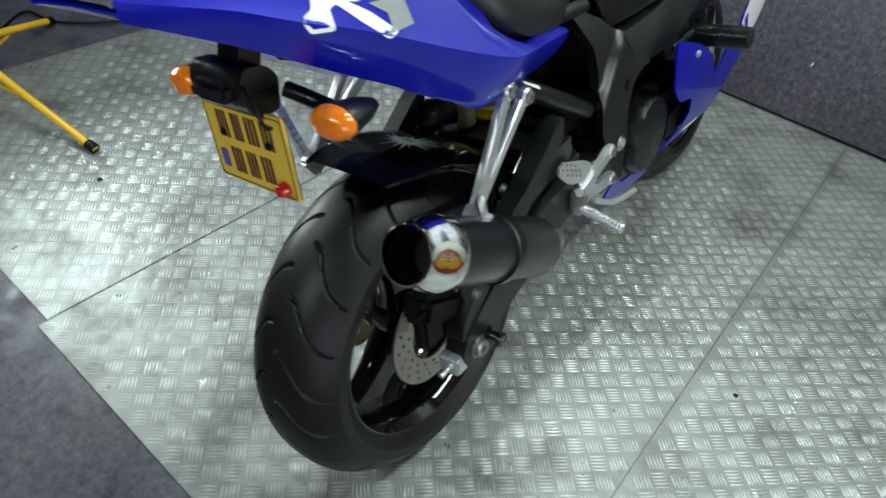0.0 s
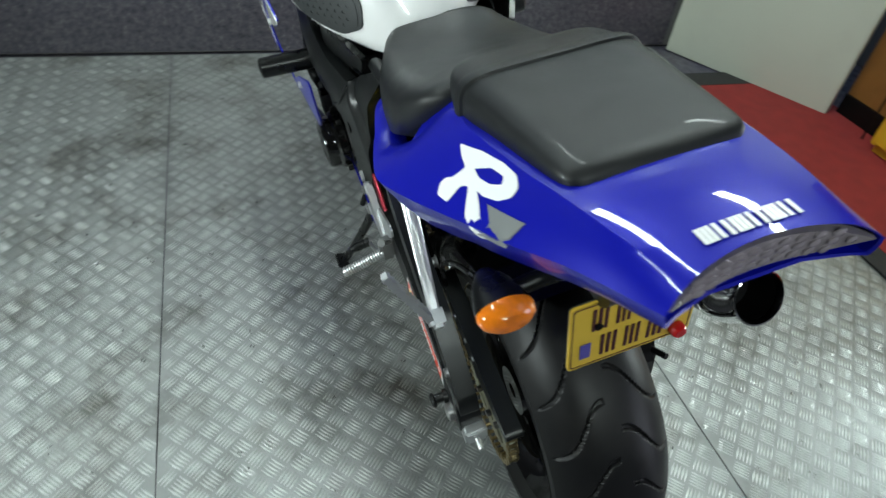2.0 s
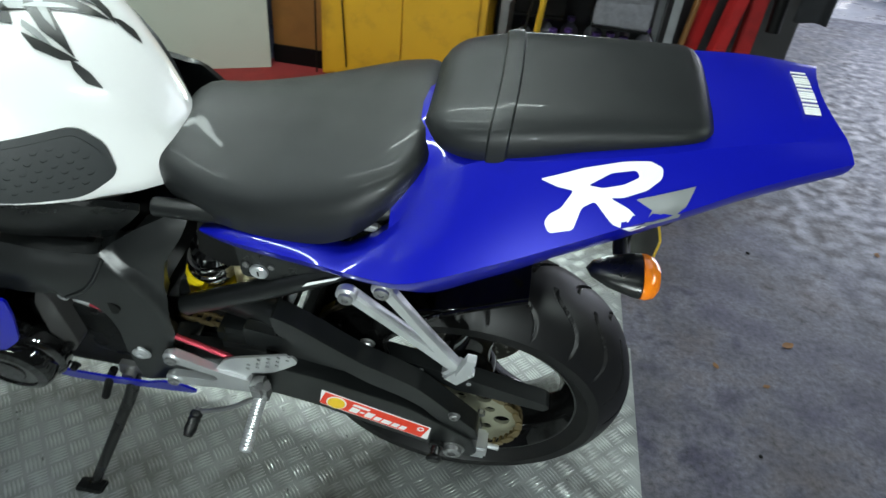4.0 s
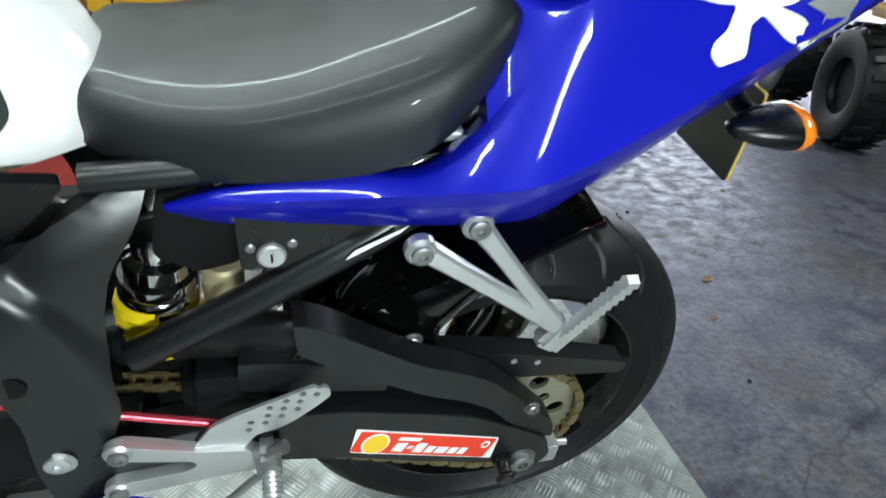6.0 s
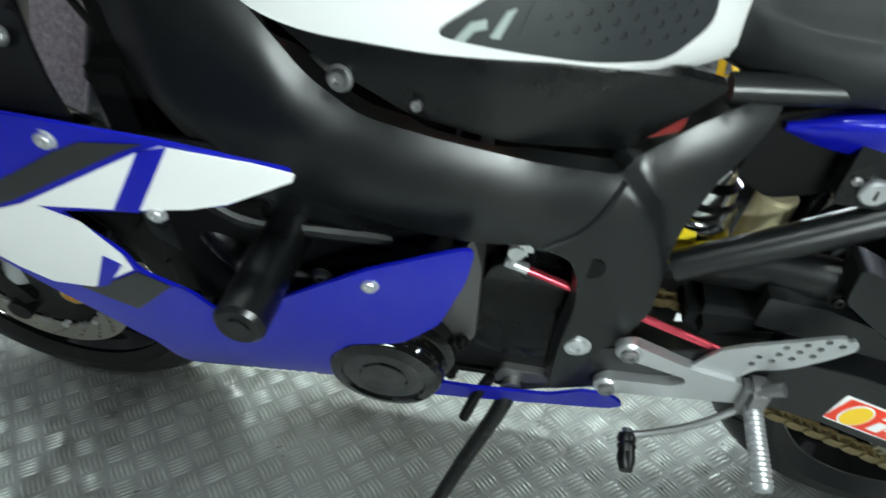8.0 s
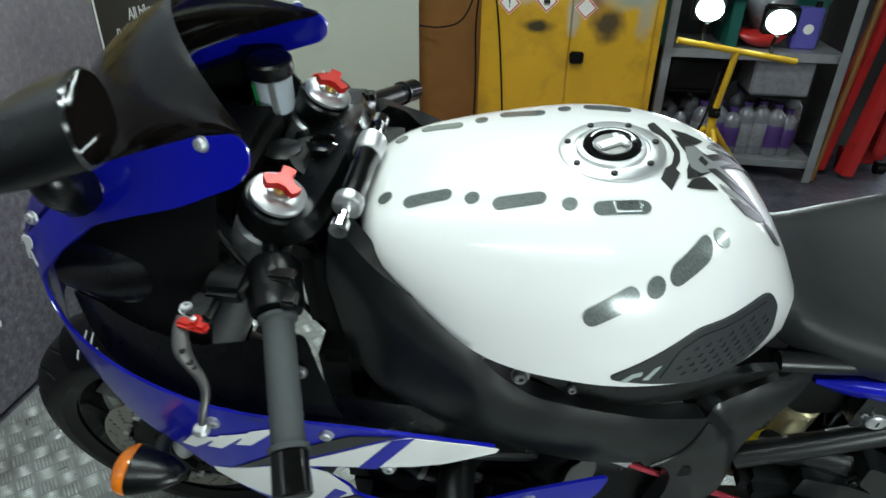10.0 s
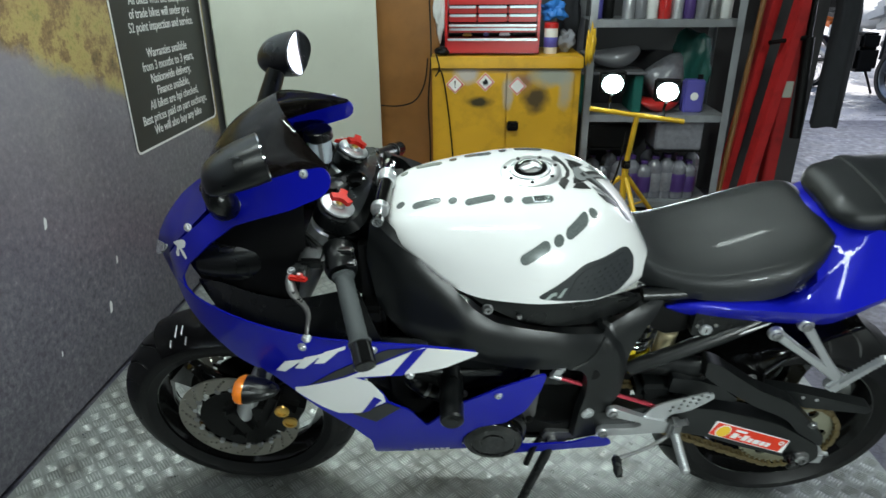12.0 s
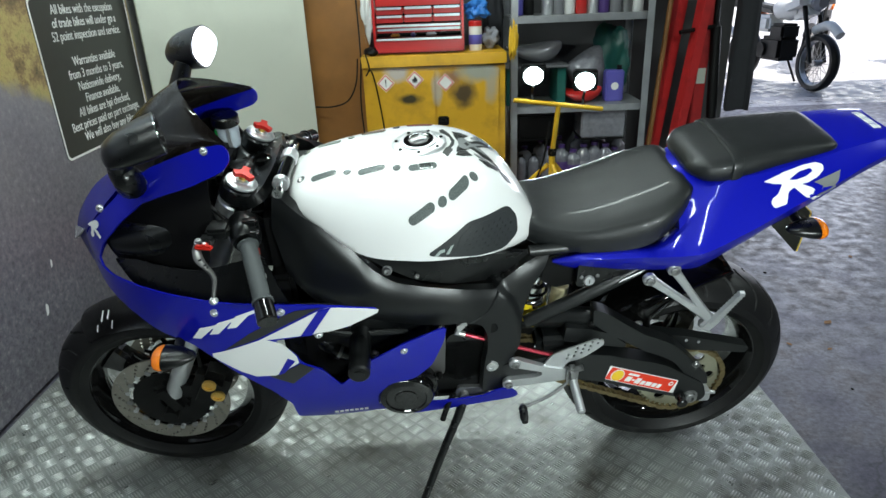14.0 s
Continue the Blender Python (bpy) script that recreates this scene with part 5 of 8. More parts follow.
def indicator(c, s, back, stalk):
    """A teardrop indicator at c: black body, amber lens towards back (+1: rear)."""
    ind = new("indicator")
    ind.parent = bike
    tagged(ind, "black indicator with amber lens")
    m = Matrix.Translation(c) @ Matrix.Rotation(radians(-90 if back < 0 else 90), 4, "Y")
    wide = Matrix.Diagonal((0.58, 0.93, 1.0, 1))
    part("body", lathe([(0.0, -0.062), (0.012, -0.055), (0.024, -0.035), (0.0325, -0.008), (0.0335, 0.0), (0, 0.0)], 28, m @ wide), BLACK, ind)
    part("lens", lathe([(0.0, 0.001), (0.0335, 0.001), (0.0345, 0.006), (0.031, 0.015), (0.022, 0.021), (0, 0.023)], 28, m @ wide), AMBER, ind, "amber lens")
    part("stalk", tube([c + Vector((-0.02 * back, -s * 0.02, 0.0)), c + Vector((-0.02 * back, -s * 0.05, 0.004)), Vector(stalk)], 0.010, 10), BLACK, ind)


for s in (-1, 1):
    indicator(Vector((0.796, s * 0.137, 0.776)), s, 1, (0.79, s * 0.05, 0.795))
    indicator(Vector((-0.552, s * 0.290, 0.662)), s, -1, (-0.52, s * 0.235, 0.672))

# ---- rear end: swingarm, chain, hugger ----
swing = new("swingarm")
swing.parent = bike
tagged(swing, "black braced swingarm")
LOWER = rounded([(0.13, 0.455), (0.27, 0.478), (0.32, 0.475), (0.391, 0.465), (0.432, 0.452), (0.494, 0.433), (0.535, 0.417), (0.590, 0.380), (0.640, 0.345), (0.655, 0.300), (0.640, 0.278), (0.598, 0.296), (0.561, 0.308), (0.466, 0.341), (0.387, 0.374), (0.315, 0.392), (0.20, 0.402), (0.13, 0.408)], 0.012)
BRACE = rounded([(0.335, 0.607), (0.347, 0.604), (0.367, 0.594), (0.417, 0.556), (0.462, 0.523), (0.513, 0.498), (0.546, 0.479), (0.580, 0.444), (0.645, 0.372), (0.652, 0.338), (0.626, 0.346), (0.583, 0.386), (0.554, 0.422), (0.523, 0.444), (0.471, 0.469), (0.425, 0.500), (0.374, 0.535), (0.338, 0.565)], 0.009)
for s in (-1, 1):
    y0, y1 = (-0.172, -0.132) if s < 0 else (0.132, 0.172)
    part("lower_arm", prism(LOWER, y0, y1, 0.007), FRAME, swing)
    part("brace", prism(BRACE, y0 + 0.004, y1 - 0.002, 0.009), FRAME, swing)
    plate2 = prism(rounded([(0.279, 0.505), (0.281, 0.547), (0.340, 0.538), (0.387, 0.520), (0.430, 0.484), (0.428, 0.472)], 0.004), -0.156, -0.138, 0.002)
    part("gusset_plate", plate2 if s < 0 else mirrored(plate2), FRAME, swing)
    part("arm_bolt", bolt((0.607, s * 0.168, 0.414), (0, s, 0), 0.008, 0.007, 0.010), STEEL, swing)
    part("horn_bolt", bolt((0.338, s * 0.158, 0.556), (0, s, 0), 0.006, 0.005, 0.009), DULL, swing)
    horn = []
    for k in range(13):
        u = k / 12
        c = Vector((0.160 + 0.200 * u, s * (0.088 + 0.050 * u**1.5), 0.518 + 0.040 * u))
        r = 0.024 + 0.008 * u - 0.008 * u**5
        horn.append([tuple(c + Vector((-0.35 * r * math.sin(g) * 0.6, r * 0.75 * math.cos(g), r * math.sin(g)))) for g in [2 * math.pi * j / 20 for j in range(20)]])
    part("horn", loft(horn), FRAME, swing, angle=60)
    part("axle_nut", bolt((REAR[0], s * 0.172, REAR[1] + 0.004), (0, s, 0), 0.016, 0.012, 0.021), STEEL, swing)
    part("adjuster", merged(box(0.655, s * 0.150, 0.292, 0.03, 0.04, 0.034, 0.004), rod((0.655, s * 0.150, 0.292), (0.69, s * 0.150, 0.286), 0.005)), ALLOY, swing)
    part("paddock_spool", merged(rod((0.585, s * 0.165, 0.312), (0.584, s * 0.180, 0.312), 0.013), rod((0.584, s * 0.178, 0.312), (0.583, s * 0.196, 0.309), 0.0085), rod((0.583, s * 0.194, 0.309), (0.583, s * 0.203, 0.308), 0.0135, None, 20, 0.003)), BLACK, swing, "black paddock stand spool")
part("cross_tube", merged(rod((0.14, -0.16, 0.446), (0.14, 0.16, 0.446), 0.032), box(0.27, 0, 0.48, 0.10, 0.30, 0.05, 0.015)), FRAME, swing)
guard = part("chain_guard", prism(rounded([(0.455, 0.482), (0.470, 0.494), (0.592, 0.468), (0.749, 0.422), (0.756, 0.414), (0.749, 0.401), (0.602, 0.422), (0.560, 0.448), (0.494, 0.466)], 0.005), -0.128, -0.100, 0.003), FRAME, swing, "black chain guard")
for x in (0.545, 0.590, 0.622):
    part("guard_hole", rod((x, -0.1275, 0.466 - 0.25 * (x - 0.55)), (x, -0.1295, 0.466 - 0.25 * (x - 0.55)), 0.004, None, 10), ALLOY, guard)

# sticker on the arm: red panel, yellow disc, plain bars for the wording
sticker = part("sticker", sheet(rounded([(0.3945, 0.431), (0.5725, 0.364), (0.5675, 0.3185), (0.3865, 0.3855)], 0.003), lambda u, v: (u, -0.1724, v), 0.0008, 0.3), DECAL_WHITE, swing, "red and white sponsor sticker")
su, sv = Vector((0.179, 0, -0.067)).normalized(), Vector((0.067, 0, 0.179)).normalized()


def on_sticker(u, v, lift):
    p = Vector((0.3905, -0.1728 - lift, 0.408)) + su * u * 1.07 + sv * v * 1.3
    return tuple(p)


part("red_panel", sheet(rounded([(0.003, -0.0155), (0.172, -0.0155), (0.172, 0.0155), (0.003, 0.0155)], 0.002), lambda u, v: on_sticker(u, v, 0), 0.0006, 0.3), STICKER_RED, sticker)
part("disc", sheet(circle2(0.026, -0.001, 0.0155, 24), lambda u, v: on_sticker(u, v, 0.0008), 0.0006, 0.3), DECAL_WHITE, sticker)
part("disc", sheet(circle2(0.026, -0.001, 0.0135, 24), lambda u, v: on_sticker(u, v, 0.0016), 0.0006, 0.3), STICKER_YELLOW, sticker)
for u0, u1, v0, v1 in ((0.049, 0.062, -0.011, 0.002), (0.065, 0.071, -0.006, -0.002), (0.074, 0.086, -0.011, 0.003), (0.089, 0.099, -0.011, -0.001), (0.102, 0.116, -0.011, -0.001), (0.119, 0.129, -0.011, -0.001), (0.132, 0.141, -0.011, -0.001), (0.049, 0.075, 0.006, 0.011)):
    part("plain_bar", sheet([(u0, v0), (u1, v0), (u1 + 0.002, v1), (u0 + 0.002, v1)], lambda u, v: on_sticker(u, v, 0.0008), 0.0006, 0.3), DECAL_WHITE, sticker)
part("ring", sheet(circle2(0.162, 0.006, 0.0055, 18), lambda u, v: on_sticker(u, v, 0.0008), 0.0006, 0.3, holes=[circle2(0.162, 0.006, 0.0032, 14)]), DECAL_WHITE, sticker)

# chain: links round both sprockets
chain = part("drive_sprocket", lathe([(0, 0), (0.036, 0), (0.036, 0.007), (0, 0.007)], 24, Matrix.Translation((0.125, -0.104, 0.446)) @ Matrix.Rotation(radians(90), 4, "X")), STEEL, bike, "small steel drive sprocket")
c0, r0, c1, r1 = Vector((0.125, 0.446)), 0.040, Vector((REAR[0], REAR[1])), 0.1085
d = c1 - c0
ang0, off = math.atan2(d.y, d.x), math.acos((r0 - r1) / d.length)
path2 = []
for k in range(60):
    a = ang0 + off + (2 * math.pi - 2 * off) * k / 59
    path2.append(c0 + r0 * Vector((math.cos(a), math.sin(a))))
for k in range(90):
    a = ang0 - off + 2 * off * k / 89
    path2.append(c1 + r1 * Vector((math.cos(a), math.sin(a))))
path2.append(path2[0])
dist = [0.0]
for a, b in zip(path2, path2[1:]):
    dist.append(dist[-1] + (b - a).length)
links = int(dist[-1] / 0.01534)
link_me = []
for wide in (0, 1):
    y = 0.0085 if wide else 0.0060
    pieces = [prism([(x, z) for x, z in pill(0.0, 0.0, 0.0077, 0.0060, 0.0, 5)], e * y - 0.0008, e * y + 0.0008, 0.0) for e in (-1, 1)]
    pieces.append(lathe([(0, -0.0095), (0.0036, -0.0095), (0.0036, 0.0095), (0, 0.0095)], 8, Matrix.Translation((0.0077, 0, 0)) @ YAX))
    bm = merged(*pieces)
    shade(bm)
    me = bpy.data.meshes.new("chain_link")
    bm.to_mesh(me)
    bm.free()
    me.materials.append(GOLD)
    link_me.append(me)
chain_root = new("chain")
chain_root.parent = bike
tagged(chain_root, "gold drive chain")
j = 0
for n in range(links):
    want = dist[-1] * n / links
    while dist[j + 1] < want:
        j += 1
    a, b = path2[j], path2[j + 1]
    t = (want - dist[j]) / max(1e-9, dist[j + 1] - dist[j])
    p, e = a + (b - a) * t, (b - a)
    ob = new("link", link_me[n % 2])
    ob.parent = chain_root
    ob.matrix_local = Matrix.Translation((p.x, -0.1065, p.y)) @ Matrix.Rotation(-math.atan2(e.y, e.x), 4, "Y")

# hugger over the rear tyre: crown and skirt radii by angle from the axle, its rear edge cut straight
HUG_CROWN = [(76, 0.334), (85, 0.327), (100, 0.320), (120, 0.322), (150, 0.330)]
HUG_SKIRT = [(76, 0.330), (80, 0.324), (85, 0.319), (92, 0.313), (99, 0.304), (106, 0.290), (115, 0.270), (119, 0.258), (122, 0.226), (127, 0.206), (132, 0.222), (150, 0.30)]
HUG_WIDE = [(76, 0.074), (78, 0.078), (90, 0.102), (105, 0.118), (115, 0.122), (150, 0.122)]


def hug_point(deg, b):
    """A point of the hugger: deg about the axle, b from -1 (left skirt edge) to 1 (right)."""
    a = deg
    crown, skirt, wide = ramp(a, HUG_CROWN), ramp(a, HUG_SKIRT), ramp(a, HUG_WIDE)
    g = abs(b) * math.pi / 2
    r = skirt + (crown - skirt) * max(0.0, math.cos(g)) ** 0.55
    y = wide * math.sin(g) ** 0.82 * (1 if b > 0 else -1)
    return (REAR[0] + r * math.cos(radians(a)), y, REAR[1] + r * math.sin(radians(a)))


bm = loft([[hug_point(150 - 73 * k / 60, -1 + i / 20) for i in range(41)] for k in range(61)], caps=False, closed=False)
bmesh.ops.solidify(bm, geom=bm.faces[:], thickness=0.003)
hugger = part("hugger", bm, GLOSS, bike, "gloss black rear hugger with pale splash graphic", angle=40)
for s in (-1, 1):
    lip = [Vector(hug_point(d, s)) + Vector((0, s * 0.002, 0)) for d in (77, 84, 92, 100, 108, 115, 119, 122, 125)]
    part("skirt_lip", tube(lip, 0.0042, 8, 4), GLOSS, hugger)
    part("skirt_trim", tube([(0.392, s * 0.127, 0.560), (0.43, s * 0.129, 0.527), (0.46, s * 0.129, 0.500), (0.484, s * 0.127, 0.473)], 0.004, 8), GLOSS, hugger)
    part("hugger_bolt", bolt((0.461, s * 0.126, 0.516), (0, s, 0), 0.009, 0.008, 0.012), STEEL, hugger)
rng = random.Random(5)
spl = []
for k in range(38):
    a = 2 * math.pi * k / 38
    r = (0.8 + 1.3 * rng.random()) if k % 2 else 0.6
    spl.append((101 + 3.9 * r * math.cos(a), 0.02 + 0.135 * r * math.sin(a)))
ring = [(101 + 3.9 * 0.36 * math.cos(2 * math.pi * k / 14), 0.02 + 0.135 * 0.36 * math.sin(2 * math.pi * k / 14)) for k in range(14)]
b = sheet(spl, hug_point, 0.0008, 0.5, holes=[ring])
for v in b.verts:
    v.co += Vector((v.co.x - REAR[0], 0, v.co.z - REAR[1])).normalized() * 0.0022
part("splash_graphic", b, DECAL_GREY, hugger)

# subframe, shock, lock cover
for s in (-1, 1):
    rail = [(0.19, s * 0.137, 0.556), (0.30, s * 0.137, 0.616), (0.40, s * 0.132, 0.671), (0.48, s * 0.114, 0.708), (0.70, s * 0.06, 0.80)]
    part("subframe_rail", tube(rail, 0.0165, 12), FRAME, bike, "black subframe rail")
    part("rail_decal", sheet([(0.385, 0.668), (0.432, 0.694), (0.440, 0.702), (0.393, 0.678)], lambda u, v: (u, -0.1525, v), 0.0006, 0.02) if s < 0 else mirrored(sheet([(0.385, 0.668), (0.432, 0.694), (0.440, 0.702), (0.393, 0.678)], lambda u, v: (u, -0.1525, v), 0.0006, 0.02)), DECAL_WHITE, bike)
    part("upper_rail", tube([(0.19, s * 0.12, 0.745), (0.35, s * 0.115, 0.755), (0.55, s * 0.10, 0.80), (0.75, s * 0.07, 0.855)], 0.013, 10), FRAME, bike)
part("lock_cover", prism(rounded([(0.296, 0.655), (0.297, 0.730), (0.45, 0.735), (0.46, 0.70), (0.392, 0.682), (0.343, 0.652)], 0.008), -0.140, -0.118, 0.003), BLACK, bike, "black plastic lock panel")
part("battery_cover", prism(rounded([(0.222, 0.655), (0.235, 0.72), (0.30, 0.735), (0.32, 0.66), (0.292, 0.640), (0.257, 0.632)], 0.010), -0.112, -0.06, 0.004), DULL, bike, "dull black inner cover")
for x, z in ((0.306, 0.681), (0.341, 0.683)):
    part("panel_screw", bolt((x, -0.140, z), (0, -1, 0), 0.0045, 0.003), STEEL, bike)
part("seat_lock", merged(rod((0.323, -0.138, 0.672), (0.323, -0.146, 0.672), 0.0125, None, 24, 0.002), ), ALLOY, bike, "round silver seat lock")
part("lock_slot", box(0.323, -0.1463, 0.672, 0.002, 0.001, 0.009), DULL, bike)
# dark block added to keep the gap behind the chain dark
part("linkage", box(0.205, 0, 0.462, 0.07, 0.19, 0.11, 0.015), DULL, bike, "dark filler block in the gap at the suspension linkage")
shock = new("shock_absorber")
shock.parent = bike
tagged(shock, "rear shock with yellow spring")
sa, sb = Vector((0.222, -0.072, 0.668)), Vector((0.194, -0.072, 0.445))
ax = (sb - sa).normalized()
sm = along(sa, sb)
part("damper_body", lathe([(0, 0.015), (0.018, 0.015), (0.022, 0.024), (0.022, 0.040), (0.030, 0.046), (0.031, 0.060), (0.019, 0.063), (0.019, 0.16), (0, 0.16)], 28, sm), CHROME, shock, "polished damper body")
part("spring_collar", merged(lathe([(0.018, 0.065), (0.036, 0.065), (0.038, 0.072), (0.036, 0.078), (0.034, 0.079), (0.037, 0.082), (0.038, 0.088), (0.036, 0.094), (0.018, 0.094)], 30, sm, closed=True)), CHROME, shock, "threaded alloy spring collar")
coil = [sm @ Vector((0.035 * math.cos(t * 0.35), 0.035 * math.sin(t * 0.35), 0.098 + 0.050 * t / 54)) for t in range(55)]
part("spring", tube(coil, 0.0085, 8, smooth=False), YELLOW, shock, "yellow coil spring")
part("reservoir", merged(rod((0.268, -0.088, 0.51), (0.276, -0.088, 0.622), 0.0195, None, 28, 0.003)), RESERVOIR, shock, "gold shock reservoir")

# passenger foot rests
for s in (-1, 1):
    rest = new("passenger_footrest")
    rest.parent = bike
    tagged(rest, "forked alloy passenger footrest hanger")
    j0 = Vector((0.600, s * 0.172, 0.570))
    for p in (Vector((0.449, s * 0.158, 0.682)), Vector((0.497, s * 0.160, 0.708))):
        dv = (j0 - p)
        nrm = Vector((-dv.z, 0, dv.x)).normalized()
        rings = []
        for k in range(7):
            t = k / 6
            c, w = p + dv * t, 0.0105 - 0.0025 * math.sin(math.pi * t)
            rings.append([tuple(c + nrm * w * cx + Vector((0, 0.008 * cy, 0))) for cx, cy in ((-1, -0.6), (-0.7, -1), (0.7, -1), (1, -0.6), (1, 0.6), (0.7, 1), (-0.7, 1), (-1, 0.6))])
        part("arm", loft(rings), ALLOY, rest)
        part("boss", rod(p + Vector((0, -s * 0.004, 0)), p + Vector((0, s * 0.011, 0)), 0.0145, None, 24, 0.003), ALLOY, rest)
        part("hanger_bolt", bolt(p + Vector((0, s * 0.011, 0)), (0, s, 0), 0.010, 0.005), STEEL, rest)
    part("clevis", box(j0.x + 0.004, j0.y, j0.z - 0.014, 0.034, 0.024, 0.044, 0.006, Matrix.Rotation(radians(35), 4, "Y")), ALLOY, rest)
    tip = Vector((0.620, s * 0.232, 0.690)) if s < 0 else Vector((0.63, s * 0.215, 0.585))
    base = j0 + Vector((0.008, s * 0.004, -0.018))
    peg_ax = (tip - base)
    rings = []
    for k in range(25):
        t = k / 24
        c = base + peg_ax * t
        side_v = peg_ax.cross(Vector((0, 1, 0))).normalized()
        up_v = side_v.cross(peg_ax).normalized()
        w, h = 0.0085 - 0.003 * t, 0.0042 + (0.0026 if k % 2 and k > 2 else 0.0)
        rings.append([tuple(c + side_v * w * cx + up_v * h * cy) for cx, cy in ((-1, -1), (1, -1), (1, 1), (-1, 1))])
    part("peg", loft(rings), ALLOY, rest, "ribbed folding peg")

# rider's controls on both sides
for s in (-1, 1):
    rs = new("rearset")
    rs.parent = bike
    tagged(rs, "alloy rider footrest hanger")
    y = s * 0.178
    up, lo = Vector((0.163, y, 0.469)), Vector((0.150, y, 0.403))
    fork = prism(rounded([(0.150, 0.475), (0.168, 0.482), (0.229, 0.455), (0.279, 0.443), (0.300, 0.430), (0.287, 0.406), (0.235, 0.401), (0.146, 0.392), (0.138, 0.403), (0.146, 0.417), (0.216, 0.421), (0.229, 0.429), (0.226, 0.438), (0.167, 0.456), (0.152, 0.462)], 0.006), -0.185, -0.171, 0.003)
    part("arm", fork if s < 0 else mirrored(fork), ALLOY, rs, "forked alloy hanger plate")
    for p in (up, lo):
        part("boss", rod(p - Vector((0, s * 0.006, 0)), p + Vector((0, s * 0.009, 0)), 0.0145, None, 22, 0.003), ALLOY, rs)
        part("bolt", bolt(p + Vector((0, s * 0.009, 0)), (0, s, 0), 0.0095, 0.005), STEEL, rs)
    heel_holes = [circle2(0.284 + 0.0165 * i + 0.003 * j, 0.472 + 0.0080 * i + 0.0118 * j, 0.0034, 10) for i in range(5) for j in range(3) if (i, j) not in ((0, 2), (4, 0))]
    heel = sheet(rounded([(0.225, 0.445), (0.236, 0.466), (0.250, 0.486), (0.272, 0.498), (0.313, 0.514), (0.350, 0.529), (0.364, 0.526), (0.368, 0.512), (0.350, 0.494), (0.327, 0.475), (0.310, 0.466), (0.290, 0.462), (0.276, 0.440)], 0.007), lambda u, v: (u, -0.1795, v), 0.004, 10.0, holes=heel_holes)
    part("heel_plate", heel if s < 0 else mirrored(heel), ALLOY, rs, "drilled alloy heel plate")
    peg0 = Vector((0.300, s * 0.185, 0.418))
    peg1 = Vector((0.303, s * 0.278, 0.398))
    knurl = [(0, 0), (0.0075, 0)]
    for k in range(16):
        h = 0.012 + 0.078 * k / 15
        knurl += [(0.0105, h), (0.0092, h + 0.0026)]
    knurl += [(0.0085, 0.095), (0, 0.097)]
    part("footpeg", lathe(knurl, 16, along(peg0, peg1)), ALLOY, rs, "knurled alloy footpeg")
    part("peg_clevis", merged(box(0.299, s * 0.186, 0.425, 0.026, 0.03, 0.05, 0.006), rod((0.296, s * 0.190, 0.440), (0.318, s * 0.196, 0.458), 0.006, 0.0075)), STEEL, rs)
part("gear_rod", merged(rod((0.040, -0.158, 0.552), (0.262, -0.166, 0.468), 0.0048, None, 14)), ROD_RED, bike, "pink red anodised gear linkage rod")
part("rod_end", merged(rod((0.026, -0.157, 0.557), (0.048, -0.158, 0.549), 0.0065), box(0.040, -0.168, 0.592, 0.024, 0.018, 0.022, 0.005), rod((0.036, -0.15, 0.592), (0.036, -0.182, 0.592), 0.008), rod((0.030, -0.158, 0.556), (0.040, -0.160, 0.582), 0.006)), ALLOY, bike)
part("gear_lever", merged(tube([(0.292, -0.190, 0.405), (0.25, -0.200, 0.375), (0.205, -0.205, 0.352), (0.184, -0.206, 0.345)], 0.0042, 10), rod((0.184, -0.200, 0.345), (0.183, -0.212, 0.344), 0.006)), STEEL, bike, "dull steel gear lever")
part("lever_rubber", lathe([(0, 0), (0.0095, 0), (0.011, 0.006), (0.0095, 0.010), (0.011, 0.014), (0.0095, 0.018), (0.0105, 0.03), (0.007, 0.042), (0, 0.042)], 14, along((0.183, -0.206, 0.345), (0.182, -0.25, 0.337))), BLACK, bike)
# side stand
stand = new("side_stand")
stand.parent = bike
tagged(stand, "black steel side stand, folded down")
part("leg", tube([(0.046, -0.155, 0.345), (0.035, -0.168, 0.30), (-0.01, -0.205, 0.20), (-0.068, -0.262, 0.072)], lambda t: 0.0125 - 0.003 * t, 12), BLACK, stand)
part("foot", box(-0.074, -0.272, 0.066, 0.055, 0.03, 0.008, 0.003, Matrix.Rotation(radians(-13), 4, "X")), BLACK, stand)
part("mount", merged(prism(rounded([(0.02, 0.34), (0.03, 0.375), (0.09, 0.372), (0.11, 0.352), (0.06, 0.335)], 0.008), -0.160, -0.135, 0.003), rod((0.046, -0.13, 0.352), (0.046, -0.172, 0.352), 0.011)), STEEL, stand)
part("spring", tube([(0.02, -0.165, 0.36), (0.005, -0.172, 0.33), (-0.01, -0.185, 0.29)], 0.007, 8), DULL, stand)

# exhaust can, clamp and hanger on the right
exhaust = new("exhaust")
exhaust.parent = bike
tagged(exhaust, "round black exhaust can with chrome end")
ea, eb = Vector((0.495, 0.209, 0.452)), Vector((0.795, 0.212, 0.622))
em = along(ea, eb) @ Matrix.Diagonal((0.9, 0.9, 1, 1))
el = (eb - ea).length
part("can", lathe([(0, -0.03), (0.026, -0.03), (0.05, 0.0), (0.0535, 0.006), (0.0535, el - 0.060), (0, el - 0.060)], 40, em), CANBLACK, exhaust, "black carbon sleeve")
part("end_cap", lathe([(0.0545, el - 0.066), (0.0562, el - 0.063), (0.0562, el - 0.050), (0.0545, el - 0.040), (0.0495, el - 0.026), (0.0445, el - 0.014), (0.0425, el - 0.004), (0.0425, el), (0.0400, el + 0.001), (0.0385, el - 0.003), (0.0378, el - 0.012), (0.0365, el - 0.10), (0.0, el - 0.11)], 44, em), CHROME, exhaust, "polished chrome end cap")
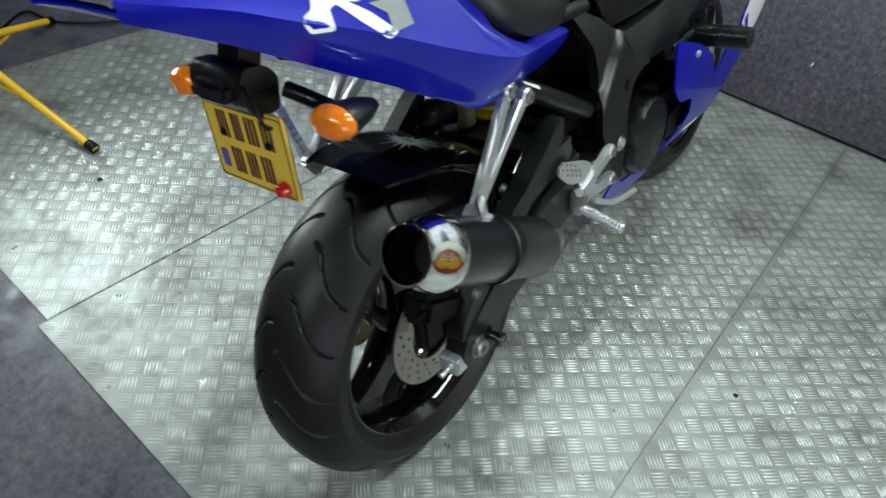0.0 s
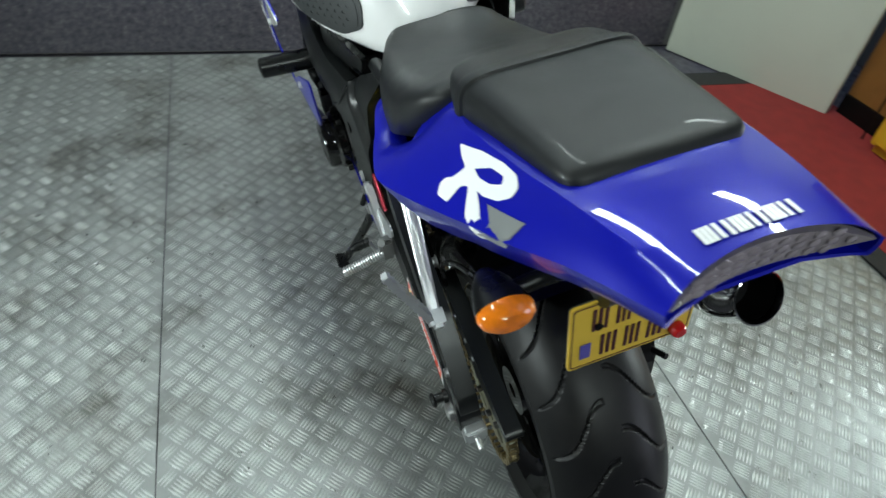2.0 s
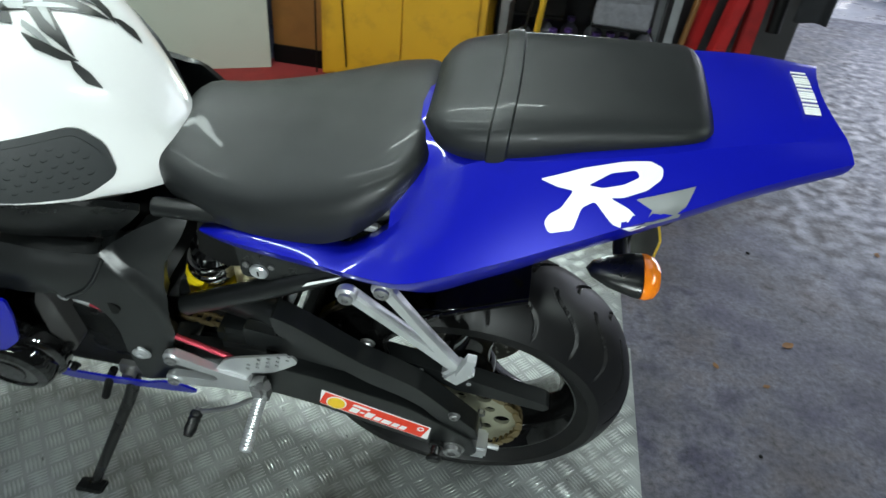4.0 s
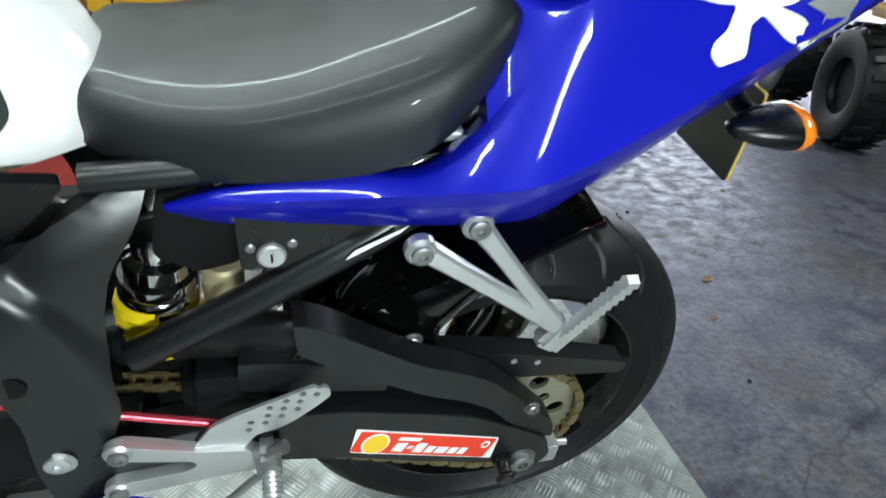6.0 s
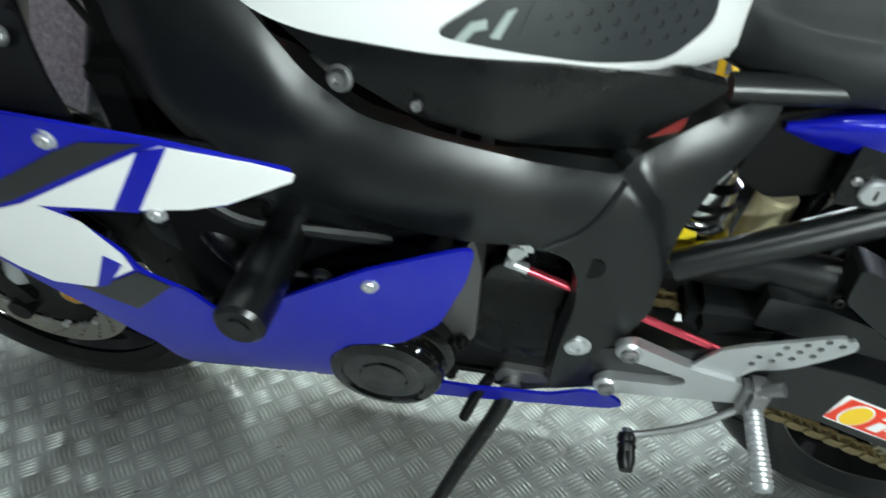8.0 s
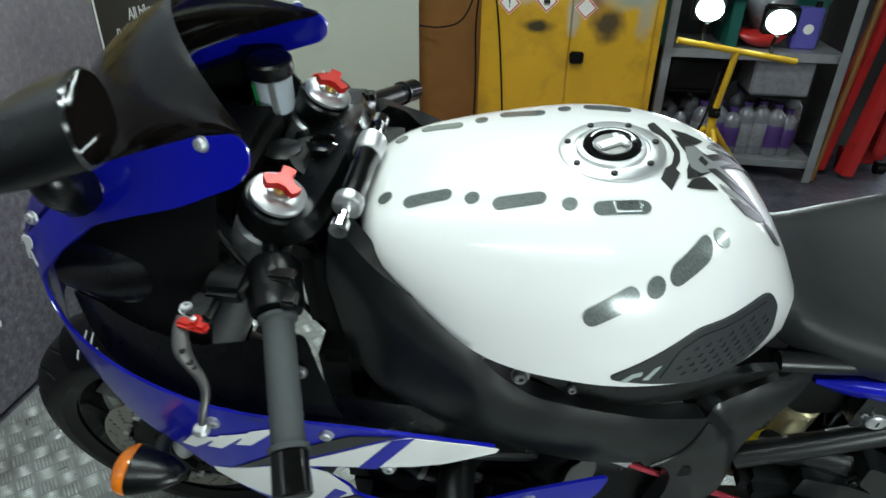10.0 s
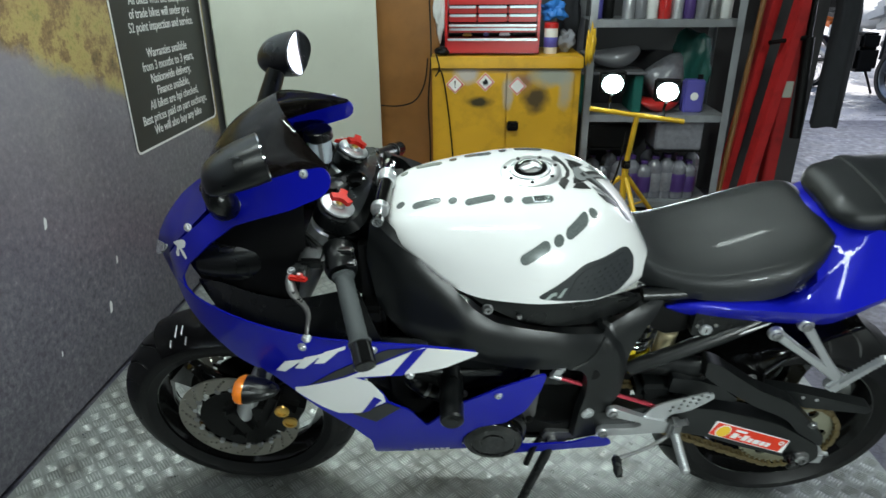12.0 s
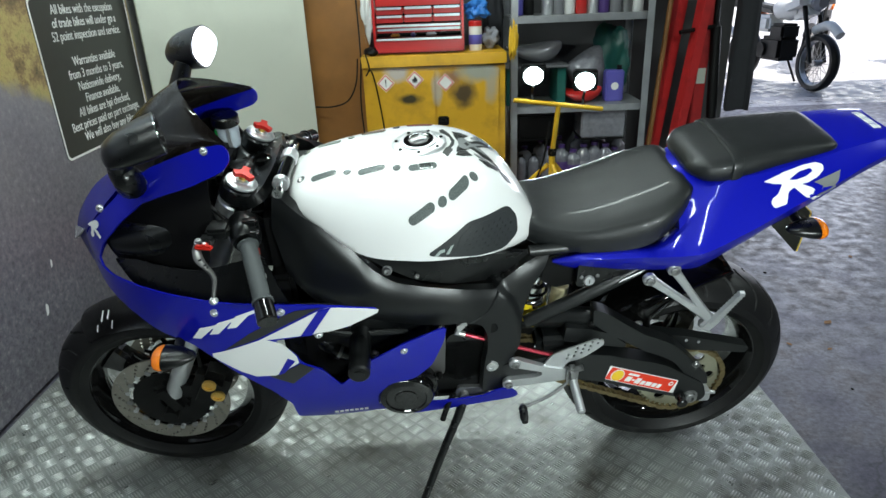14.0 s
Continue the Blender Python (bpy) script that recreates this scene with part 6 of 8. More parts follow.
part("bore", lathe([(0.0372, el - 0.010), (0.036, el - 0.09), (0, el - 0.09)], 32, em), DULL, exhaust)
part("clamp", lathe([(0.0540, 0.130), (0.0575, 0.131), (0.0575, 0.150), (0.0540, 0.151)], 36, em, closed=True), BLACK, exhaust)
part("strap", tube([(0.615, 0.196, 0.572), (0.605, 0.185, 0.59), (0.600, 0.178, 0.575), (0.600, 0.174, 0.560)], 0.007, 8), STEEL, exhaust)
part("link_pipe", tube([(0.505, 0.209, 0.458), (0.44, 0.200, 0.42), (0.36, 0.165, 0.37), (0.26, 0.11, 0.33), (0.1, 0.06, 0.30), (-0.1, 0.0, 0.28)], 0.024, 14), STEEL, exhaust)
# rear brake
part("rear_caliper", merged(box(0.665, 0.125, 0.412, 0.095, 0.055, 0.055, 0.012, Matrix.Rotation(radians(-25), 4, "Y")), box(0.69, 0.135, 0.39, 0.05, 0.03, 0.07, 0.008), rod((0.70, 0.14, 0.43), (0.73, 0.15, 0.44), 0.005)), DULL, bike, "black rear brake caliper")
part("brake_pedal", tube([(0.24, 0.19, 0.40), (0.18, 0.205, 0.37), (0.10, 0.215, 0.36)], 0.006, 8), ALLOY, bike)
part("right_cover", lathe([(0, 0), (0.088, 0), (0.090, 0.03), (0.08, 0.05), (0, 0.055)], 36, Matrix.Translation((0.0, 0.150, 0.44)) @ Matrix.Rotation(radians(-90), 4, "X")), BLACK, engine, "round black clutch cover")

# ---- front end ----
forks = new("fork")
forks.parent = bike
tagged(forks, "front fork with alloy caps")
fdir = (Vector((-0.385, 0, 0.938)) - Vector((-0.700, 0, 0.300))).normalized()
for s in (-1, 1):
    top = Vector((-0.382, s * 0.108, 0.940))
    bot = Vector((-0.690, s * 0.096, 0.315))
    dv = top - bot
    part("outer_tube", merged(rod(bot + dv * 0.40, top, 0.026, None, 28)), STEEL if s < 0 else BLACK, forks)
    part("inner_tube", rod(bot + dv * 0.06, bot + dv * 0.5, 0.0215, None, 24), ALLOY, forks, "polished lower fork leg")
    part("axle_lug", merged(box(bot.x + 0.012, bot.y, bot.z + 0.03, 0.055, 0.045, 0.10, 0.014, Matrix.Rotation(radians(-26), 4, "Y")), rod((bot.x, s * 0.06, FRONT[1]), (bot.x, s * 0.122, FRONT[1]), 0.018)), DULL, forks)
    part("cap", lathe([(0, 0), (0.031, 0), (0.031, 0.004), (0.027, 0.007), (0.014, 0.007), (0.013, 0.010), (0, 0.010)], 32, along(top, top + dv)), ALLOY, forks, "round alloy fork cap")
    part("clamp_ring", rod(top - dv.normalized() * 0.035, top - dv.normalized() * 0.003, 0.036, None, 28, 0.003), BLACK, forks)
    part("lower_clamp", rod(top - dv.normalized() * 0.085, top - dv.normalized() * 0.042, 0.034, None, 26, 0.004), ALLOY, forks)
    up = dv.normalized()
    star = []
    for k in range(18):
        a = 2 * math.pi * k / 18
        star.append(((0.021 if k % 6 in (0, 1, 5) else 0.010) * math.cos(a), (0.021 if k % 6 in (0, 1, 5) else 0.010) * math.sin(a)))
    knob = sheet(star, lambda u, v: (u, v, 0.026), 0.008, 10.0)
    part("adjuster_stem", rod(top + up * 0.008, top + up * 0.020, 0.007), BRASS, forks)
    part("adjuster_knob", moved(knob, along(top, top + up)), RED_ALLOY, forks, "red three lobed preload knob")
    cal = new("front_caliper")
    cal.parent = bike
    tagged(cal, "black front brake caliper with gold caps")
    part("caliper_body", merged(box(-0.570, s * 0.105, 0.385, 0.085, 0.07, 0.115, 0.02, Matrix.Rotation(radians(28), 4, "Y")), box(-0.62, s * 0.10, 0.375, 0.06, 0.035, 0.06, 0.01)), DULL, cal)
    for px, pz in ((-0.561, 0.415), (-0.548, 0.378)):
        part("piston_cap", lathe([(0, 0), (0.0165, 0), (0.0165, 0.006), (0.010, 0.007), (0.0095, 0.003), (0, 0.003)], 22, along((px, s * 0.138, pz), (px, s * 0.2, pz))), BRASS, cal)
yoke = part("top_yoke", sheet(rounded([(-0.43, -0.135), (-0.345, -0.145), (-0.33, -0.06), (-0.325, 0.06), (-0.345, 0.145), (-0.43, 0.135), (-0.42, 0.05), (-0.42, -0.05)], 0.03), lambda u, v: (u, v, 0.918 + 0.45 * (u + 0.38)), 0.022, 0.05), BLACK, bike, "black top yoke")
part("stem_nut", lathe([(0, 0), (0.021, 0), (0.021, 0.012), (0.016, 0.014), (0.015, 0.006), (0, 0.006)], 6, Matrix.Translation((-0.362, 0, 0.926))), GLOSS, bike)
part("ignition_lock", lathe([(0, 0), (0.024, 0), (0.023, 0.014), (0.010, 0.018), (0, 0.018)], 24, Matrix.Translation((-0.412, 0.0, 0.912))), BLACK, bike)
for s in (-1, 1):
    bar = new("handlebar")
    bar.parent = bike
    tagged(bar, "clip-on handlebar with grey rubber grip")
    root, end = Vector((-0.392, s * 0.13, 0.893)), Vector((-0.318, s * 0.354, 0.813))
    dv = end - root
    part("bar", rod(root, end, 0.011), BLACK, bar)
    part("grip", lathe([(0, 0.36), (0.020, 0.36), (0.0205, 0.375), (0.0165, 0.385)] + [(0.0158 + 0.0005 * (k % 2), 0.39 + 0.49 * k / 24) for k in range(25)] + [(0.0195, 0.885), (0.0195, 0.905), (0, 0.905)], 22, along(root, end) @ Matrix.Diagonal((1, 1, dv.length, 1))), GRIP if s < 0 else BLACK, bar, "ribbed rubber grip")
    part("bar_end", rod(root + dv * 0.905, root + dv * 1.07, 0.0175, 0.0185, 24, 0.002), GLOSS, bar, "dark polished bar end weight")
    part("switch_box", merged(lathe([(0, 0.10), (0.024, 0.10), (0.029, 0.13), (0.029, 0.30), (0.026, 0.34), (0, 0.34)], 20, along(root, end) @ Matrix.Diagonal((1, 1, dv.length, 1))), box(-0.362, s * 0.185, 0.897, 0.03, 0.018, 0.014, 0.003), box(-0.350, s * 0.205, 0.885, 0.018, 0.02, 0.012, 0.003)), BLACK, bar, "black switch box")
    lv = new("lever")
    lv.parent = bike
    tagged(lv, "short drilled control lever")
    pl = smooth_line([Vector(p) for p in ((-0.447, s * 0.238, 0.887), (-0.446, s * 0.251, 0.884), (-0.438, s * 0.270, 0.877), (-0.427, s * 0.281, 0.870), (-0.416, s * 0.289, 0.861), (-0.411, s * 0.298, 0.850), (-0.412, s * 0.310, 0.838), (-0.414, s * 0.320, 0.822))], 5)
    rings = []
    for k, p in enumerate(pl):
        t = k / (len(pl) - 1)
        ahead = (pl[min(k + 1, len(pl) - 1)] - pl[max(k - 1, 0)]).normalized()
        across = ahead.cross(Vector((0, 0, 1))).normalized()
        up_v = across.cross(ahead)
        w = 0.0075 - 0.0042 * t + 0.002 * math.exp(-((t - 0.28) / 0.14) ** 2)
        rings.append([tuple(p + across * w * math.cos(a) + up_v * 0.0036 * math.sin(a)) for a in [2 * math.pi * q / 12 for q in range(12)]])
    part("blade", loft(rings), LEVER, lv, "drilled grey alloy lever blade", angle=60)
    for f, r in ((0.34, 0.0030), (0.43, 0.0034), (0.51, 0.0024)):
        p = pl[int(f * (len(pl) - 1))]
        part("blade_hole", rod(p + Vector((0, 0, 0.0028)), p + Vector((0, 0, 0.0044)), r, None, 14), DULL, lv)
    part("ball_end", lathe([(0, -0.007), (0.006, -0.005), (0.0085, 0), (0.006, 0.005), (0, 0.007)], 16, Matrix.Translation(pl[-1])), ALLOY, lv)
    part("pivot_bolt", bolt((-0.447, s * 0.229, 0.888), (0, 0, 1), 0.006, 0.006, 0.008), ALLOY, lv)
    part("adjuster", merged(box(-0.432, s * 0.250, 0.890, 0.034, 0.012, 0.008, 0.003, Matrix.Rotation(radians(s * 12), 4, "Z")), box(-0.430, s * 0.248, 0.893, 0.012, 0.016, 0.008, 0.003)), RED_ALLOY, lv, "red lever adjuster")
    part("adjuster_pin", bolt((-0.430, s * 0.248, 0.897), (0, 0, 1), 0.003, 0.002), ALLOY, lv)
    part("perch", merged(box(-0.418, s * 0.190, 0.888, 0.045, 0.045, 0.022, 0.006), box(-0.435, s * 0.222, 0.882, 0.030, 0.040, 0.016, 0.005)), BLACK, lv)
resv = new("brake_fluid_reservoir")
resv.parent = bike
tagged(resv, "translucent brake fluid reservoir with black lid")
CLEAR = material("translucent_plastic", (0.45, 0.5, 0.55), 0.25)
part("pot", rod((-0.447, 0.095, 0.925), (-0.447, 0.095, 0.975), 0.023, 0.025, 24), CLEAR, resv)
part("lid", rod((-0.447, 0.095, 0.973), (-0.447, 0.095, 0.995), 0.030, 0.029, 28, 0.003), BLACK, resv, "black screw lid")
part("bracket", box(-0.440, 0.070, 0.945, 0.008, 0.004, 0.07, 0.001), ALLOY, resv)
part("clip", box(-0.465, 0.085, 0.950, 0.012, 0.012, 0.04, 0.003), GREEN, resv)
damper = new("steering_damper")
damper.parent = bike
tagged(damper, "black and alloy steering damper")
da, db = Vector((-0.307, -0.153, 0.936)), Vector((-0.303, 0.062, 0.934))
part("tube", rod(da + (db - da) * 0.22, da + (db - da) * 0.68, 0.0145, None, 24, 0.002), GLOSS, damper)
part("end_fitting", rod(da + (db - da) * 0.17, da + (db - da) * 0.24, 0.0165, None, 20, 0.002), ALLOY, damper)
part("clamp_fitting", rod(da + (db - da) * 0.62, da + (db - da) * 0.78, 0.0175, None, 20, 0.002), ALLOY, damper)
part("shaft", merged(rod(da, db, 0.006), rod(da, da + (db - da) * 0.06, 0.010), rod(db - (db - da) * 0.08, db, 0.011)), CHROME, damper)
# air box between the steering head and the tank, and stays inside the nose
part("air_box", box(-0.315, 0, 0.80, 0.13, 0.26, 0.20, 0.03), DULL, bike, "dull black air box")
part("steering_head", rod((-0.40, 0, 0.78), (-0.36, 0, 0.915), 0.045), DULL, bike)
part("cowl_stay", merged(box(-0.50, 0, 0.87, 0.06, 0.20, 0.14, 0.02), rod((-0.60, 0, 0.90), (-0.40, 0, 0.90), 0.02), box(-0.47, 0, 0.925, 0.08, 0.15, 0.04, 0.012)), DULL, bike, "dull black instrument stay")
for s in (-1, 1):
    part("head_stock", rod((-0.385, s * 0.05, 0.85), (-0.385, s * 0.10, 0.84), 0.03), DULL, bike)
    inner = sheet(rounded([(-0.70, 0.80), (-0.64, 0.90), (-0.56, 0.96), (-0.44, 1.0), (-0.43, 0.90), (-0.46, 0.78), (-0.60, 0.74)], 0.02), lambda u, v: (u, -max(0.0, fair_y(u, v) - 0.055), v), 0.004, 0.02)
    part("inner_cowl", inner if s < 0 else mirrored(inner), DULL, fairing)
    trim = sheet(rounded([(-0.66, 0.80), (-0.60, 0.815), (-0.47, 0.815), (-0.345, 0.835), (-0.300, 0.745), (-0.40, 0.733), (-0.505, 0.742), (-0.617, 0.772)], 0.012), lambda u, v: (u, -fair_y(u, v) + 0.014 + 0.5 * max(0.0, v - 0.76), v), 0.004, 0.02)
    part("cockpit_trim", trim if s < 0 else mirrored(trim), BLACK, fairing, "black cockpit side trim")
    part("trim_screw", bolt((-0.345, s * (fair_y(-0.345, 0.80) - 0.03), 0.805), (0, s, 0.4), 0.006, 0.005, 0.008), STEEL, fairing)
    # air duct elbow beside the steering head
    part("air_duct", tube([(-0.63, s * 0.13, 0.845), (-0.56, s * 0.15, 0.85), (-0.50, s * 0.14, 0.86), (-0.44, s * 0.12, 0.88)], 0.035, 14), BLACK, fairing)
    part("low_duct", sheet(rounded([(-0.335, 0.70), (-0.17, 0.69), (-0.02, 0.635), (-0.05, 0.585), (-0.16, 0.55), (-0.26, 0.515), (-0.335, 0.57)], 0.012), lambda u, v: (u, -0.192, v), 0.004, 0.02) if s < 0 else mirrored(sheet(rounded([(-0.335, 0.70), (-0.17, 0.69), (-0.02, 0.635), (-0.05, 0.585), (-0.16, 0.55), (-0.26, 0.515), (-0.335, 0.57)], 0.012), lambda u, v: (u, -0.192, v), 0.004, 0.02)), BLACK, fairing)
# nose panel with headlamp between the two halves
nose = []
for k in range(13):
    t = k / 12
    z = 0.745 + 0.215 * t
    xe = ramp(z, [(0.745, -0.690), (0.79, -0.728), (0.84, -0.712), (0.90, -0.662), (0.96, -0.600)])
    nose.append([(xe - 0.05 * (1 - (abs(b) ** 2)) * (1 if z < 0.9 else 0.7), b * (fair_y(xe, z) - 0.002), z) for b in [(-1 + 2 * i / 14) for i in range(15)]])
bm = loft(nose, caps=False, closed=False)
bmesh.ops.solidify(bm, geom=bm.faces[:], thickness=0.003)
part("nose_panel", bm, BLUE, fairing)
HEAD = material("headlamp_glass", (0.25, 0.25, 0.27), 0.06, 0.2, 1.0)
for s in (-1, 1):
    part("headlamp", sheet(curve2([(-0.02, 0.79), (-0.06, 0.80), (-0.10, 0.83), (-0.11, 0.855), (-0.08, 0.845), (-0.03, 0.815)]), lambda u, v: (ramp(v, [(0.745, -0.740), (0.79, -0.778), (0.84, -0.762), (0.90, -0.712)]) + 3.2 * u * u, -u * s, v), 0.004, 0.015, lift=0.003), HEAD, fairing, "clear headlamp glass")
    lg = sheet([(-0.676 + 0.26 * (x - 0.669), 0.866 + 0.56 * (z - 0.854)) for x, z in EMBLEM], on_fairing(-1), 0.0008, 0.01, lift=0.003)
    part("emblem", lg if s < 0 else mirrored(lg), DECAL_WHITE, fairing)
    # slanted white bars in place of the model name
    for u in (-0.50, -0.462, -0.424):
        bz = sheet([(u, 0.682 + 0.40 * (u + 0.5)), (u + 0.018, 0.684 + 0.40 * (u + 0.5)), (u + 0.046, 0.712 + 0.40 * (u + 0.5)), (u + 0.058, 0.716 + 0.40 * (u + 0.5)), (u + 0.060, 0.724 + 0.40 * (u + 0.5)), (u + 0.022, 0.712 + 0.40 * (u + 0.5))], on_fairing(-1), 0.0008, 0.01, lift=0.0032)
        part("name_bar", bz if s < 0 else mirrored(bz), DECAL_WHITE, fairing)
    for k in range(7):
        u = -0.262 + 0.0115 * k
        bz = sheet([(u, 0.372 + 0.0 * k), (u + 0.008, 0.372), (u + 0.009, 0.384), (u + 0.001, 0.384)], on_fairing(-1), 0.0008, 0.01, lift=0.0032)
        part("small_name_bar", bz if s < 0 else mirrored(bz), DECAL_WHITE, fairing)
    for x, z in ((-0.540, 0.980), (-0.420, 1.034), (-0.64, 0.925)):
        part("fairing_bolt", bolt((x, s * fair_y(x, z), z), (-0.3, s, 0.4), 0.006, 0.006, 0.008), ALLOY, fairing)
# windscreen
scr = []
for k in range(15):
    v = k / 14
    row = []
    for i in range(25):
        u = -1 + i / 12
        low = Vector((-0.655 + 0.274 * abs(u) ** 1.9, math.copysign(0.136 * (1 - (1 - abs(u)) ** 3), u) - 0.014 * u * u, 0.942 + 0.098 * abs(u) ** 1.5))
        hi = Vector((-0.484 + 0.104 * abs(u) ** 1.6, -0.014 + 0.136 * u, 1.116 - 0.072 * abs(u) ** 1.5))
        p = low.lerp(hi, v) + Vector((-0.022, 0, 0.014)) * math.sin(math.pi * v) * (1 - 0.8 * u * u)
        row.append(tuple(p))
    scr.append(row)
bm = loft(scr, caps=False, closed=False)
bmesh.ops.solidify(bm, geom=bm.faces[:], thickness=0.003)
part("windscreen", bm, SMOKE, fairing, "dark smoked windscreen", angle=60)
# mirrors
MIRROR = material("mirror_glass", (0.85, 0.87, 0.88), 0.02, 1.0)
for s in (-1, 1):
    mir = new("mirror")
    mir.parent = bike
    tagged(mir, "black mirror on a stalk")
    c = Vector((-0.494, 0.228, 1.102)) if s > 0 else Vector((-0.453, -0.236, 1.107))
    outline = [(-0.062, -0.030), (-0.066, 0.0), (-0.045, 0.036), (-0.01, 0.050), (0.030, 0.050), (0.062, 0.034), (0.070, 0.004), (0.055, -0.030), (0.02, -0.042), (-0.03, -0.042)]
    loop = curve2([(-s * a * (0.84 if s < 0 else 0.74), b * (0.68 if s < 0 else 0.85)) for a, b in outline], 3)
    rings = []
    for k in range(9):
        t = k / 8
        sc = math.cos(t * math.pi / 2) ** 0.55 if t < 1 else 0.03
        rings.append([(-0.094 * math.sin(t * math.pi / 2), a * sc, b * sc - 0.012 * t) for a, b in loop])
    face_turn = Matrix.Translation(c) @ Matrix.Rotation(radians(-16 if s > 0 else 22), 4, "Z") @ Matrix.Rotation(radians(-8), 4, "Y") @ Matrix.Rotation(radians(28 if s > 0 else -14), 4, "X")
    part("shell", moved(loft(rings), face_turn), BLACK, mir, angle=60)
    glass = sheet([(a * 0.93, b * 0.93) for a, b in loop], lambda u, v: (0.002, u, v), 0.003, 0.5)
    part("glass", moved(glass, face_turn), MIRROR, mir, "mirror glass")
    foot = Vector((-0.570, 0.145, 0.972)) if s > 0 else Vector((-0.560, -0.165, 0.978))
    part("stalk", tube([foot, foot + Vector((0.004, s * 0.02, 0.025)), Vector((-0.560, s * 0.185, 1.025)), Vector((-0.540, s * 0.205, 1.075))], lambda t: 0.027 - 0.009 * t, 14), BLACK, mir)
# front mudguard
fen = []
for k in range(21):
    a = radians(122 - 64 * k / 20)
    ring = []
    for i in range(13):
        b = -1 + i / 6
        r = 0.302 - 0.05 * abs(b) ** 2.4
        ring.append((FRONT[0] + r * math.cos(a), 0.066 * b, FRONT[1] + r * math.sin(a)))
    fen.append(ring)
bm = loft(fen, caps=False, closed=False)
bmesh.ops.solidify(bm, geom=bm.faces[:], thickness=0.003)
mud = part("front_mudguard", bm, GLOSS, bike, "gloss black front mudguard", angle=60)
for k, (x, z, ln) in enumerate(((-0.80, 0.555, 0.016), (-0.812, 0.535, 0.012), (-0.785, 0.562, 0.012), (-0.775, 0.545, 0.014))):
    part("splash_graphic", sheet([(x, z), (x + 0.003, z - 0.002), (x + 0.005, z + ln), (x + 0.003, z + ln)], lambda u, v: (u, -0.0665 * min(1, (max(0, 0.302 - math.hypot(u - FRONT[0], v - FRONT[1])) / 0.05) ** (1 / 2.4)), v), 0.0008, 0.01, lift=0.003), DECAL_WHITE, mud)
# cables
part("clutch_cable", tube([(-0.40, -0.175, 0.89), (-0.47, -0.12, 0.93), (-0.50, -0.05, 0.92), (-0.45, -0.06, 0.80), (-0.30, -0.10, 0.62), (-0.08, -0.18, 0.52)], 0.004, 8), DULL, bike)
part("brake_hose", tube([(-0.42, 0.16, 0.89), (-0.48, 0.10, 0.93), (-0.50, 0.0, 0.80), (-0.58, -0.06, 0.62), (-0.58, -0.11, 0.45)], 0.0045, 8), DULL, bike)

# ---- things round the motorcycle ----
def glowing(name, colour, strength):
    mat = bpy.data.materials.new(name)
    mat.use_nodes = True
    b = mat.node_tree.nodes["Principled BSDF"]
    b.inputs["Base Color"].default_value = (0.8, 0.8, 0.8, 1)
    b.inputs["Emission Color"].default_value, b.inputs["Emission Strength"].default_value = (*colour, 1), strength
    return mat


LED = glowing("led_lens", (0.75, 1.0, 0.98), 18.0)
TUBE = glowing("fluorescent_tube", (0.92, 1.0, 0.98), 3.0)
for tx, ty, turn, _ in TUBES:
    lamp = thing("ceiling_light", "bare fluorescent tube under the ceiling", "ceiling light", pose(tx, ty, 2.80, 0, 0, turn), "tubes under the ceiling")
    part("tube", rod((0, -0.74, 0.02), (0, 0.74, 0.02), 0.016), TUBE, lamp)
    part("batten", box(0, 0, 0.075, 0.08, 1.55, 0.06, 0.006), CREAM, lamp)


